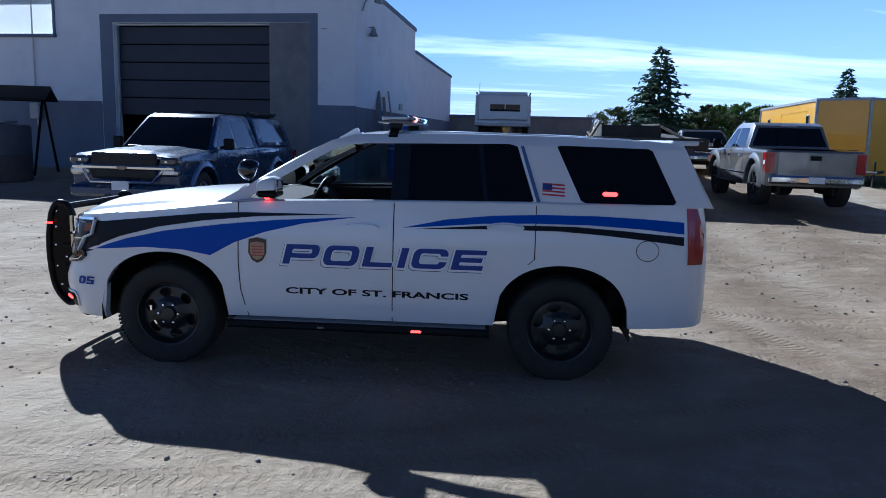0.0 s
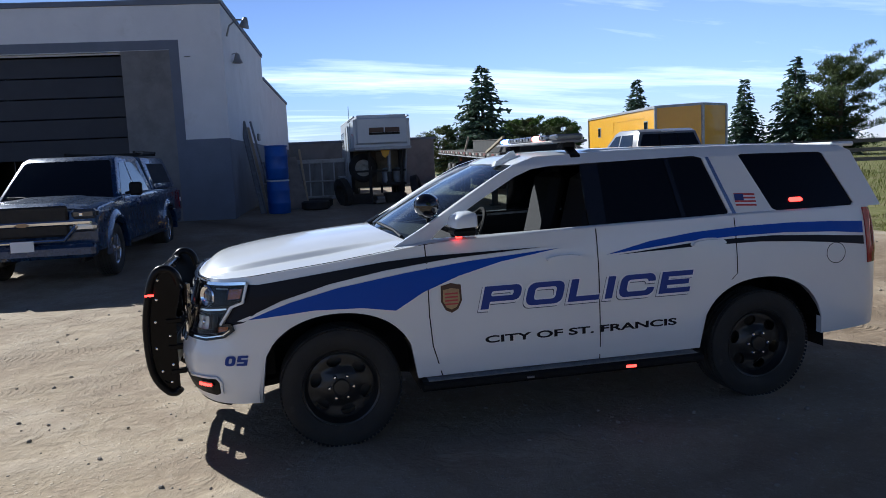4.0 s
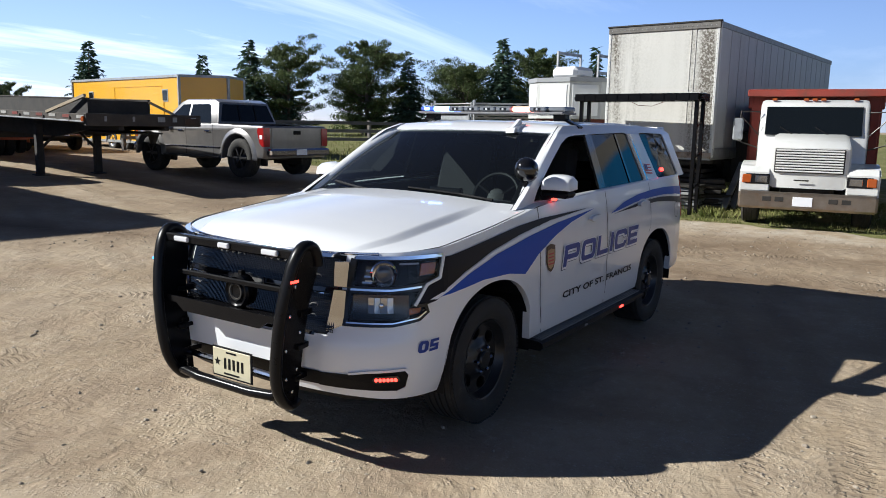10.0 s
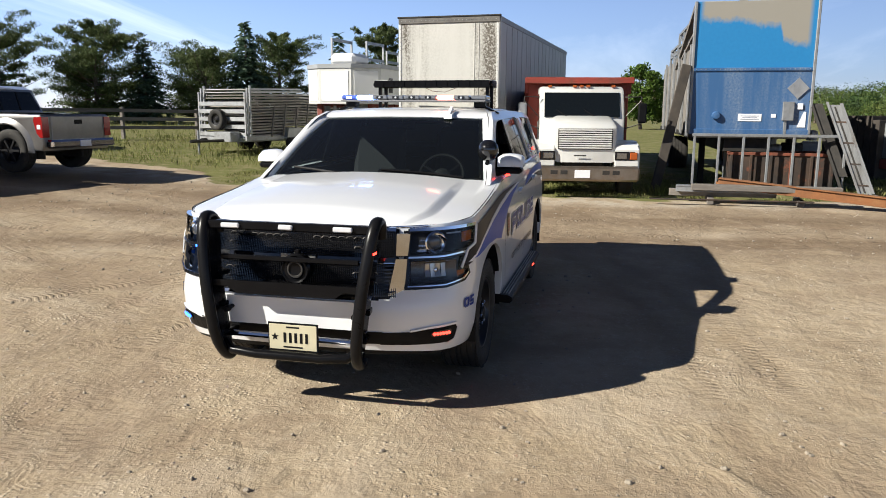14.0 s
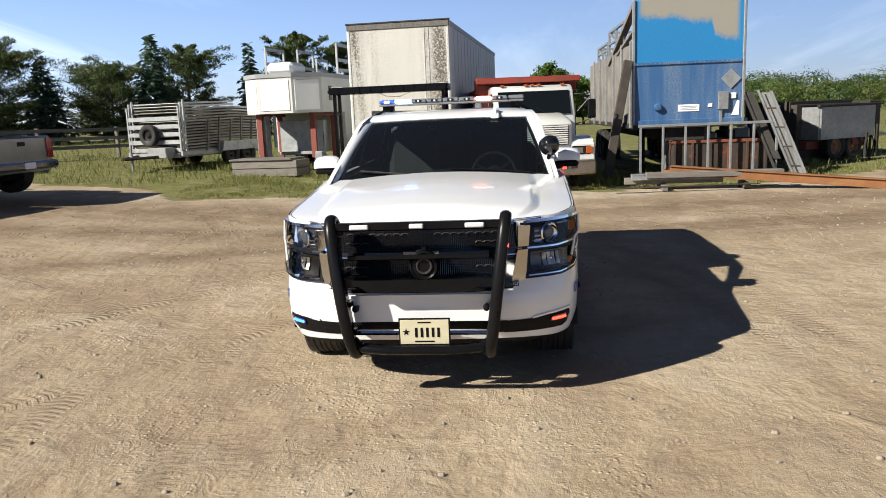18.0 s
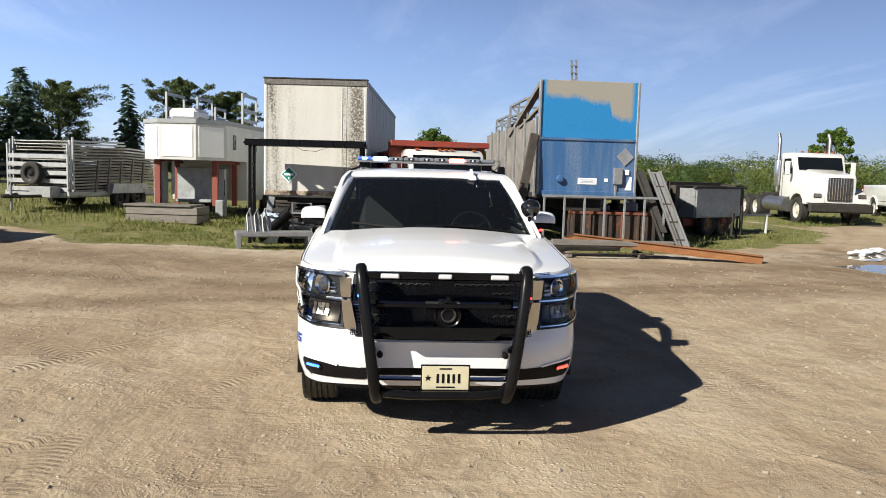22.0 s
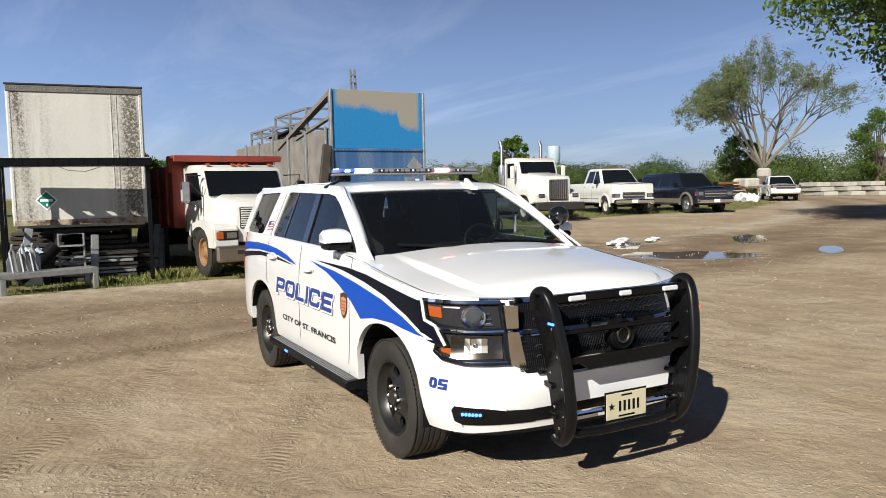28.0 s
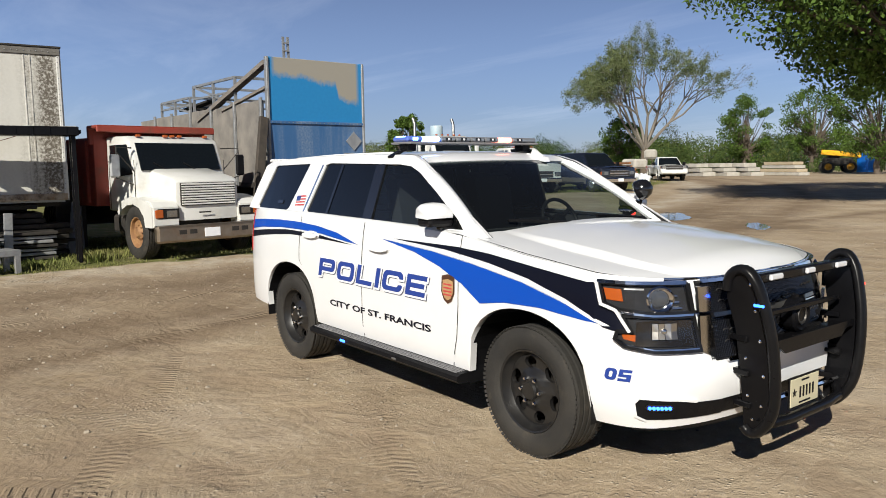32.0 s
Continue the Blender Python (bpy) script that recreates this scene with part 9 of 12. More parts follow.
def yellow_trailer():
    """Enclosed trailer with a wedge nose; x runs back along its length from the nose corner."""
    t = thing("enclosed_trailer", on_ground(11.55, 23.75, 79), "yellow enclosed cargo trailer with a wedge nose, on grass", "trailer")
    P = lambda n, b, m, lab="": part(n, b, M[m], t, lab)
    zb, zt = 0.30, 2.58
    b = B()
    prism(b, [(0, 0), (8.0, 0), (8.0, -2.5), (0, -2.5), (-0.95, -1.25)], zb, zt, "z")
    P("body", b, "yellow_skin")
    for p in ((0, 0.0), (8.0, 0), (-0.95, -1.25), (0, -2.5)):
        b = B()
        box(b, (p[0], p[1], (zb + zt) / 2), (0.09, 0.09, zt - zb), 0.015)
        P("corner_post", b, "alu")
    b = B()
    bar(b, (0, 0.01, zt), (8.0, 0.01, zt), 0.06, 0.08)
    bar(b, (0, 0.01, zt), (-0.95, -1.25, zt), 0.06, 0.08)
    bar(b, (-0.95, -1.25, zt), (0, -2.5, zt), 0.06, 0.08)
    bar(b, (0, 0.015, zb + 0.03), (8.0, 0.015, zb + 0.03), 0.04, 0.09)
    P("trim", b, "alu")
    b = B()
    prism(b, [(0.05, -0.05), (7.95, -0.05), (7.95, -2.45), (0.05, -2.45), (-0.85, -1.25)], zt, zt + 0.05, "z")
    P("roof", b, "white_skin")
    for x in (0.9, 6.4):
        b = B()
        box(b, (x, 0.012, 1.95), (0.30, 0.03, 0.34), 0.01)
        P("side_window", b, "dark_glass")
        b = B()
        box(b, (x, 0.008, 1.95), (0.38, 0.02, 0.42), 0.008)
        P("window_frame", b, "alu")
    b = B()
    for c, s in (((2.8, 0.008, 2.28), (3.4, 0.012, 0.03)), ((2.8, 0.008, 1.50), (3.4, 0.012, 0.03)), ((1.1, 0.008, 1.89), (0.03, 0.012, 0.8)), ((4.5, 0.008, 1.89), (0.03, 0.012, 0.8))):
        box(b, c, s)
    P("awning_frame", b, "yellow_skin")
    b = B()
    box(b, (1.35, 0.012, 1.28), (0.72, 0.02, 1.5), 0.01)
    P("side_door", b, "yellow_skin")
    for x in (3.9, 4.85):
        for y, a in ((0.02, 0), (-2.52, 180)):
            wheel_at(t, pose(x, y - (0.10 if a == 0 else -0.10), 0.36, 0, 0, a), 0.36, 0.22, "wheel_alu", 5)
    for y in (0.03, -2.53):
        b = B()
        prism(b, [(3.42, 0.30), (3.50, 0.66), (3.62, 0.80), (5.13, 0.80), (5.25, 0.66), (5.33, 0.30), (5.25, 0.30), (5.18, 0.62), (5.08, 0.73), (3.67, 0.73), (3.57, 0.62), (3.50, 0.30)], y - 0.03, y + 0.03, "y")
        P("mudguard", b, "alu")
    b = B()
    tube(b, [(-0.5, -0.6, 0.42), (-1.9, -1.25, 0.42), (-0.5, -1.9, 0.42)], 0.05, 6)
    tube(b, [(-1.7, -1.25, 0.75), (-1.7, -1.25, 0.0)], 0.04, 8)
    P("tow_frame", b, "chassis")
    b = B()
    for y in (-0.3, -2.2):
        tube(b, [(7.6, y, 0.42), (7.6, y, 0.0)], 0.04, 8)
    box(b, (4.0, -1.25, 0.36), (7.8, 2.2, 0.12), 0.01)
    P("underframe", b, "chassis")


yellow_trailer()


def white_semitrailer():
    """Old van trailer; x runs back from its front face."""
    t = thing("semitrailer", on_ground(10.36, 7.73, -8), "old white box semitrailer with soot-streaked front, parked on grass", "trailer")
    P = lambda n, b, m, lab="", sm=False: part(n, b, M[m], t, lab, sm)
    h, zb, zt = 1.20, 1.10, 3.82
    b = B()
    box(b, (0.02, 0, (zb + zt) / 2), (0.06, 2 * h - 0.1, zt - zb - 0.06), 0.01)
    P("front_panel", b, "streaked_white", "white front panel with dark soot streaks")
    for s in (1, -1):
        b = B()
        box(b, (5.2, s * (h - 0.02), (zb + zt) / 2), (10.3, 0.05, zt - zb - 0.04), 0.008)
        P("side_panel", b, "grey_side")
        for k in range(17):
            b = B()
            box(b, (0.7 + 0.6 * k, s * (h + 0.008), (zb + zt) / 2), (0.025, 0.010, zt - zb - 0.24), 0.003)
            P("side_rib", b, "grey_side")
        b = B()
        box(b, (0.03, s * (h - 0.03), (zb + zt) / 2), (0.10, 0.10, zt - zb), 0.03)
        P("corner_post", b, "white_skin")
        b = B()
        box(b, (5.2, s * (h + 0.004), zt - 0.05), (10.4, 0.03, 0.12), 0.008)
        box(b, (5.2, s * (h + 0.004), zb + 0.10), (10.4, 0.03, 0.22), 0.008)
        P("side_rail", b, "galv")
    b = B()
    box(b, (5.2, 0, zt + 0.0), (10.42, 2 * h, 0.03), 0.008)
    box(b, (5.2, 0, zb), (10.3, 2 * h - 0.1, 0.08), 0)
    box(b, (10.38, 0, (zb + zt) / 2), (0.05, 2 * h - 0.05, zt - zb - 0.04), 0)
    P("roof_and_floor", b, "grey_side")
    b = B()
    box(b, (-0.01, 0, zt - 0.06), (0.05, 2 * h + 0.02, 0.13), 0.01)
    P("top_rail", b, "soot_rail")
    b = B()
    box(b, (-0.01, 0, zt + 0.022), (0.08, 2 * h + 0.06, 0.035), 0.008)
    P("top_cap", b, "chassis")
    b = B()
    box(b, (-0.012, 0, zb + 0.06), (0.05, 2 * h - 0.02, 0.12), 0.01)
    P("bottom_rail", b, "rusty_white")
    # front seams and rivets
    for y in (-0.72, -0.62):
        b = B()
        box(b, (-0.014, y, (zb + zt) / 2), (0.012, 0.025, zt - zb - 0.26), 0.004)
        P("front_seam", b, "streaked_white")
    for s in (1, -1):
        b = B()
        for k in range(26):
            lathe(b, [(0.010, 0), (0.008, 0.006), (0, 0.008)], 6, pose(-0.022, s * (h - 0.04), zb + 0.2 + 0.095 * k, 0, -90))
        tagged(P("rivets", b, "galv"), kind="stuff")
    b = B()
    for k in range(24):
        lathe(b, [(0.011, 0), (0.009, 0.006), (0, 0.008)], 6, pose(-0.037, -1.12 + 0.0975 * k, zt - 0.06, 0, -90))
    tagged(P("rivets", b, "galv"), kind="stuff")
    b = B()
    c = (0.62, zb + 0.50)
    prism(b, [(c[0], c[1] - 0.20), (c[0] + 0.20, c[1]), (c[0], c[1] + 0.20), (c[0] - 0.20, c[1])], -0.024, -0.014, "x")
    P("placard", b, "white_vinyl", "white-edged green diamond placard")
    b = B()
    prism(b, [(c[0], c[1] - 0.165), (c[0] + 0.165, c[1]), (c[0], c[1] + 0.165), (c[0] - 0.165, c[1])], -0.030, -0.022, "x")
    P("placard_face", b, "placard_green")
    b = B()
    box(b, (-0.032, c[0], c[1]), (0.006, 0.22, 0.05))
    box(b, (-0.032, c[0], c[1] - 0.09), (0.006, 0.03, 0.05))
    P("placard_bar", b, "white_vinyl")
    for s in (1, -1):
        b = B()
        box(b, (2.4, 0.62 * s, 0.55), (0.14, 0.14, 1.1), 0.01)
        box(b, (2.4, 0.62 * s, 0.03), (0.26, 0.26, 0.05), 0.005)
        P("landing_leg", b, "chassis")
        for x in (8.2, 9.4):
            wheel_at(t, pose(x, 0.86 * s, 0.50, 0, 0, 0 if s == 1 else 180), 0.50, 0.52, "wheel_white")
    for k in range(17):
        b = B()
        box(b, (0.4 + 0.6 * k, 0, zb - 0.08), (0.07, 2.2, 0.10))
        P("cross_member", b, "chassis")
    b = B()
    box(b, (8.8, 0, 0.75), (2.8, 0.9, 0.4), 0.02)
    box(b, (1.2, 0, zb - 0.12), (2.0, 1.4, 0.08), 0.01)
    P("underframe", b, "chassis")


M["rusty_white"] = mat("rust_stained_white", (0.42, 0.38, 0.32), 0.7, col2=(0.26, 0.17, 0.10), scale=7, bump=0.3, bscale=50, dirt=(0.07, 0.045, 0.03), dscale=5, dlo=0.48, dhi=0.62)
M["soot_rail"] = mat("sooty_rail", (0.09, 0.085, 0.078), 0.7, col2=(0.16, 0.15, 0.135), scale=9, bump=0.3, bscale=50)
white_semitrailer()


def steel_gantry():
    """Black frame that stands before the white semitrailer."""
    a, c = Vector((9.74, 9.12)), Vector((9.31, 6.66))
    d = (c - a)
    yaw = math.degrees(math.atan2(d.y, d.x))
    t = thing("steel_gantry", on_ground(a.x, a.y, yaw), "black steel frame with a boxed top beam standing on grass", "steel frame")
    L = d.length
    P = lambda n, b, m: part(n, b, M[m], t)
    H = 2.27
    for x in (0.0, L):
        for y in (-0.16, 0.16):
            b = B()
            box(b, (x, y, H / 2), (0.07, 0.07, H), 0.008)
            P("post", b, "black_steel")
        for z in (0.5, 1.1, 1.7):
            b = B()
            bar(b, (x, -0.16, z), (x, 0.16, z + 0.12), 0.04, 0.04)
            P("lacing", b, "black_steel")
    b = B()
    box(b, (L / 2, 0.12, H), (L + 0.16, 0.34, 0.15), 0.01)
    P("top_beam", b, "black_steel")
    b = B()
    box(b, (L / 2, -0.30, H), (L + 0.16, 0.05, 0.15), 0.008)
    P("front_channel", b, "black_steel")
    for k in range(7):
        b = B()
        box(b, (L * k / 6, -0.165, H - 0.01), (0.24, 0.22, 0.06), 0.004)
        P("cross_tie", b, "black_steel")
    for k in range(10):
        b = B()
        box(b, (L * (k + 0.5) / 10, -0.331, H), (0.05, 0.012, 0.15), 0.003)
        P("beam_rib", b, "black_steel")
    for x in (-0.02, L - 0.15):
        b = B()
        box(b, (x + 0.08, 0.0, H + 0.08), (0.26, 0.36, 0.02), 0.004)
        P("white_cap", b, "white_skin")
    b = B()
    tube(b, [(0.9, 0.22, H - 0.05), (1.1, 0.23, H - 0.14), (1.4, 0.23, H - 0.16), (1.7, 0.22, H - 0.06)], 0.006, 5)
    P("cable", b, "red_oxide")
    # low grey step frame and clutter at its foot
    s = thing("steel_stand", on_ground(8.72, 8.55, -78), "low grey steel stand on the grass", "stand")
    for x in (-0.75, 0.75):
        for y in (-0.2, 0.2):
            b = B()
            box(b, (x, y, 0.16), (0.09, 0.06, 0.32), 0.006)
            part("leg", b, M["galv"], s)
    b = B()
    box(b, (0, 0, 0.33), (1.62, 0.46, 0.10), 0.01)
    part("top", b, M["galv"], s)
    for k in range(3):
        b = B()
        tube(b, [(-0.55 + 0.16 * k, -0.1, 0.38), (-0.57 + 0.16 * k, 0.0, 0.72), (-0.50 + 0.16 * k, 0.1, 0.86), (-0.42 + 0.16 * k, 0.12, 0.38)], 0.02, 6)
        part("hoop", b, M["galv"], s)
    # stacks of steel and scaffold under the trailer
    for k, (x, y, n, w, l) in enumerate(((10.3, 8.15, 5, 0.55, 0.9), (10.6, 7.35, 7, 0.65, 1.2), (11.2, 6.75, 4, 0.5, 1.0))):
        q = thing("steel_stack", on_ground(x, y, -20 + 14 * k), "stack of grey steel plates lying under the semitrailer", "scrap steel", "steel stacks")
        for i in range(n):
            b = B()
            box(b, (0.02 * ((i * 7) % 3 - 1), 0.03 * ((i * 5) % 3 - 1), 0.05 + 0.075 * i), (w, l, 0.055), 0.008, Matrix.Rotation(0.05 * ((i * 3) % 4 - 1.5), 4, "Z"))
            part("plate", b, M["galv" if i % 3 else "chassis"], q)
    for k, (p, q_, m) in enumerate((((9.75, 8.9, 0.05), (10.05, 8.7, 1.05), "galv"), ((9.9, 8.5, 0.05), (10.1, 8.2, 0.95), "chassis"), ((10.15, 7.6, 0.05), (10.2, 7.55, 0.9), "galv"), ((10.9, 6.35, 0.05), (11.4, 6.1, 1.0), "galv"), ((11.05, 6.2, 0.05), (11.6, 6.0, 0.9), "galv"), ((11.2, 6.1, 0.05), (11.8, 5.95, 0.85), "galv"))):
        o = thing("steel_channel", on_ground(p[0], p[1], 0), "steel channel leaning under the semitrailer", "steel bar", "leaning channels")
        b = B()
        bar(b, (0, 0, 0), (q_[0] - p[0], q_[1] - p[1], q_[2]), 0.14, 0.05, 0.005)
        part("web", b, M[m], o)
    o = thing("step_ladder", on_ground(9.95, 8.0, 170), "small grey steel step frame", "steps")
    b = B()
    tube(b, [(0, -0.22, 0), (0.08, -0.22, 0.95), (0.08, 0.22, 0.95), (0, 0.22, 0)], 0.022, 6)
    part("hoop", b, M["galv"], o)
    for z in (0.25, 0.5, 0.72):
        b = B()
        box(b, (0.05, 0, z), (0.22, 0.44, 0.03), 0.005)
        part("tread", b, M["galv"], o)


steel_gantry()


def under_trailer():
    """Dark stacks and odds and ends that lie under the white semitrailer."""
    rnd = random.Random(12)
    for k, (x, y, w, l, n, yaw) in enumerate(((11.3, 8.35, 1.2, 0.9, 7, -12), (11.5, 7.2, 1.3, 1.0, 8, -4), (11.2, 6.75, 0.8, 0.6, 6, 10), (12.9, 7.6, 1.4, 1.6, 8, -8), (13.9, 8.0, 1.2, 1.8, 8, -10))):
        q = thing("dark_timber_stack", on_ground(x, y, yaw), "stack of dark old timbers lying under the semitrailer", "timber stack", "dark timber stacks")
        for i in range(n):
            b = B()
            box(b, (rnd.uniform(-0.05, 0.05), rnd.uniform(-0.05, 0.05), 0.055 + 0.105 * i), (w * rnd.uniform(0.85, 1.0), l * rnd.uniform(0.85, 1.0), 0.085), 0.012, Matrix.Rotation(rnd.uniform(-0.06, 0.06), 4, "Z"))
            part("timber", b, M["deck_dark" if i % 3 else "chassis"], q)
    q = thing("steel_bin", on_ground(12.3, 6.02, -8), "black steel bin standing between the trailer and the dump truck", "bin")
    b = B()
    prism(b, [(-0.55, 0.02), (0.55, 0.02), (0.62, 1.60), (-0.62, 1.60)], -0.28, 0.28, "y")
    part("bin_body", b, M["chassis"], q)
    b = B()
    box(b, (0, 0, 1.61), (1.30, 0.62, 0.06), 0.015)
    part("bin_rim", b, M["black_steel"], q)
    for x in (-0.35, 0.0, 0.35):
        b = B()
        box(b, (x, 0, 0.8), (0.05, 0.62, 1.5), 0.01)
        part("bin_rib", b, M["black_steel"], q)
    q = thing("black_pipe", on_ground(9.55, 8.62, 0), "thick black pipe leaning against the stand", "pipe")
    b = B()
    tube(b, [(0.0, 0.35, 0.14), (0.10, 0.0, 0.42), (0.2, -0.32, 0.72)], 0.13, 16)
    part("pipe_wall", b, M["black_plastic"], q, "", 50)
    q = thing("crumpled_tarp", on_ground(9.75, 8.72, 0), "crumpled pale blue and white tarpaulin on the scrap", "tarpaulin")
    b = B()
    g = [[b.verts.new((0.07 * i - 0.2, 0.07 * j - 0.2, 0.62 + 0.14 * noise.noise((i * 0.9, j * 0.9, 2)) + 0.10 * math.exp(-((i - 3) ** 2 + (j - 3) ** 2) / 5))) for j in range(7)] for i in range(7)]
    for i in range(6):
        for j in range(6):
            b.faces.new((g[i][j], g[i + 1][j], g[i + 1][j + 1], g[i][j + 1]))
    box(b, (0.0, 0.0, 0.30), (0.34, 0.34, 0.60), 0.05)
    part("cloth", b, M["tarp_blue"], q, "", 50)
    for k in range(3):
        q = thing("steel_plate", on_ground(8.80 + 0.03 * k, 9.02 - 0.13 * k, -72), "upright grey steel plate slotted in the stand", "plate", "upright plates")
        b = B()
        prism(b, [(-0.14, 0.22), (0.14, 0.22), (0.14, 0.60), (0.06, 0.68), (-0.08, 0.66), (-0.14, 0.56)], -0.012, 0.012, "y")
        part("plate_sheet", b, M["galv"], q)


M["tarp_blue"] = mat("pale_blue_tarp", (0.30, 0.42, 0.55), 0.6, col2=(0.62, 0.66, 0.70), scale=7)
under_trailer()


def blue_trailer():
    """Trailer with a tall blue bulkhead; x runs back from the bulkhead."""
    t = thing("bulkhead_trailer", on_ground(10.2, 1.10, -3), "open trailer with a tall faded blue front bulkhead and plywood sides", "trailer")
    P = lambda n, b, m, lab="": part(n, b, M[m], t, lab)
    h, zb, zm, zt = 1.22, 1.27, 2.64, 4.06
    b = B()
    box(b, (0.03, 0, (zb + zm) / 2), (0.06, 2 * h, zm - zb), 0.01)
    P("lower_panel", b, "blue_bulk", "faded dark blue sheet panel")
    b = B()
    box(b, (0.03, 0, (zm + zt) / 2), (0.06, 2 * h, zt - zm), 0.01)
    P("upper_panel", b, "blue_spray", "bright blue panel with bare grey metal along its top")
    b = B()
    box(b, (-0.012, 0, zm), (0.04, 2 * h, 0.07), 0.008)
    P("cross_rail", b, "blue_bulk")
    b = B()
    box(b, (-0.012, 0, zb + 0.04), (0.05, 2 * h + 0.03, 0.12), 0.01)
    P("cross_rail", b, "blue_bulk")
    for s in (1, -1):
        b = B()
        box(b, (0.02, s * (h + 0.01), (zb + zt) / 2), (0.12, 0.06, zt - zb), 0.01)
        P("edge_post", b, "galv")
    b = B()
    for k in range(24):
        lathe(b, [(0.012, 0), (0.01, 0.006), (0, 0.009)], 6, pose(-0.032, -1.15 + 0.1 * k, zm, 0, -90))
    tagged(P("rivets", b, "galv"), kind="stuff")
    # fittings on the lower panel
    def face(yy, z, sy, sz, m, th=0.02, name="fitting"):
        b = B()
        box(b, (-0.005 - th / 2, yy, z), (th, sy, sz), min(0.006, th / 3))
        P(name, b, m)
    face(-0.02, 1.62, 0.48, 0.16, "white_vinyl", 0.008, "label_plate")
    b = B()
    for k in range(3):
        box(b, (-0.0165, -0.02, 1.585 + 0.035 * k), (0.003, 0.38 - 0.08 * (k % 2), 0.014))
    P("label_bars", b, "grey_vinyl")
    face(-0.78, 1.76, 0.22, 0.40, "galv", 0.08, "switch_box")
    face(-0.74, 1.42, 0.06, 0.30, "galv", 0.04, "conduit")
    face(-1.02, 1.86, 0.11, 0.13, "white_vinyl", 0.03, "socket")
    face(-0.50, 1.66, 0.10, 0.08, "white_vinyl", 0.01, "sticker")
    b = B()
    prism(b, [(-0.95, 2.02), (-0.73, 2.24), (-0.95, 2.46), (-1.17, 2.24)], -0.03, -0.005, "x")
    P("diamond_plate", b, "alu")
    b = B()
    prism(b, [(-1.15, 1.42), (-0.98, 1.42), (-1.10, 1.75), (-1.15, 1.75)], -0.012, -0.004, "x")
    P("pale_flash", b, "white_vinyl")
    b = B()
    lathe(b, [(0.09, 0), (0.09, 0.06), (0.07, 0.09), (0, 0.10)], 20, pose(-0.005, 0.68, 1.66, 0, -90))
    P("gladhand", b, "blue_bulk")
    # plywood sides
    for s in (1, -1):
        for k in range(6):
            b = B()
            box(b, (1.05 + 1.45 * k, s * (h - 0.03), 2.22 - 0.02 * (k % 2)), (1.42, 0.04, 1.85), 0.006)
            P("plywood_side", b, "ply_grey")
            b = B()
            box(b, (0.35 + 1.45 * k, s * (h + 0.02), 2.2), (0.08, 0.06, 2.0), 0.008)
            P("stake", b, "galv")
    b = B()
    box(b, (4.7, 0, zb - 0.04), (9.4, 2 * h, 0.12), 0.01)
    box(b, (4.7, 0, zb - 0.25), (9.0, 0.9, 0.30), 0.01)
    P("deck", b, "chassis")
    # steel frames that stand on the deck, above the sides
    b = B()
    zr = 3.15
    for x0, x1, top in ((1.9, 4.6, 3.80), (4.9, 7.2, 3.55)):
        for s in (1, -1):
            for x in (x0, x1, (x0 + x1) / 2):
                bar(b, (x, s * 1.15, zr - 0.6), (x, s * 1.15, top), 0.06, 0.06)
            bar(b, (x0, s * 1.15, top), (x1, s * 1.15, top), 0.06, 0.06)
            bar(b, (x0, s * 1.15, (zr + top) / 2), (x1, s * 1.15, (zr + top) / 2), 0.05, 0.05)
        for x in (x0, x1):
            bar(b, (x, -1.15, top), (x, 1.15, top), 0.06, 0.06)
        bar(b, (x0, 1.15, zr), (x1, 1.15, top), 0.05, 0.05)
    P("guard_frames", b, "galv")
    b = B()
    bar(b, (4.2, 1.18, 2.9), (0.12, 1.18, 3.95), 0.16, 0.10)
    bar(b, (2.6, 1.20, 3.05), (0.12, 1.20, 3.40), 0.10, 0.06)
    P("inclined_beam", b, "wood_grey")
    b = B()
    for k, (p, q) in enumerate((((5.2, 0.9, 3.2), (6.6, -0.6, 3.7)), ((5.0, 0.5, 3.5), (6.4, 0.8, 3.3)), ((5.6, -0.4, 3.2), (6.8, 0.6, 3.6)))):
        bar(b, p, q, 0.28, 0.05)
    P("loose_panels", b, "chassis")
    b = B()
    for y in (0.06, -0.06):
        bar(b, (1.4, y, 3.2), (1.25, y + 0.12, 4.75), 0.05, 0.05)
    for k in range(6):
        bar(b, (1.33 - 0.02 * k, -0.06 + 0.02 * k, 3.7 + 0.18 * k), (1.33 - 0.02 * k, 0.10 + 0.02 * k, 3.7 + 0.18 * k), 0.03, 0.03)
    P("ladder_end", b, "galv")
    for s in (1, -1):
        for x in (6.6, 7.8):
            wheel_at(t, pose(x, 0.86 * s, 0.50, 0, 0, 0 if s == 1 else 180), 0.50, 0.52, "wheel_rust")
        b = B()
        box(b, (1.9, 0.7 * s, 0.6), (0.14, 0.14, 1.2), 0.01)
        P("landing_leg", b, "chassis")
    # dark post leaning against the near side
    o = thing("leaning_post", on_ground(9.75, 3.05, 0), "dark timber post leaning on the trailer", "post")
    b = B()
    bar(b, (0, 0, 0), (0.50, -0.60, 2.75), 0.20, 0.10, 0.01)
    part("timber", b, M["deck_dark"], o)
    # open steel rack before the trailer
    o = thing("steel_rack", on_ground(9.78, 0.75, -3), "grey open steel rack standing before the trailer", "rack")
    for k in range(7):
        b = B()
        box(b, (0, 1.50 - 0.5 * k, 0.62), (0.05, 0.05, 1.24), 0.005)
        part("upright", b, M["galv"], o)
    for z in (1.25,):
        b = B()
        box(b, (0, 0, z), (0.06, 3.1, 0.06), 0.005)
        part("rail", b, M["galv"], o)
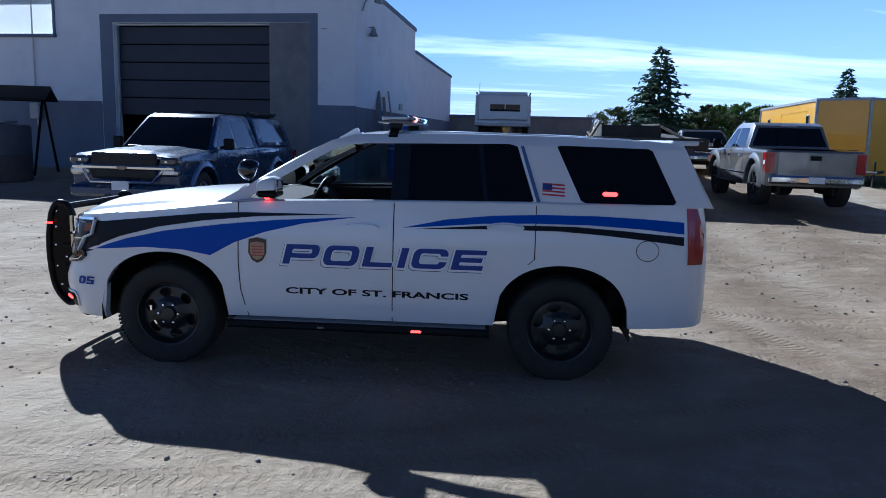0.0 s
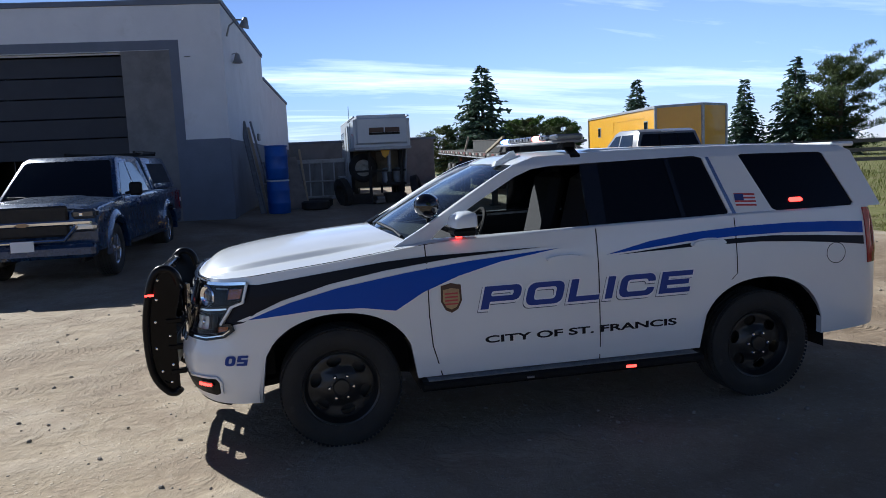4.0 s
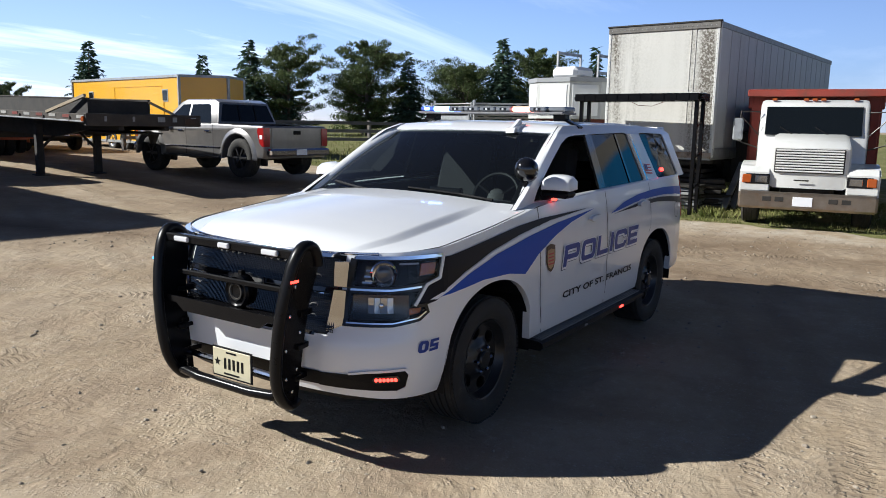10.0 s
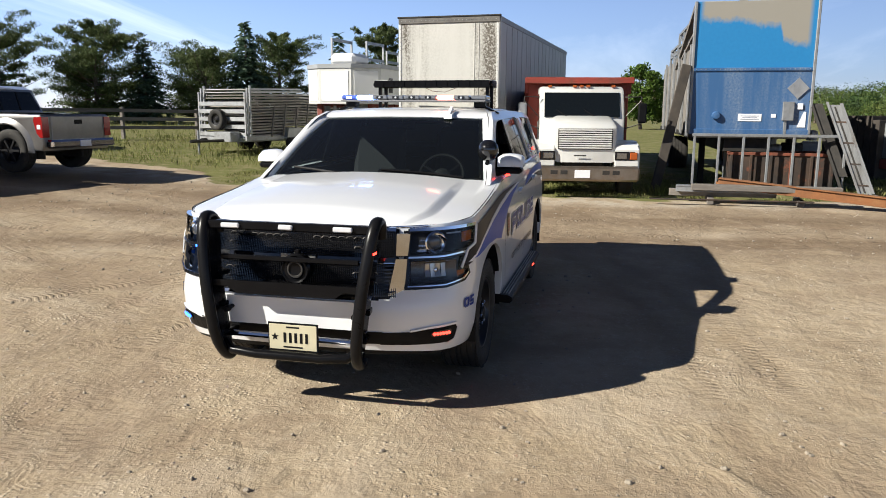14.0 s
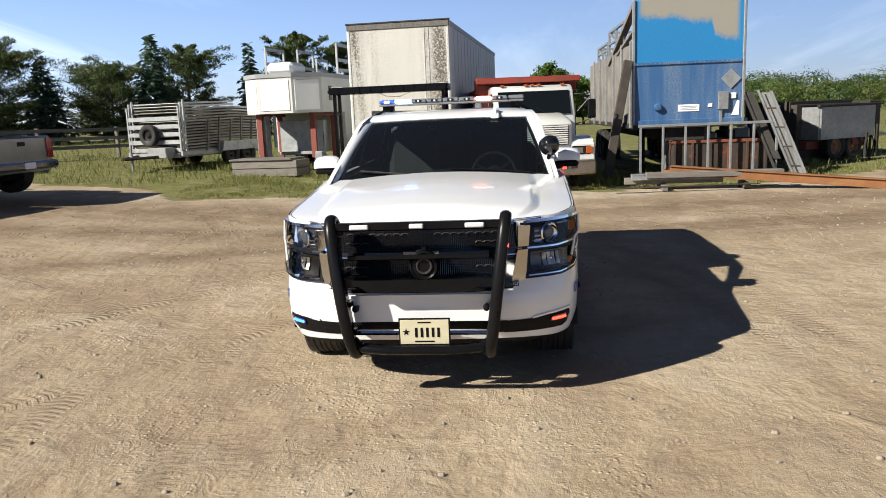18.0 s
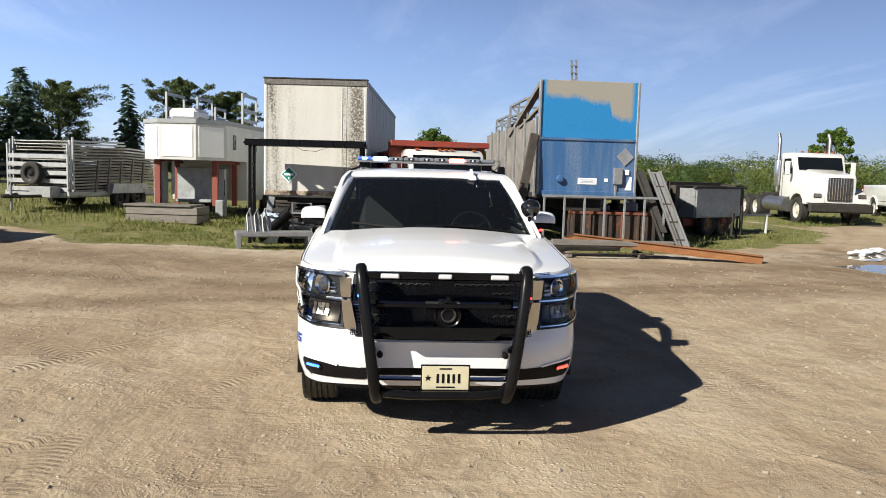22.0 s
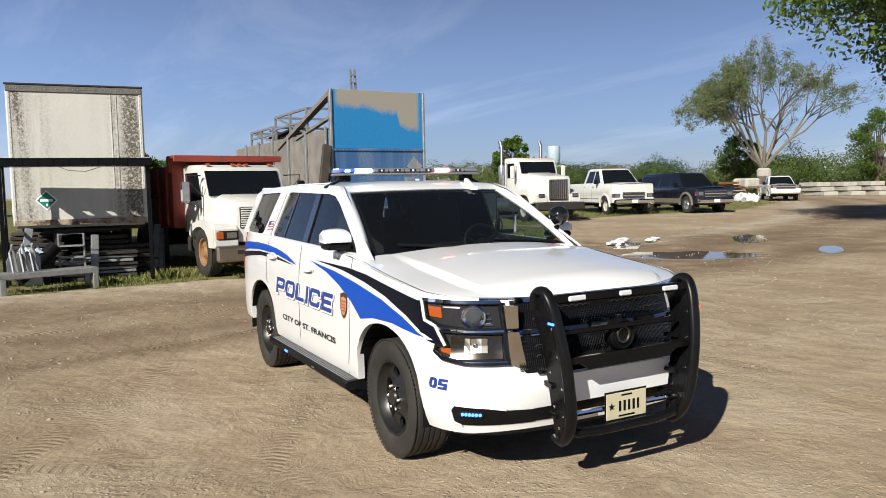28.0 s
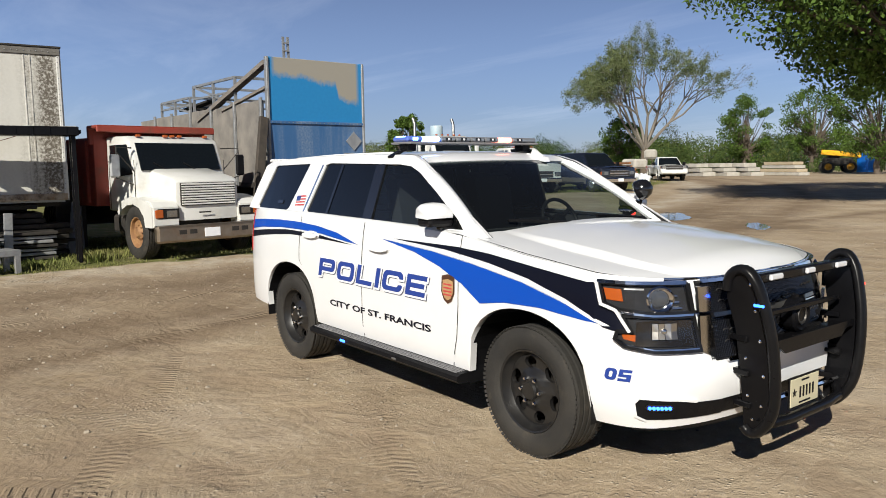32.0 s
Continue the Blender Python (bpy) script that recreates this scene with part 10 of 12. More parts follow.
    # rusty skip
    o = thing("steel_skip", on_ground(10.45, 0.35, -8), "rusty black open steel skip under the trailer", "skip")
    b = B()
    for c, s in (((-0.45, 0, 0.42), (0.04, 2.1, 0.84)), ((0.55, 0, 0.42), (0.04, 2.1, 0.84)), ((0.05, 1.04, 0.42), (1.0, 0.04, 0.84)), ((0.05, -1.04, 0.42), (1.0, 0.04, 0.84)), ((0.05, 0, 0.03), (1.0, 2.1, 0.05))):
        box(b, c, s, 0.006)
    part("shell", b, M["rusty_black"], o)
    b = B()
    for x in (-0.47, 0.57):
        box(b, (x, 0, 0.84), (0.07, 2.16, 0.07), 0.01)
    for y in (-1.05, 1.05):
        box(b, (0.05, y, 0.84), (1.1, 0.07, 0.07), 0.01)
    part("rim", b, M["rust_red"], o)
    for k in range(6):
        b = B()
        box(b, (-0.485, -1.0 + 0.4 * k, 0.42), (0.05, 0.06, 0.80), 0.008)
        part("rib", b, M["rust_red" if k == 2 else "rusty_black"], o)
    # scrap inside and behind
    for k in range(5):
        q = thing("engine_part", on_ground(10.9 + 0.15 * k, 1.2 - 0.45 * k, 40 * k, 0.0 if k % 2 else 0.0), "greasy steel scrap piled under the trailer", "scrap", "scrap pile")
        b = B()
        box(b, (0, 0, 0.48), (0.35, 0.4, 0.96 + 0.05 * k), 0.04)
        lathe(b, [(0.0, 0), (0.12, 0.0), (0.12, 0.2), (0.05, 0.24), (0, 0.24)], 12, pose(0.05, 0.02, 0.92 + 0.04 * k))
        part("casting", b, M["chassis" if k % 2 else "galv"], q)
    q = thing("steel_drum", on_ground(9.55, 1.55, 0), "short rusty drum standing on the grass", "drum")
    b = B()
    lathe(b, [(0, 0), (0.24, 0), (0.25, 0.02), (0.25, 0.13), (0.258, 0.15), (0.25, 0.17), (0.25, 0.28), (0.23, 0.28), (0.22, 0.22), (0, 0.22)], 24)
    part("shell", b, M["rust"], q, "", 40)
    # galvanised conveyor ramp leaning on the rack: two rails, a ribbed bed, a dark back frame
    o = thing("leaning_ramp", on_ground(9.35, -1.15, 0), "worn galvanised steel ramp leaning on the rack", "ramp")
    v = Vector((0.62, 0.62, 1.93))
    wd = Vector((-0.34, -0.94, 0)).normalized()
    nrm = v.cross(wd).normalized()
    if nrm.x > 0:
        nrm = -nrm

    def slat(name, a0, a1, w0, w1, d0, d1, m):
        b = B()
        cs = []
        for f in (a0, a1):
            for w in (w0, w1):
                for d in (d0, d1):
                    cs.append(b.verts.new(v * f + wd * w + nrm * d))
        for q in ((0, 1, 3, 2), (4, 6, 7, 5), (0, 4, 5, 1), (2, 3, 7, 6), (0, 2, 6, 4), (1, 5, 7, 3)):
            b.faces.new([cs[i] for i in q])
        part(name, b, M[m], o)
    slat("rail", 0.0, 1.0, -0.15, -0.10, 0.0, 0.14, "old_galv")
    slat("rail", 0.04, 0.98, 0.10, 0.16, 0.0, 0.16, "old_galv")
    slat("bed", 0.03, 0.97, -0.10, 0.10, 0.075, 0.10, "old_galv")
    for k in range(4):
        slat("rib", 0.12 + 0.22 * k, 0.135 + 0.22 * k, -0.165, 0.145, 0.10, 0.112, "rusty_black")
    slat("groove", 0.05, 0.95, -0.03, 0.005, 0.10, 0.108, "chassis")
    slat("back_rail", 0.10, 1.02, -0.46, -0.40, -0.16, 0.0, "chassis")
    slat("back_sheet", 0.22, 1.0, -0.42, -0.22, -0.08, -0.05, "chassis")
    slat("foot_plate", -0.02, 0.03, -0.19, 0.20, -0.02, 0.18, "old_galv")


M["rust_red"] = mat("rust_red_steel", (0.20, 0.05, 0.022), 0.8, col2=(0.10, 0.04, 0.025), scale=6, bump=0.3, bscale=60)
blue_trailer()


def beam_pile():
    """Long beams and planks that lie along the edge of the yard."""
    specs = [("steel_beam", (7.75, 3.35), (7.62, 0.40), 0.10, 0.12, 0.02, "rusty_black", "dark steel bar lying on the ground"),
             ("timber_beam", (8.05, 2.55), (7.72, -0.10), 0.26, 0.20, 0.12, "wood_grey", "grey timber beam lying on the pile"),
             ("steel_channel", (8.30, 2.80), (7.95, 0.2), 0.22, 0.22, 0.10, "galv", "grey steel channel lying on the pile"),
             ("rusty_beam", (8.25, 2.00), (6.95, -1.75), 0.28, 0.26, 0.16, "rust", "long rusty orange beam sloping off the pile"),
             ("timber_beam", (8.5, 2.9), (8.3, 0.9), 0.10, 0.14, 0.14, "wood_grey", "grey timber block under the pile"),
             ("timber_beam", (7.85, 2.2), (8.7, 2.1), 0.0, 0.12, 0.12, "wood_grey", "short timber bearer under the pile"),
             ("timber_beam", (7.70, 0.6), (8.4, 0.5), 0.0, 0.12, 0.12, "wood_grey", "short timber bearer under the pile")]
    for k, (n, p, q, z, w, h, m, lab) in enumerate(specs):
        o = thing(n, on_ground(p[0], p[1], 0), lab, "beam", "beam pile")
        d = Vector((q[0] - p[0], q[1] - p[1], ground_z(*q) - ground_z(*p)))
        b = B()
        z1 = z + h / 2 if n != "rusty_beam" else 0.40
        z2 = z + h / 2 if n != "rusty_beam" else 0.08
        bar(b, (0, 0, z1), d + Vector((0, 0, z2)), w if n != "rusty_beam" else 0.16, h, 0.01)
        part("bar", b, M[m], o)
        if n in ("rusty_beam", "steel_channel"):
            for e in (0.5, -0.5):
                b = B()
                bar(b, (0, 0, z1 + e * h), d + Vector((0, 0, z2 + e * h)), 0.24, 0.02, 0.003)
                part("flange", b, M[m], o)


beam_pile()


def box_trailer():
    t = thing("drop_trailer", on_ground(13.35, -4.10, -62), "grey steel equipment trailer parked on the grass", "trailer")
    P = lambda n, b, m: part(n, b, M[m], t)
    # x runs along its long side
    b = B()
    box(b, (0.0, -0.02, 1.00), (2.2, 0.06, 0.86), 0.01)
    box(b, (0.0, 2.2, 1.00), (2.2, 0.06, 0.86), 0.01)
    box(b, (-1.1, 1.1, 1.0), (0.06, 2.2, 0.86), 0.01)
    box(b, (1.1, 1.1, 1.0), (0.06, 2.2, 0.86), 0.01)
    box(b, (0, 1.1, 0.60), (2.2, 2.2, 0.08), 0)
    P("tub", b, "galv")
    b = B()
    for y in (-0.02, 2.2):
        box(b, (0.1, y, 1.46), (2.6, 0.12, 0.06), 0.01)
    P("rim", b, "chassis")
    b = B()
    box(b, (1.45, 0.6, 1.18), (0.5, 0.8, 0.75), 0.03)
    P("locker", b, "chassis")
    b = B()
    box(b, (0, 1.1, 0.42), (2.4, 1.6, 0.24), 0.02)
    box(b, (0.55, 0.05, 0.48), (0.6, 0.12, 0.22), 0.02)
    P("frame", b, "red_oxide")
    b = B()
    box(b, (0.75, -0.05, 0.35), (0.08, 0.08, 0.7), 0.006)
    box(b, (1.2, -0.05, 0.45), (0.08, 0.08, 0.9), 0.006)
    P("jack_leg", b, "chassis")
    b = B()
    bar(b, (1.4, 0.1, 0.62), (2.9, 0.0, 0.62), 0.08, 0.08)
    P("drawbar", b, "galv")
    b = B()
    tube(b, [(2.7, 0, 0.62), (2.7, 0, 0.0)], 0.05, 8)
    P("jack", b, "white_skin")
    for x in (-0.4, 0.3):
        wheel_at(t, pose(x, 0.1, 0.36, 0, 0, 180), 0.36, 0.24, "wheel_rust")
        wheel_at(t, pose(x, 2.1, 0.36, 0, 0, 0), 0.36, 0.24, "wheel_rust")
    q = thing("hose_reel", on_ground(12.9, -4.6, 0), "dark coiled scrap beside the trailer", "scrap")
    b = B()
    tube(b, [(0.18 * math.cos(a), 0.1, 0.42 + 0.22 * math.sin(a)) for a in np.linspace(0, 2 * math.pi, 17)[:-1]], 0.02, 6, closed=True)
    bar(b, (0, 0.1, 0), (0, 0.1, 0.65), 0.05, 0.05)
    part("coil", b, M["chassis"], q)
    # load of dark timber behind
    q = thing("timber_stack", on_ground(14.6, -3.4, -62), "dark load of stacked timbers on the trailer", "timber stack")
    for k in range(8):
        b = B()
        box(b, (0, -0.8 + 0.22 * k, 0.75 + 0.1 * (k % 2)), (2.6, 0.2, 1.5), 0.01)
        part("timber", b, M["deck_dark"], q)


box_trailer()


def stock_trailer():
    """Aluminium livestock trailer, used to carry folded panels; x runs back from its front."""
    t = thing("stock_trailer", on_ground(15.75, 15.90, -22), "open aluminium stock trailer with a spare tyre on its front", "trailer")
    P = lambda n, b, m: part(n, b, M[m], t)
    h = 1.02
    for z in (0.62, 0.86, 1.10, 1.34, 1.58):
        b = B()
        box(b, (0, 0, z), (0.05, 2 * h, 0.13), 0.008)
        P("front_slat", b, "alu")
    for x, hh in ((0.0, 1.5), (0.10, 1.62), (0.22, 1.70)):
        for s in (1, -1):
            b = B()
            box(b, (x, s * (h + 0.02), 0.45 + hh / 2), (0.06, 0.06, hh), 0.008)
            P("stake", b, "alu")
    for s in (1, -1):
        b = B()
        box(b, (2.2, s * (h + 0.06), 0.50), (4.5, 0.08, 0.14), 0.01)
        P("side_rail", b, "alu")
    b = B()
    box(b, (2.2, 0, 0.46), (4.6, 2 * h, 0.14), 0.01)
    P("floor", b, "alu")
    b = B()
    box(b, (-0.25, -0.45, 0.55), (0.4, 0.75, 0.32), 0.02)
    P("tool_box", b, "galv")
    wheel_at(t, pose(-0.16, 0.05, 1.08, 0, 0, 90), 0.34, 0.2, "wheel_dark")
    for s in (1, -1):
        for x in (2.1, 2.95):
            wheel_at(t, pose(x, s * (h + 0.14), 0.36, 0, 0, 0 if s == 1 else 180), 0.36, 0.22, "wheel_dark")
        b = B()
        prism(b, [(1.6, 0.5), (1.7, 0.80), (3.35, 0.80), (3.45, 0.5)], s * h, s * (h + 0.26), "y")
        P("mudguard", b, "alu")
        b = B()
        tube(b, [(0.1, s * 0.8, 0.45), (-1.3, 0, 0.42)], 0.05, 6)
        P("tow_bar", b, "chassis")
    b = B()
    tube(b, [(-1.0, 0, 0.75), (-1.0, 0, 0.0)], 0.035, 8)
    P("jack", b, "galv")
    # livestock panels laid flat in two uneven stacks
    rnd = random.Random(3)
    base = on_ground(15.75, 15.90, -22)
    for cx, ln, n, shift in ((1.45, 2.5, 17, 0.0), (3.6, 2.2, 15, 0.25)):
        for k in range(n):
            q = thing("stall_panel", base @ pose(cx + rnd.uniform(-0.10, 0.10), shift * 0.4 + rnd.uniform(-0.06, 0.06), 0.56 + 0.092 * k, 0, -1.2 if cx < 2 else 2.2, rnd.uniform(-2.5, 2.5)), "weathered grey livestock panel laid flat on the stack", "panel", "stall panels")
            top = "white_skin" if k > n - 3 else "panel_tan"
            b = B()
            box(b, (0, 0, 0.03), (ln, 1.86, 0.022), 0.004)
            part("sheet", b, M[top], q)
            for y in (-0.93, 0.93):
                b = B()
                box(b, (0, y, 0.032), (ln + 0.05, 0.045, 0.056), 0.006)
                part("edge_rail", b, M[top], q)
    for k in range(5):
        o2 = thing("timber_prop", base @ pose(1.0 + 0.55 * k, -1.16, 0.55, 0, 0, 0), "grey prop leaning on the stacked panels", "prop", "props")
        b = B()
        bar(b, (0, 0, 0), (0.28, 0.10, 0.95 + 0.1 * (k % 2)), 0.05, 0.05)
        part("bar", b, M["wood_grey"], o2)


M["panel_tan"] = mat("grey_tan_panel", (0.34, 0.32, 0.28), 0.7, col2=(0.26, 0.24, 0.21), scale=3, each=0.2)
stock_trailer()


def gooseneck_trailer():
    """White living-quarters trailer with a faceted raised nose; x runs back from the nose."""
    t = thing("gooseneck_trailer", on_ground(14.2, 11.62, -12), "white gooseneck trailer with a faceted nose and roof railings", "trailer")
    P = lambda n, b, m, lab="": part(n, b, M[m], t, lab)
    h, zb, zt = 1.18, 1.75, 2.76
    plan = [(0.0, 0.55), (0.0, -0.50), (0.55, -h), (2.3, -h), (2.3, h), (0.45, h)]
    b = B()
    prism(b, plan, zb, zt, "z")
    P("nose", b, "white_skin")
    for p, q in ((plan[0], plan[1]), (plan[1], plan[2]), (plan[5], plan[0])):
        a, c = Vector((*p, 0)), Vector((*q, 0))
        n = Vector((-(c - a).y, (c - a).x, 0)).normalized()
        if n.x > 0:
            n = -n
        mid, ln = (a + c) / 2 + n * 0.008, (c - a).length
        m = Matrix.Translation(mid + Vector((0, 0, (zb + zt) / 2))) @ Matrix.Rotation(math.atan2((c - a).y, (c - a).x), 4, "Z")
        b = B()
        box(b, (0, 0, 0), (ln - 0.16, 0.02, zt - zb - 0.16), 0.006, m)
        P("nose_panel", b, "panel_white")
    b = B()
    prism(b, [(-0.03, 0.58), (-0.03, -0.52), (0.52, -h - 0.03), (7.0, -h - 0.03), (7.0, h + 0.03), (0.43, h + 0.03)], zt, zt + 0.12, "z")
    P("roof", b, "roof_grey")
    b = B()
    prism(b, [(2.3, 0.55), (7.0, 0.55), (7.0, zt), (2.3, zt)], -h, h, "y")
    P("body", b, "white_skin")
    for x in (1.2, 3.1):
        b = B()
        box(b, (x, -h - 0.006, 2.30), (0.26, 0.02, 0.42), 0.01)
        P("side_window", b, "dark_glass")
        b = B()
        box(b, (x, h + 0.006, 2.30), (0.26, 0.02, 0.42), 0.01)
        P("side_window", b, "dark_glass")
    b = B()
    box(b, (1.15, 0.15, zt + 0.30), (1.0, 0.85, 0.34), 0.10)
    P("air_conditioner", b, "panel_white")
    for s in (1, -1):
        for x0, x1, top in ((1.9, 3.2, zt + 1.05), (4.3, 5.6, zt + 1.15), (5.9, 6.9, zt + 0.95)):
            b = B()
            for x in (x0, x1):
                bar(b, (x, s * h, zt + 0.1), (x, s * h, top), 0.06, 0.05)
            for z in (zt + 0.25, zt + 0.55, top - 0.05):
                bar(b, (x0, s * h, z), (x1, s * h, z), 0.05, 0.09)
            P("roof_railing", b, "alu")
    b = B()
    for s in (1, -1):
        bar(b, (0.55, s * 0.85, zb), (0.55, s * 0.85, 0.45), 0.16, 0.10)
        bar(b, (2.0, s * 0.9, zb), (2.0, s * 0.9, 0.40), 0.14, 0.10)
        bar(b, (0.5, s * 0.85, zb - 0.04), (2.4, s * 0.9, zb - 0.04), 0.12, 0.12)
        P("neck_frame", b, "red_oxide")
        b = B()
    b = B()
    box(b, (1.75, 0, 1.05), (0.25, 1.5, 1.0), 0.03)
    box(b, (1.45, 0.1, 0.55), (0.35, 1.1, 0.10), 0.02)
    tube(b, [(0.9, 0.55, 1.7), (0.9, 0.55, 0.75)], 0.05, 8)
    P("neck_locker", b, "alu")
    b = B()
    box(b, (0.75, 0.85, 0.95), (0.30, 0.32, 1.5), 0.02)
    P("neck_cover", b, "galv")
    b = B()
    tube(b, [(1.0, -0.95, 1.2), (0.9, -1.0, 0.9), (1.0, -0.95, 0.75)], 0.012, 6)
    P("cable", b, "black_plastic")
    b = B()
    box(b, (0.6, -1.0, 0.38), (0.3, 0.25, 0.5), 0.03)
    P("side_box", b, "galv")
    for s in (1, -1):
        for x in (4.2, 5.1):
            wheel_at(t, pose(x, s * (h + 0.02), 0.38, 0, 0, 0 if s == 1 else 180), 0.38, 0.24, "wheel_white")
    # timber step box before it
    q = thing("timber_box", on_ground(13.95, 11.85, -12), "grey timber step box standing on the grass", "box")
    for z in (0.11, 0.34):
        b = B()
        box(b, (0, 0, z), (0.9, 2.0, 0.21), 0.008)
        part("board_ring", b, M["wood_grey"], q)
    b = B()
    box(b, (0, 0.1, 0.475), (1.0, 1.9, 0.05), 0.008)
    part("lid", b, M["wood_grey"], q)


M["panel_white"] = mat("bright_white_panel", (0.78, 0.78, 0.77), 0.35, col2=(0.74, 0.74, 0.73), scale=2)
M["roof_grey"] = mat("grey_roof_edge", (0.30, 0.31, 0.32), 0.5, col2=(0.25, 0.26, 0.27), scale=4)
gooseneck_trailer()


def tank_corner():
    t = thing("steel_tank", on_ground(-10.95, 18.3, 0), "dark cylindrical steel tank standing at the yard's edge", "tank")
    b = B()
    lathe(b, [(0, 0), (0.78, 0), (0.8, 0.05), (0.8, 0.62), (0.82, 0.66), (0.8, 0.70), (0.8, 1.30), (0.76, 1.36), (0, 1.40)], 32)
    part("shell", b, M["tank_grey"], t, "", 40)
    b = B()
    box(b, (0.1, 0.0, 1.43), (0.7, 0.5, 0.06), 0.02)
    part("lid", b, M["galv"], t)
    t = thing("swing_frame", on_ground(-11.6, 20.0, 12), "black steel A-frame stand", "frame")
    b = B()
    for x in (-1.4, 0.9):
        tube(b, [(x - 0.1, -0.7, 0), (x, 0, 2.1), (x + 0.1, 0.7, 0)], 0.035, 8)
    tube(b, [(-1.5, 0, 2.1), (1.0, 0, 2.1)], 0.04, 8)
    part("tubes", b, M["black_steel"], t)
    b = B()
    prism(b, [(-0.6, 1.98), (0.0, 2.32), (0.6, 1.98), (0.6, 1.93), (0.0, 2.24), (-0.6, 1.93)], -1.6, 1.1, "x")
    part("canopy", b, M["black_plastic"], t)


M["tank_grey"] = mat("dark_grey_tank", (0.07, 0.07, 0.075), 0.6, col2=(0.10, 0.095, 0.09), scale=3, dirt=(0.16, 0.12, 0.08), dscale=2, dlo=0.55, dhi=0.8)
tank_corner()


def far_right():
    # stacked concrete slabs and timber, far down the yard
    for k in range(3):
        for j in range(3):
            t = thing("concrete_slab", on_ground(29.6 - 1.7 * k + 0.3 * j, -50.2 - 0.9 * k, -30 + 3 * j, 0.38 * j), "pale concrete slab on a stack", "slab", "concrete slabs")
            b = B()
            box(b, (0, 0, 0.18), (3.2 - 0.3 * j, 1.2, 0.34), 0.03)
            part("slab", b, M["concrete"], t)
    for j in range(4):
        t = thing("timber_pack", on_ground(24.2, -54.5, -25, 0.3 * j), "pack of pale planks on a stack", "timber", "timber packs")
        b = B()
        box(b, (0, 0, 0.14), (5.0 - 0.5 * j, 1.1, 0.26), 0.02)
        part("planks", b, M["wood_new" if j % 2 else "concrete"], t)
    # rubble blocks and rusty cribs behind the parked trucks
    for k in range(7):
        t = thing("stone_block", on_ground(29.5 + 0.6 * (k % 3), -39.0 - 0.8 * (k // 3) - 0.3 * k, 20 * k, 0.75 * (k // 3)), "rough pale stone block in a heap", "stone", "stone blocks")
        b = B()
        box(b, (0, 0, 0.4), (1.2, 1.0, 0.78), 0.16)
        part("stone", b, M["concrete"], t)
    t = thing("rusty_crib", on_ground(27.2, -35.6, -30), "rusty brown timber crib beside the trucks", "crib")
    for k in range(6):
        b = B()
        bar(b, (-1.6 if k % 2 else -1.4, -0.6 + 0.2 * k, 0.12 + 0.22 * k), (1.6, -0.5 + 0.16 * k, 0.12 + 0.22 * k), 0.16, 0.16, 0.01)
        part("beam", b, M["rust"], t)
    for k in range(5):
        t = thing("plastic_bag", on_ground(23.9 + 0.4 * k, -33.0 - 0.25 * k, 40 * k), "crumpled white plastic sheeting on the ground", "plastic sheet", "white sheeting")
        b = B()
        bmesh.ops.create_icosphere(b, subdivisions=3, radius=0.42)
        for v in b.verts:
            n = noise.noise(v.co * 4 + Vector((k, 0, 0)))
            v.co *= 1 + 0.5 * n
            v.co.z = max(-0.02, v.co.z * 0.8 + 0.2)
        part("sheet", b, M["plastic_sheet"], t, "", 60)
    # torn white sheeting by the puddle
    for k in range(5):
        t = thing("plastic_scrap", on_ground(8.65 + 0.30 * (k % 3), -5.3 - 0.48 * k, 50 * k), "torn white plastic lying in the mud", "plastic scrap", "plastic scraps")
        b = B()
        bmesh.ops.create_icosphere(b, subdivisions=3, radius=0.22 - 0.02 * k)
        for v in b.verts:
            n = noise.noise(v.co * 7 + Vector((k * 3, 0, 0)))
            v.co *= 1 + 0.6 * n
            v.co.z = max(-0.02, v.co.z * 0.35 + 0.04)
        part("sheet", b, M["plastic_sheet"], t, "", 60)
    # telehandler and portable toilet, far off
    t = thing("telehandler", on_ground(25.6, -70.0, -150), "yellow telehandler parked far down the yard", "telehandler")
    b = B()
    box(b, (0, 0, 1.1), (2.6, 1.6, 0.8), 0.1)
    box(b, (-0.3, 0.4, 1.9), (1.1, 0.8, 0.9), 0.1)
    part("body", b, M["chassis"], t)
    b = B()
    bar(b, (-1.6, -0.4, 2.1), (2.4, -0.4, 1.7), 0.5, 0.5, 0.05)
    part("boom", b, M["yellow_skin"], t)
    for x in (-1.0, 1.0):
        for s in (1, -1):
            wheel_at(t, pose(x, s * 0.95, 0.6, 0, 0, 0 if s == 1 else 180), 0.6, 0.4, "yellow_rim")
    t = thing("portable_toilet", on_ground(23.2, -71.0, 70), "blue portable toilet with a white roof", "toilet cabin")
    b = B()
    box(b, (0, 0, 1.05), (1.3, 1.3, 2.05), 0.05)
    part("cabin", b, M["toilet_blue"], t)
    b = B()
    box(b, (0.66, 0, 1.0), (0.03, 0.8, 1.8), 0.02)
    part("door", b, M["toilet_blue"], t)
    b = B()
    prism(b, [(-0.68, 2.08), (0.68, 2.08), (0.4, 2.32), (-0.4, 2.32)], -0.68, 0.68, "y")
    part("roof", b, M["panel_white"], t)
    t = thing("site_cabin", on_ground(17.5, -70.5, 70), "tan site cabin at the yard's end", "cabin")
    b = B()
    box(b, (0, 0, 1.9), (3.0, 7.0, 3.2), 0.03)
    part("walls", b, M["panel_tan"], t)
    for y in (-2.2, 0, 2.2):
        b = B()
        box(b, (1.51, y, 2.3), (0.03, 0.7, 0.9), 0.01)
        part("window", b, M["dark_glass"], t)
    b = B()
    box(b, (0, 0, 0.15), (2.6, 6.6, 0.3), 0.02)
    part("base", b, M["chassis"], t)
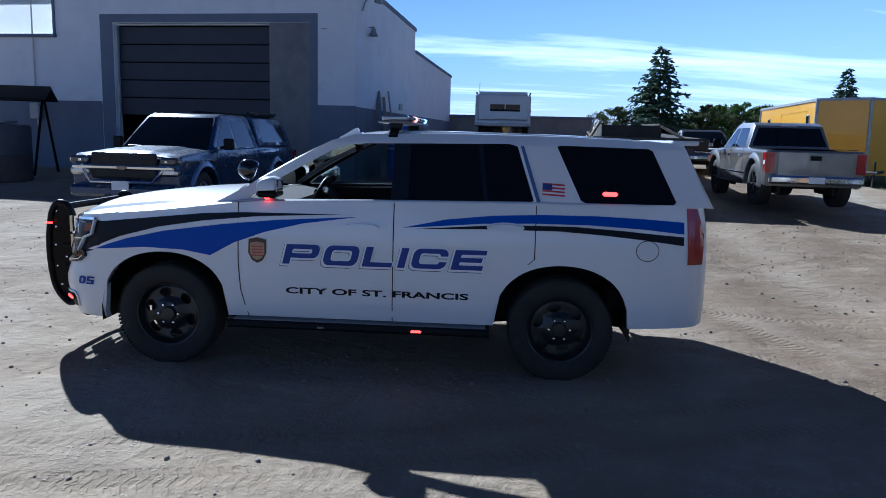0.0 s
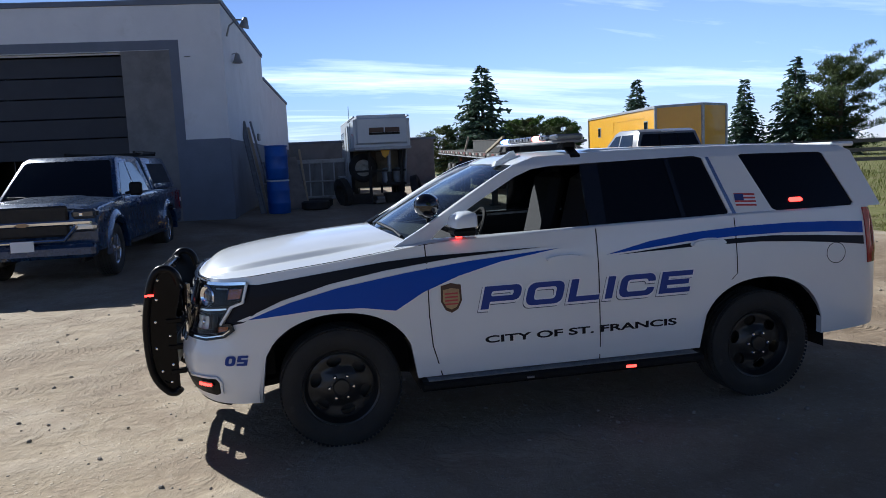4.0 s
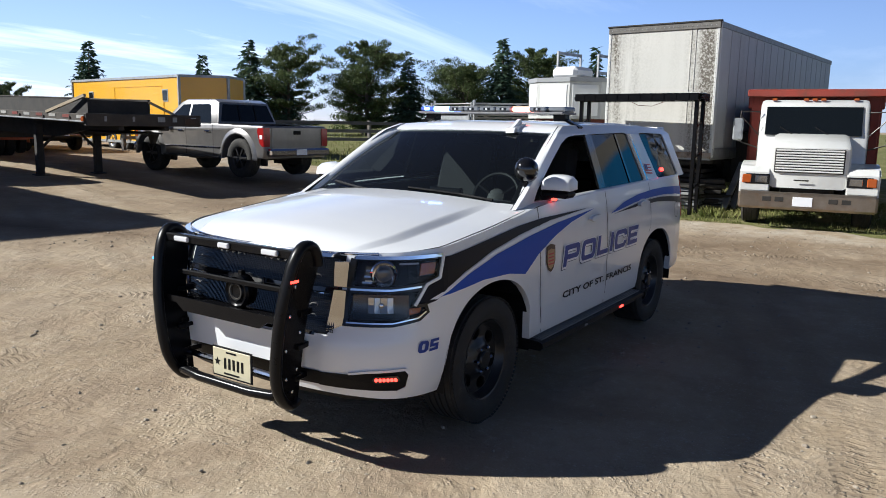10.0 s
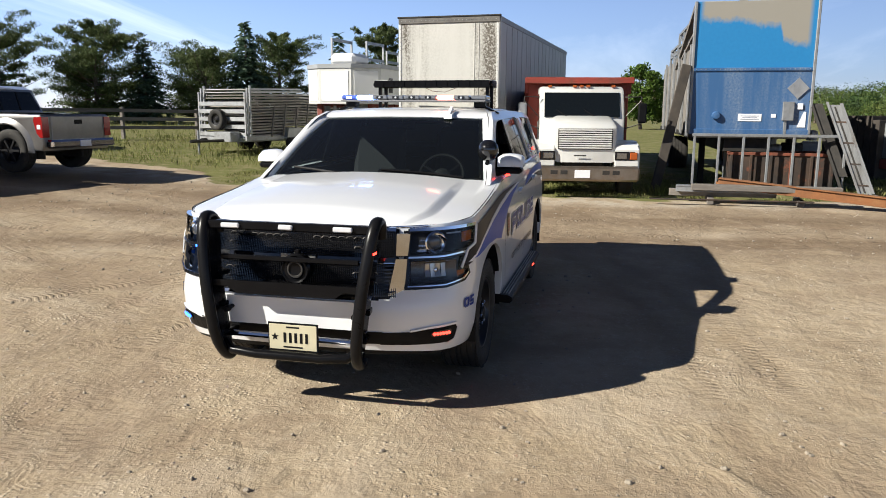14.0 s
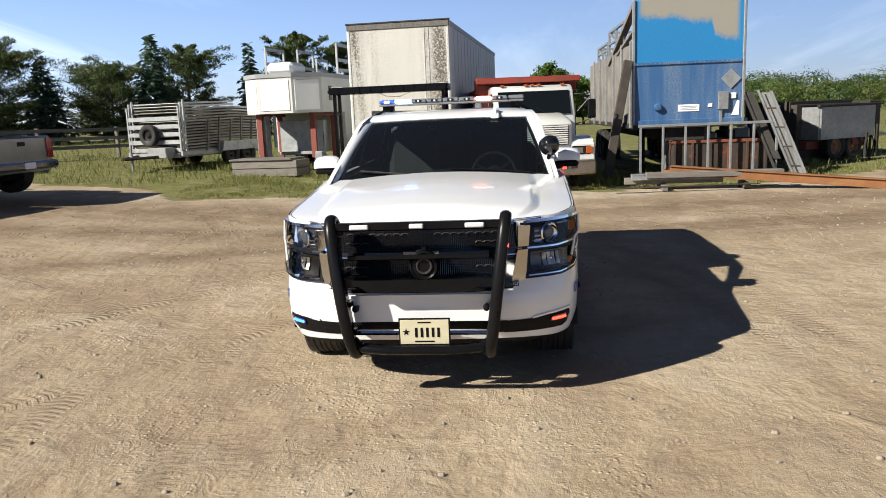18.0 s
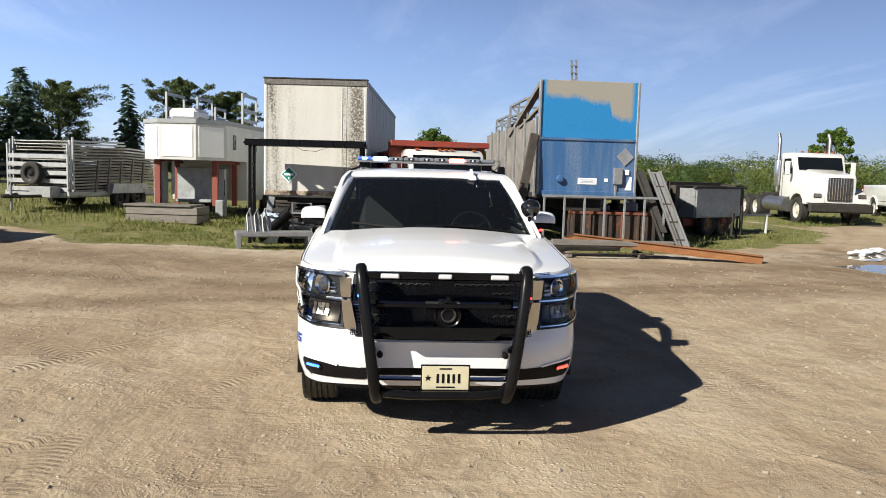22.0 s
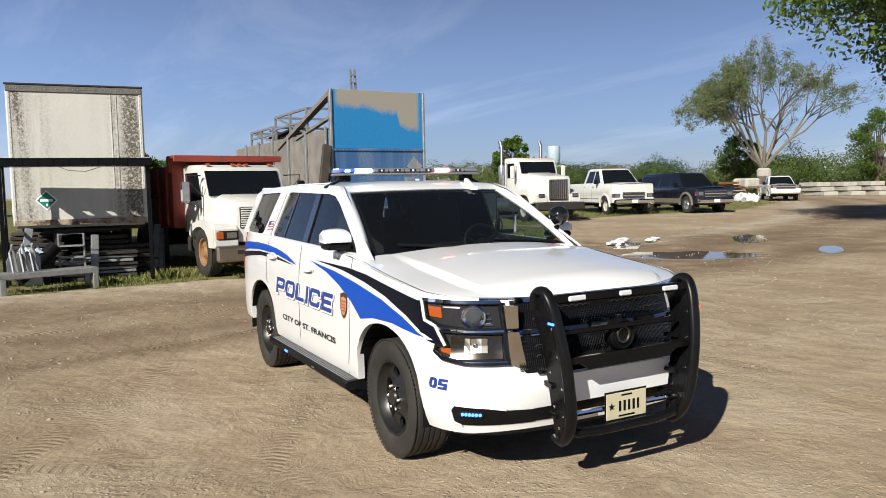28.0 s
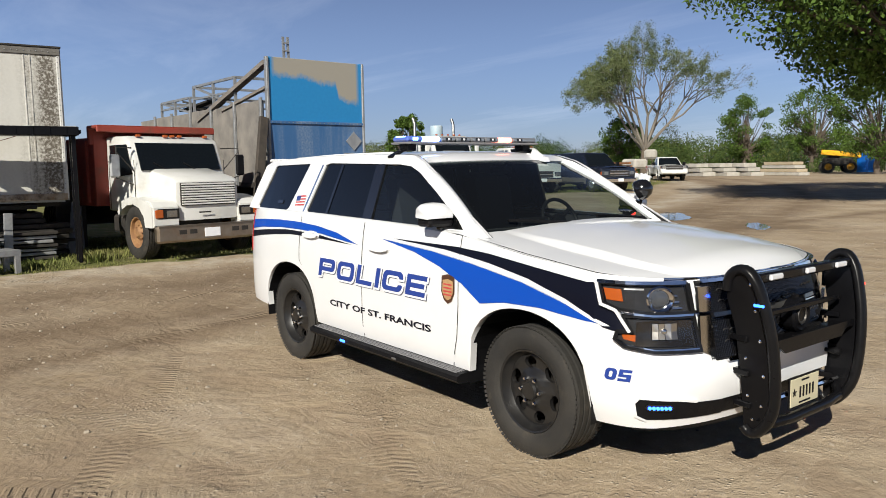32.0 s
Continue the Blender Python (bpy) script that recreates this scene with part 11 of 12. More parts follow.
    # utility pole and water tower
    t = thing("utility_pole", on_ground(52, -100, 0), "grey wooden utility pole", "pole")
    b = B()
    tube(b, [(0, 0, 0), (0, 0, 8.5)], [0.16, 0.11], 8)
    part("pole", b, M["wood_grey"], t)
    b = B()
    bar(b, (-1, 0, 8.0), (1, 0, 8.0), 0.1, 0.1)
    part("crossarm", b, M["wood_grey"], t)
    t = thing("water_tower", on_ground(198, -167, 0), "pale blue and white water tower on the skyline", "water tower")
    b = B()
    lathe(b, [(0, 0), (2.0, 0), (2.0, 10.4), (2.25, 11.0), (2.25, 15.2), (2.1, 15.6), (0, 15.9)], 32)
    part("tank", b, M["tower_blue"], t, "", 40)


M["yellow_rim"] = mat("yellow_rim", (0.55, 0.30, 0.02), 0.5, col2=(0.48, 0.26, 0.02), scale=4)
M["toilet_blue"] = mat("blue_plastic_cabin", (0.01, 0.14, 0.55), 0.45, col2=(0.01, 0.12, 0.48), scale=3)
M["tower_blue"] = mat("pale_blue_tank_paint", (0.30, 0.42, 0.52), 0.5, col2=(0.46, 0.52, 0.56), scale=0.15)
far_right()


def puddles():
    for k, (x, y, a, c, yaw) in enumerate(PUDDLES):
        b = B()
        top = []
        z0 = ground_z(x, y)
        for i in range(48):
            t = 2 * math.pi * i / 48
            r = 1 + 0.28 * noise.noise((2 * math.cos(t), 2 * math.sin(t), k * 5)) + 0.12 * noise.noise((6 * math.cos(t), 6 * math.sin(t), k * 9))
            top.append((a * r * math.cos(t), c * r * math.sin(t)))
        prism(b, top, -0.06, -0.004, "z")
        ob = mesh_ob("puddle", b, M["water"])
        ob.matrix_basis = pose(x, y, z0, 0, 0, yaw)
        tagged(ob, "shallow muddy puddle that mirrors the sky", "puddle", "puddles")


puddles()


def rail_fence():
    t = thing("rail_fence", pose(0, 0, 0), "weathered timber rail fence along the meadow", "fence")
    pts = [Vector((11.8, 27.0)), Vector((17.0, 23.5)), Vector((22.0, 20.0)), Vector((26.5, 16.5))]
    for a, c in zip(pts, pts[1:]):
        n = max(2, int((c - a).length / 2.4))
        for k in range(n):
            p = a.lerp(c, k / n)
            q = a.lerp(c, (k + 1) / n)
            zp, zq = ground_z(*p), ground_z(*q)
            b = B()
            box(b, (p.x, p.y, zp + 0.6), (0.12, 0.12, 1.2), 0.01)
            part("post", b, M["wood_grey"], t)
            for z in (0.45, 0.78, 1.10):
                b = B()
                bar(b, (p.x, p.y - 0.07, zp + z), (q.x, q.y - 0.07, zq + z), 0.04, 0.13)
                part("rail", b, M["wood_grey"], t)


rail_fence()


# ---------------------------------------------------------------- trees and grass
def leaf_mat(name, a, c, rough=0.6):
    m = mat(name, a, rough, col2=c, scale=0.9, spec=0.25)
    nt = m.node_tree
    N, L = nt.nodes.new, nt.links.new
    p = nt.nodes["Principled BSDF"]
    old = p.inputs["Base Color"].links[0].from_socket
    g, hs, mr = N("ShaderNodeNewGeometry"), N("ShaderNodeHueSaturation"), N("ShaderNodeMapRange")
    mr.inputs[3].default_value, mr.inputs[4].default_value = 0.55, 1.45
    L(g.outputs["Random Per Island"], mr.inputs[0]), L(mr.outputs[0], hs.inputs["Value"]), L(old, hs.inputs["Color"])
    L(hs.outputs[0], p.inputs["Base Color"])
    tr, mx, out = N("ShaderNodeBsdfTranslucent"), N("ShaderNodeMixShader"), nt.nodes["Material Output"]
    mx.inputs[0].default_value = 0.25
    L(hs.outputs[0], tr.inputs["Color"])
    L(p.outputs[0], mx.inputs[1]), L(tr.outputs[0], mx.inputs[2]), L(mx.outputs[0], out.inputs[0])
    return m


M["spruce"] = leaf_mat("spruce_needles", (0.050, 0.088, 0.060), (0.075, 0.115, 0.068))
M["pine"] = leaf_mat("pine_needles", (0.060, 0.090, 0.034), (0.105, 0.130, 0.045))
M["leaf"] = leaf_mat("green_leaves", (0.060, 0.110, 0.018), (0.095, 0.150, 0.025))
M["leaf_pale"] = leaf_mat("pale_new_leaves", (0.115, 0.150, 0.060), (0.15, 0.175, 0.075))
M["leaf_woods_deep"] = leaf_mat("deep_woods_leaves", (0.026, 0.055, 0.016), (0.045, 0.080, 0.022))
M["leaf_woods_olive"] = leaf_mat("olive_woods_leaves", (0.075, 0.105, 0.022), (0.115, 0.135, 0.034))
M["leaf_dark"] = leaf_mat("far_woods_leaves", (0.050, 0.085, 0.020), (0.085, 0.120, 0.030))
M["grass_blades"] = leaf_mat("grass_blades", (0.115, 0.150, 0.035), (0.22, 0.205, 0.075), 0.7)
M["bark"] = mat("grey_brown_bark", (0.12, 0.095, 0.070), 0.9, col2=(0.08, 0.062, 0.046), scale=6, stretch=(1, 1, 0.3), bump=0.5, bscale=20)
M["bark_grey"] = mat("pale_grey_twigs", (0.20, 0.18, 0.15), 0.9, col2=(0.15, 0.13, 0.11), scale=6)
M["pebble"] = mat("pebble", (0.36, 0.315, 0.25), 0.9, col2=(0.22, 0.18, 0.14), scale=30)
RNG = np.random.RandomState(5)


def pine(x, y, H, R, label="broad dark green pine tree beyond the meadow"):
    """Open tiers of rising limbs, each with tufts of needles along its outer half."""
    t = thing("pine_tree", pose(x, y, ground_z(x, y) - 0.1, 0, 0, RNG.uniform(0, 360)), label, "tree", "pines")
    b = B()
    tube(b, [(0, 0, 0), (0.05, 0.02, H * 0.5), (-0.03, 0, H * 0.97)], [0.030 * H, 0.018 * H, 0.006], 8)
    part("trunk", b, M["bark"], t)
    limbs = B()
    cen, U, V = [], [], []
    tiers = 13
    for i in range(tiers):
        f = i / (tiers - 1)
        z = H * (0.10 + 0.85 * f)
        rr = R * (0.30 + 0.95 * math.sin(math.pi * min(1, (1 - f) * 0.85 + 0.05)) ** 0.8) * (1.0 if f < 0.85 else 0.6)
        for k in range(6 if f < 0.8 else 4):
            a = RNG.uniform(0, 2 * math.pi)
            ln = rr * RNG.uniform(0.45, 1.15)
            d = np.array([math.cos(a), math.sin(a), RNG.uniform(0.0, 0.35) + 0.5 * f])
            e = np.array([0, 0, z]) + d * ln
            mid = np.array([0, 0, z]) + d * ln * 0.5 - np.array([0, 0, 0.04 * ln])
            tube(limbs, [(0, 0, z), mid, e], [0.008 * H * (1.1 - f), 0.005 * H * (1.1 - f), 0.01], 5)
            for q in range(5):
                s = 0.35 + 0.65 * (q + RNG.uniform(0, 0.8)) / 5
                side = np.array([-math.sin(a), math.cos(a), 0]) * RNG.normal() * 0.20 * ln * s
                c0 = np.array([0, 0, z]) + d * ln * s + side + np.array([0, 0, 0.06 * ln])
                m = 84
                rad = (0.085 * R + 0.12 * ln) * RNG.uniform(0.6, 1.15)
                dd = unit(rand_dirs(m) + np.array([0, 0, 0.45]))
                cen.append(c0 + rand_dirs(m) * (RNG.rand(m) ** 0.5)[:, None] * np.array([rad, rad, rad * 0.46]))
                tl = 0.021 * H * RNG.uniform(0.6, 1.3, m)[:, None]
                U.append(dd * tl)
                V.append(unit(np.cross(dd, rand_dirs(m))) * tl * 0.20)
    tagged(part("branch_work", limbs, M["bark"], t), kind="stuff")
    cards("crown", np.concatenate(cen), np.concatenate(U), np.concatenate(V), "pine", t, "", "stuff")


def fan_tree(x, y, H, W):
    """A wide tree: limbs fan out of a short trunk and fork again and again; leaves on part of it."""
    t = thing("bare_topped_tree", pose(x, y, ground_z(x, y) - 0.1), "wide half-bare tree with grey branches and thin pale leaves", "tree")
    b = B()
    tube(b, [(0, 0, -0.1), (0.1, 0.05, H * 0.08), (0, 0, H * 0.17), (0.05, 0, H * 0.24)], [0.036 * H, 0.027 * H, 0.027 * H, 0.012 * H], 10)
    part("trunk", b, M["bark"], t, "", 60)
    limbs = B()
    cen, U, V = [], [], []

    def grow(p, d, ln, r, lev):
        bend = unit(d + RNG.normal(size=3) * 0.14 + np.array([0, 0, 0.05]))
        mid, e = p + d * ln * 0.5, p + d * ln * 0.5 + bend * ln * 0.5
        tube(limbs, [p, mid, e], [r, r * 0.8, r * 0.6], 5 if lev < 3 else 3)
        leafy = e[1] > -0.15 * W or RNG.rand() < 0.30 or e[2] < H * 0.42
        if lev >= 3 and leafy:
            m = 64 if e[1] > 0 else 30
            cen.append(mid + rand_dirs(m) * RNG.rand(m)[:, None] * ln * 0.75)
            dd = rand_dirs(m)
            s = 0.066 * RNG.uniform(0.6, 1.4, m)[:, None]
            U.append(dd * s), V.append(unit(np.cross(dd, rand_dirs(m))) * s * 0.6)
        if lev == 5:
            return
        for k in range(3 if lev in (0, 1, 3) else 2):
            nd = unit(bend + RNG.normal(size=3) * (0.36 if lev else 0.30))
            out = np.array([e[0], e[1], 0]) / W
            grow(e, unit(nd + out * 0.22), ln * RNG.uniform(0.62, 0.82), r * 0.56, lev + 1)
    for k in range(8):
        a = 2 * math.pi * k / 8 + RNG.uniform(-0.3, 0.3)
        tilt = (0.40 if k % 2 else 0.92) * RNG.uniform(0.85, 1.15)
        d = unit(np.array([math.cos(a) * tilt, math.sin(a) * tilt, 1.0]))
        grow(np.array([0, 0, H * (0.15 + 0.06 * RNG.rand())]), d, H * 0.255, 0.014 * H, 0)
    tagged(part("branch_work", limbs, M["bark_grey"], t), kind="stuff")
    cards("crown", np.concatenate(cen), np.concatenate(U), np.concatenate(V), "leaf_pale", t, "", "stuff")


def cards(name, cen, u, v, mt, parent=None, label="", kind=""):
    """Many small pointed leaves: centres, long and short half axes as arrays."""
    n = len(cen)
    P = np.empty((n * 4, 3))
    P[0::4], P[1::4], P[2::4], P[3::4] = cen - u, cen + v, cen + u, cen - v
    me = bpy.data.meshes.new(name)
    me.vertices.add(n * 4), me.loops.add(n * 4), me.polygons.add(n)
    me.vertices.foreach_set("co", P.ravel())
    me.loops.foreach_set("vertex_index", np.arange(n * 4))
    me.polygons.foreach_set("loop_start", np.arange(n) * 4)
    me.update(calc_edges=True)
    me.materials.append(M[mt])
    ob = new(name, me)
    if parent:
        ob.parent = parent
    return tagged(ob, label, kind=kind)


def unit(a):
    return a / np.maximum(1e-9, np.linalg.norm(a, axis=-1, keepdims=True))


def rand_dirs(n):
    return unit(RNG.normal(size=(n, 3)))


def spruce(x, y, H, R, label="dark green spruce tree beyond the yard"):
    t = thing("spruce_tree", pose(x, y, ground_z(x, y) - 0.1, 0, 0, RNG.uniform(0, 360)), label, "tree", "conifers")
    b = B()
    tube(b, [(0, 0, 0), (0.03, 0, H * 0.5), (0, 0, H * 0.98)], [0.022 * H, 0.013 * H, 0.004], 8)
    part("trunk", b, M["bark"], t)
    cen, U, V = [], [], []
    levels = 34
    for i in range(levels):
        f = i / (levels - 1)
        z = H * (0.06 + 0.93 * f)
        rr = R * (1 - f) ** 0.85 + 0.06
        nb = max(4, int(11 * (1 - f) + 4))
        for k in range(nb):
            a = RNG.uniform(0, 2 * math.pi)
            ln = rr * RNG.uniform(0.62, 1.12)
            d = np.array([math.cos(a), math.sin(a), -0.22 + 0.45 * f])
            side = np.array([-math.sin(a), math.cos(a), 0])
            m = max(4, int(ln / (0.028 * H) * 2.2))
            s = RNG.uniform(0.12, 1, m)
            sg = np.where(RNG.rand(m) > 0.5, 1, -1)
            p = np.array([0, 0, z]) + d * (s * ln)[:, None] + np.array([0, 0, -0.05 * H * 0.6]) * (s ** 2)[:, None]
            tw = unit(d * 0.6 + side * sg[:, None] * 0.8 + np.array([0, 0, -0.35]) + RNG.normal(size=(m, 3)) * 0.25)
            tl = 0.030 * H * (1.15 - 0.5 * s) * RNG.uniform(0.7, 1.3, m)
            cen.append(p + tw * tl[:, None])
            U.append(tw * tl[:, None] * 1.3)
            V.append(unit(np.cross(tw, rand_dirs(m))) * tl[:, None] * 0.42)
    cards("crown", np.concatenate(cen), np.concatenate(U), np.concatenate(V), "spruce", t, "", "stuff")


def clumpy(name, x, y, H, W, mt, label, trunk_f=0.35, clumps=60, per=110, leaf=0.16, cat="tree", flat=0.55, group="", bare=0.0, base_z=0.0, tuft=1.0):
    """A tree with a forked trunk whose limb ends carry clumps of leaves."""
    t = thing(name, pose(x, y, ground_z(x, y) - 0.08 + base_z), label, cat, group)
    limbs = B()
    ends = []
    n = clumps
    zt = H * trunk_f
    b = B()
    r0 = 0.028 * H
    tube(b, [(0, 0, -0.1), (0.02 * H, 0.01 * H, zt * 0.5), (0.0, 0.02 * H, zt), (0.02 * H, 0, H * (0.75 if not bare else zt / H + 0.1))], [r0 * 1.25, r0, r0 * 0.8, r0 * 0.2], 10)
    part("trunk", b, M["bark"], t, "", 60)
    for k in range(n):
        d = rand_dirs(1)[0]
        rad = RNG.uniform(0.55, 1.0) ** 0.6
        cz = zt + (H - zt) * 0.5
        e = np.array([d[0] * W * rad, d[1] * W * rad, cz + d[2] * (H - zt) * 0.52 * rad])
        lo = np.array([RNG.normal() * 0.03 * H, RNG.normal() * 0.03 * H, zt * RNG.uniform(0.8, 1.0) + (e[2] - zt) * 0.25 * RNG.rand()])
        lo[2] = min(lo[2], H * 0.8)
        mid = lo * 0.5 + e * 0.5 + np.array([0, 0, 0.06 * H * RNG.uniform(-0.2, 1)])
        tube(limbs, [lo, lo * 0.75 + mid * 0.25 + np.array([0, 0, 0.02 * H]), mid, e], [r0 * 0.42, r0 * 0.32, r0 * 0.2, r0 * 0.05], 5)
        if bare:
            for q in range(4):
                st = mid + (e - mid) * RNG.uniform(0, 0.9)
                tube(limbs, [st, st + rand_dirs(1)[0] * 0.07 * H + (e - mid) * 0.25, st + rand_dirs(1)[0] * 0.10 * H + (e - mid) * 0.5], [r0 * 0.10, r0 * 0.06, r0 * 0.03], 4)
        ends.append(e)
    tagged(part("branch_work", limbs, M["bark"], t, "", 60), kind="stuff")
    cen, U, V = [], [], []
    for e in ends:
        m = int(per * RNG.uniform(0.5, 1.4))
        cr = W * RNG.uniform(0.18, 0.34) * tuft
        p = e + rand_dirs(m) * (RNG.rand(m) ** 0.45)[:, None] * np.array([cr, cr, cr * flat])
        dd = unit(rand_dirs(m) + np.array([0, 0, 0.2]))
        s = leaf * RNG.uniform(0.6, 1.4, m)[:, None]
        cen.append(p), U.append(dd * s), V.append(unit(np.cross(dd, rand_dirs(m))) * s * 0.55)
    cards("crown", np.concatenate(cen), np.concatenate(U), np.concatenate(V), mt, t, "", "stuff")
    return t


# conifers beyond the meadow
CONIFERS_A = [(31.4, 39.9, 6.2, 1.9), (37.9, 31.6, 5.4, 1.8), (41.0, 26.1, 6.7, 2.0), (24.1, 46.1, 5.6, 1.7), (29.3, 41.9, 5.1, 1.4), (45.6, 21.1, 6.4, 1.3), (33.2, 38.6, 4.6, 1.5)]
PINES = [(33.1, 38.0, 5.7, 2.5), (36.3, 33.9, 5.9, 2.5), (39.8, 28.4, 4.5, 2.7), (44.1, 25.0, 6.0, 2.4), (46.3, 17.8, 6.8, 2.2), (46.9, 14.4, 6.5, 2.0), (42.2, 30.2, 4.6, 2.6), (9.3, 42.0, 2.7, 1.1), (13.9, 41.0, 3.0, 1.0), (15.7, 40.4, 2.6, 0.9), (37.9, 35.5, 4.2, 2.4)]
ROUND_TREES = [(52.7, -0.6, 4.8, 1.9), (55.0, -3.5, 3.6, 2.4), (27.1, 70.0, 4.4, 2.2), (29.1, 69.0, 4.4, 2.0), (25.1, 70.8, 4.2, 2.0), (49.2, -33.1, 5.8, 1.7), (31.0, -77.4, 9.6, 3.2), (37.5, -74.5, 8.8, 2.8), (18.5, -60.0, 8.5, 4.0), (22.0, 72.0, 3.6, 2.0), (46.0, -62.0, 6.5, 2.6)]
spruce(11.5, 41.4, 6.2, 3.0, "tall dark spruce tree behind the flatbed trailer")
for x, y, H, R in CONIFERS_A:
    spruce(x, y, H, R * 1.2)
for x, y, H, W in PINES:
    pine(x, y, H, W)
for x, y, H, W in ROUND_TREES:
    clumpy("broadleaf_tree", x, y, H, W, "leaf", "green broadleaf tree beyond the yard", 0.2, 70, 150, 0.11, flat=0.75, group="broadleaf trees")
fan_tree(40.3, -58.0, 14.6, 7.6)
clumpy("shade_tree", 2.3, -16.6, 12.5, 6.6, "leaf", "large leafy shade tree that overhangs the yard", 0.33, 150, 620, 0.085, flat=0.6)


def woods():
    """Far woods all along the south and east."""
    cen, U, V = [], [], []
    tr = B()
    for k in range(230):
        a = radians(RNG.uniform(-86, -12))
        D = RNG.uniform(105, 165)
        x, y = -6 + D * math.cos(a), 7 + D * math.sin(a)
        H = RNG.uniform(2.4, 6.3) * D / 130
        W = H * RNG.uniform(0.6, 1.05)
        m = 1700
        d = rand_dirs(m)
        bump = 1 + 0.35 * np.sin(d[:, 0] * 5 + k) * np.sin(d[:, 1] * 6) * np.cos(d[:, 2] * 5 + k)
        p = np.array([x, y, 0.4 + H * 0.52]) + d * (RNG.uniform(0.75, 1.0, m) * bump)[:, None] * np.array([W, W, H * 0.48])
        dd = unit(np.cross(d, rand_dirs(m)) + 0.35 * rand_dirs(m))
        s = 0.023 * H * RNG.uniform(0.6, 1.5, m)[:, None]
        cen.append(p), U.append(dd * s), V.append(unit(np.cross(dd, d)) * s * 0.7)
        tube(tr, [(x, y, 0), (x, y, H * 0.6)], [0.2, 0.1], 5)
    t = tagged(new("woods"), "dense far green woods along the horizon", "woods")
    for j, name in enumerate(("leaf_dark", "leaf_woods_deep", "leaf_woods_olive")):
        cards("crowns", np.concatenate(cen[j::3]), np.concatenate(U[j::3]), np.concatenate(V[j::3]), name, t, "", "stuff")
    tagged(part("trunks", tr, M["bark"], t), kind="stuff")
    # scrub in front of the woods, and low hedge north of the meadow
    cen, U, V = [], [], []
    for k in range(150):
        if k < 95:
            a, D = radians(RNG.uniform(-70, -20)), RNG.uniform(78, 100)
            x, y = -6 + D * math.cos(a), 7 + D * math.sin(a)
        else:
            a, D = radians(RNG.uniform(14, 82)), RNG.uniform(58, 75)
            x, y = -6 + D * math.cos(a), 7 + D * math.sin(a)
        H = RNG.uniform(0.9, 2.1)
        m = 300
        d = rand_dirs(m)
        d[:, 2] = np.abs(d[:, 2])
        p = np.array([x, y, ground_z(x, y)]) + d * RNG.uniform(0.5, 1.0, m)[:, None] * np.array([H * 0.9, H * 0.9, H])
        dd = rand_dirs(m)
        s = 0.045 * H * RNG.uniform(0.6, 1.5, m)[:, None]
        cen.append(p), U.append(dd * s), V.append(unit(np.cross(dd, rand_dirs(m))) * s * 0.7)
    cards("scrub", np.concatenate(cen), np.concatenate(U), np.concatenate(V), "leaf_dark", None, "green scrub at the far edge of the meadow", "stuff")["category"] = "bushes"


woods()


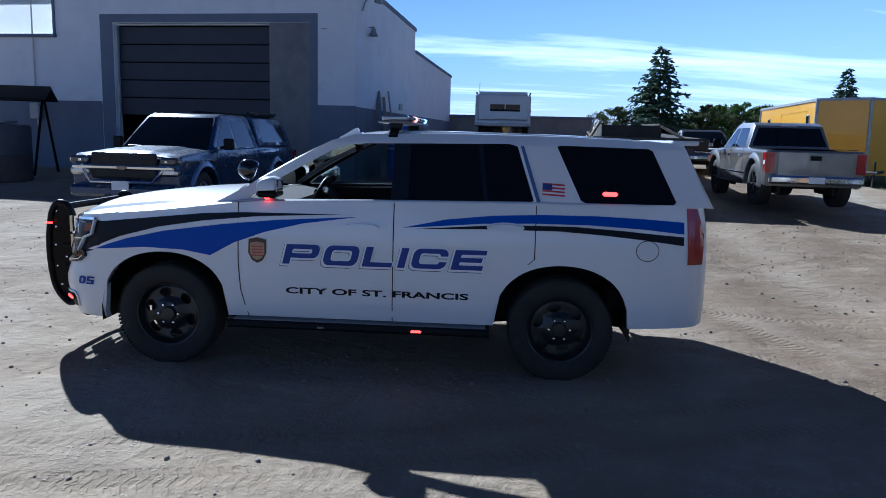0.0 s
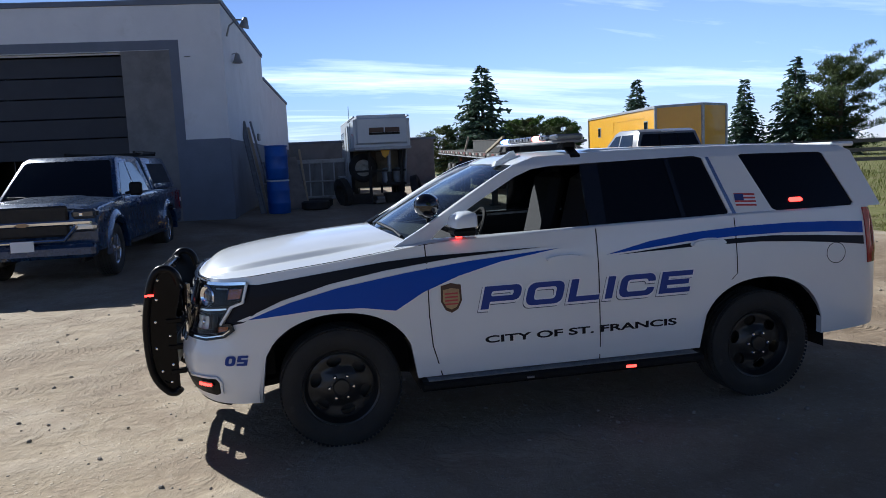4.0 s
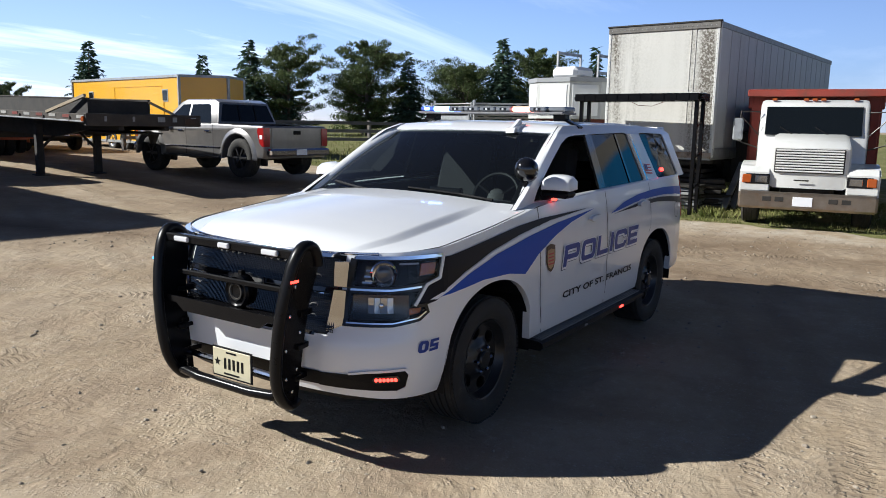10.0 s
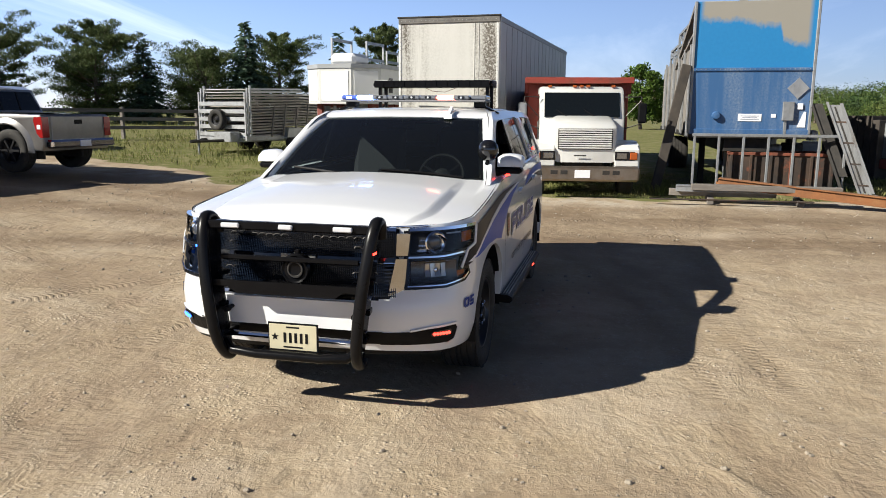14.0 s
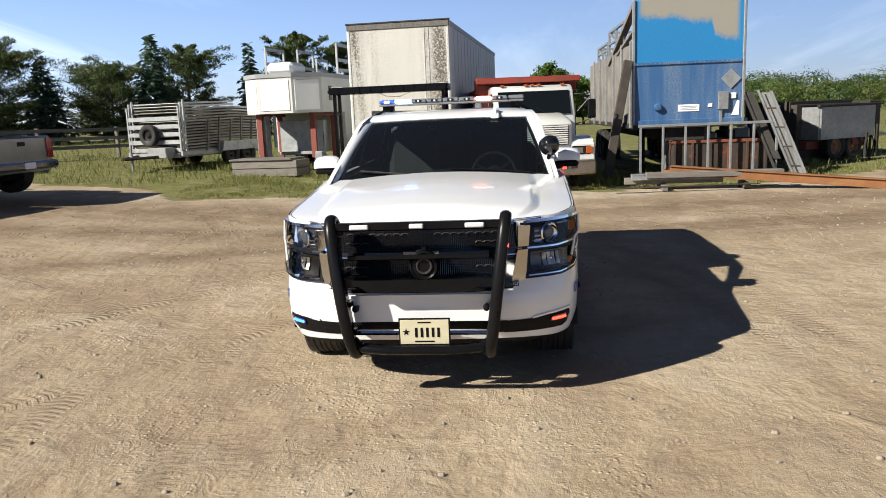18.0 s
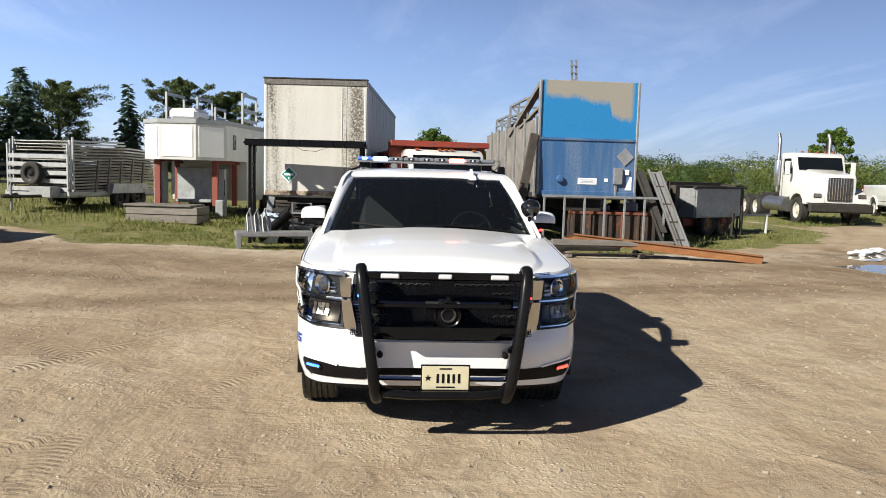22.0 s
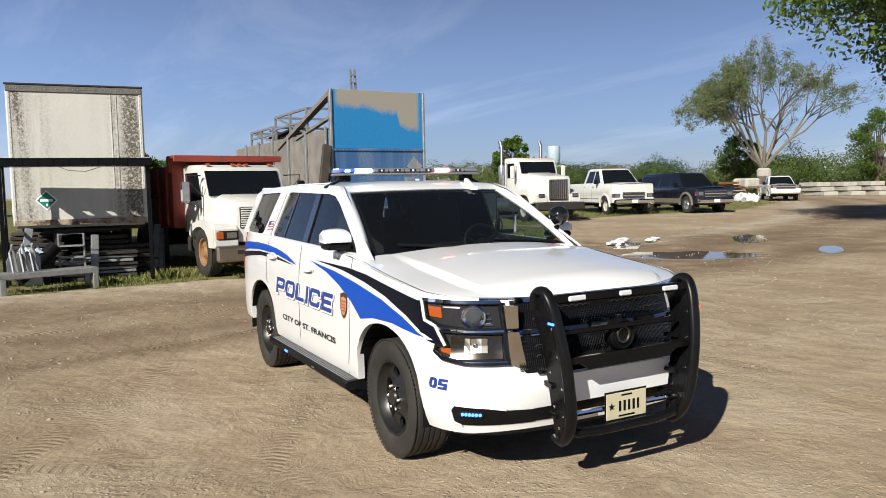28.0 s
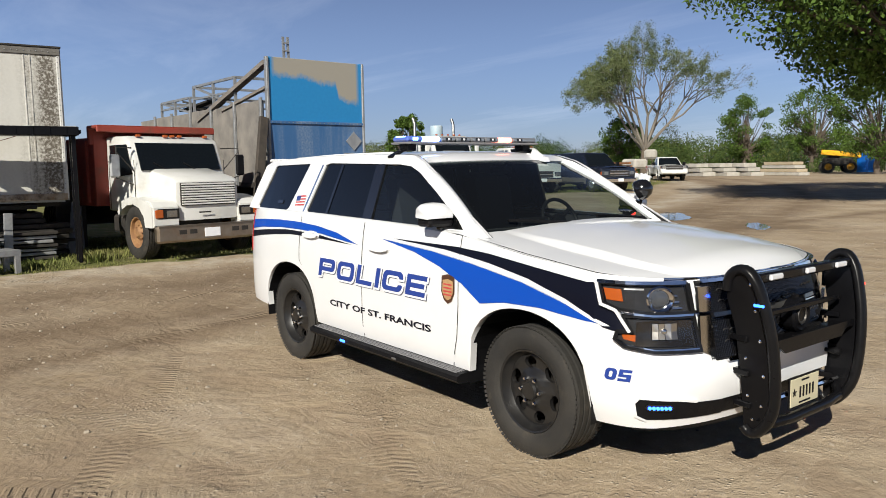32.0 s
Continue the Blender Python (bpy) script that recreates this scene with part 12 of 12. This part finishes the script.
def grass():
    """Grass and weeds over the verges, densest by the yard's edge."""
    cen, U, V = [], [], []

    def blades(n, sample, hmin, hmax, clump=1):
        xs = []
        while len(xs) < n:
            x, y = sample()
            if any(inside(P, x, y) for P in GRASS) and noise.noise((x * 0.8, y * 0.8, 4)) + 0.6 * noise.noise((x * 2.3, y * 2.3, 8)) > -0.12:
                xs.append((x, y))
        xy = np.array(xs)
        h = RNG.uniform(hmin, hmax, n)
        z = np.array([ground_z(a, c) for a, c in xs])
        lean = unit(np.stack([RNG.normal(size=n) * 0.35, RNG.normal(size=n) * 0.35, np.ones(n)], 1))
        base = np.stack([xy[:, 0], xy[:, 1], z], 1)
        cen.append(base + lean * (h * 0.5)[:, None])
        U.append(lean * (h * 0.52)[:, None])
        w = unit(np.cross(lean, rand_dirs(n))) * (0.005 + 0.022 * h)[:, None]
        V.append(w)
    blades(34000, lambda: (RNG.uniform(8.0, 14), RNG.uniform(-3, 13)), 0.02, 0.085)
    blades(7000, lambda: (RNG.uniform(11, 22), RNG.uniform(6, 22)), 0.06, 0.22)
    blades(7000, lambda: (RNG.uniform(9, 26), RNG.uniform(-20, -1)), 0.05, 0.16)
    blades(6000, lambda: (RNG.uniform(10, 40), RNG.uniform(14, 48)), 0.10, 0.34)
    blades(7000, lambda: (RNG.uniform(17, 24), RNG.uniform(-34, -9)), 0.05, 0.15)
    # taller weeds among the scrap
    for cx, cy, n, hh in ((9.3, 3.0, 260, 0.55), (9.2, 2.2, 260, 0.6), (9.4, -0.2, 300, 0.45), (9.6, -1.2, 260, 0.4), (9.5, 6.3, 260, 0.5), (9.2, 7.4, 200, 0.4), (11.9, -2.5, 260, 0.5), (14.3, 9.9, 260, 0.6), (16.5, 14.2, 300, 0.6), (15.4, 13.4, 300, 0.6), (13.3, 10.4, 200, 0.4), (12.6, -5.5, 240, 0.5)):
        m = n
        r = np.abs(RNG.normal(size=m)) * 0.28
        a = RNG.uniform(0, 2 * math.pi, m)
        x, y = cx + r * np.cos(a), cy + r * np.sin(a)
        h = hh * 0.62 * RNG.uniform(0.2, 0.8, m)
        lean = unit(np.stack([np.cos(a) * 0.35 + RNG.normal(size=m) * 0.2, np.sin(a) * 0.35 + RNG.normal(size=m) * 0.2, np.ones(m)], 1))
        base = np.stack([x, y, [ground_z(p, q) for p, q in zip(x, y)]], 1)
        cen.append(base + lean * (h * 0.5)[:, None])
        U.append(lean * (h * 0.5)[:, None])
        V.append(unit(np.cross(lean, rand_dirs(m))) * 0.011)
    ob = cards("grass", np.concatenate(cen), np.concatenate(U), np.concatenate(V), "grass_blades", None, "rough green grass and weeds along the yard's edge", "stuff")
    ob["category"] = "grass"


grass()


def stones():
    """Loose pebbles on the yard."""
    b = B()
    n = 0
    while n < 5000:
        x, y = RNG.uniform(-9, 9), RNG.uniform(-6, 14)
        if any(inside(P, x, y) for P in GRASS):
            continue
        s = 0.004 + 0.016 * RNG.rand() ** 3
        m = Matrix.Translation((x, y, ground_z(x, y) + 0.012 * noise.noise((x * 1.3, y * 1.3, 7)) + s * 0.2)) @ Matrix.Rotation(RNG.uniform(0, 6), 4, "Z")
        box(b, (0, 0, 0), (s * 2, s * RNG.uniform(1.0, 1.8), s * 1.2), s * 0.45, m)
        n += 1
    ob = mesh_ob("gravel", b, M["pebble"])
    tagged(ob, "loose pale pebbles scattered on the dirt", "gravel", kind="stuff")


stones()
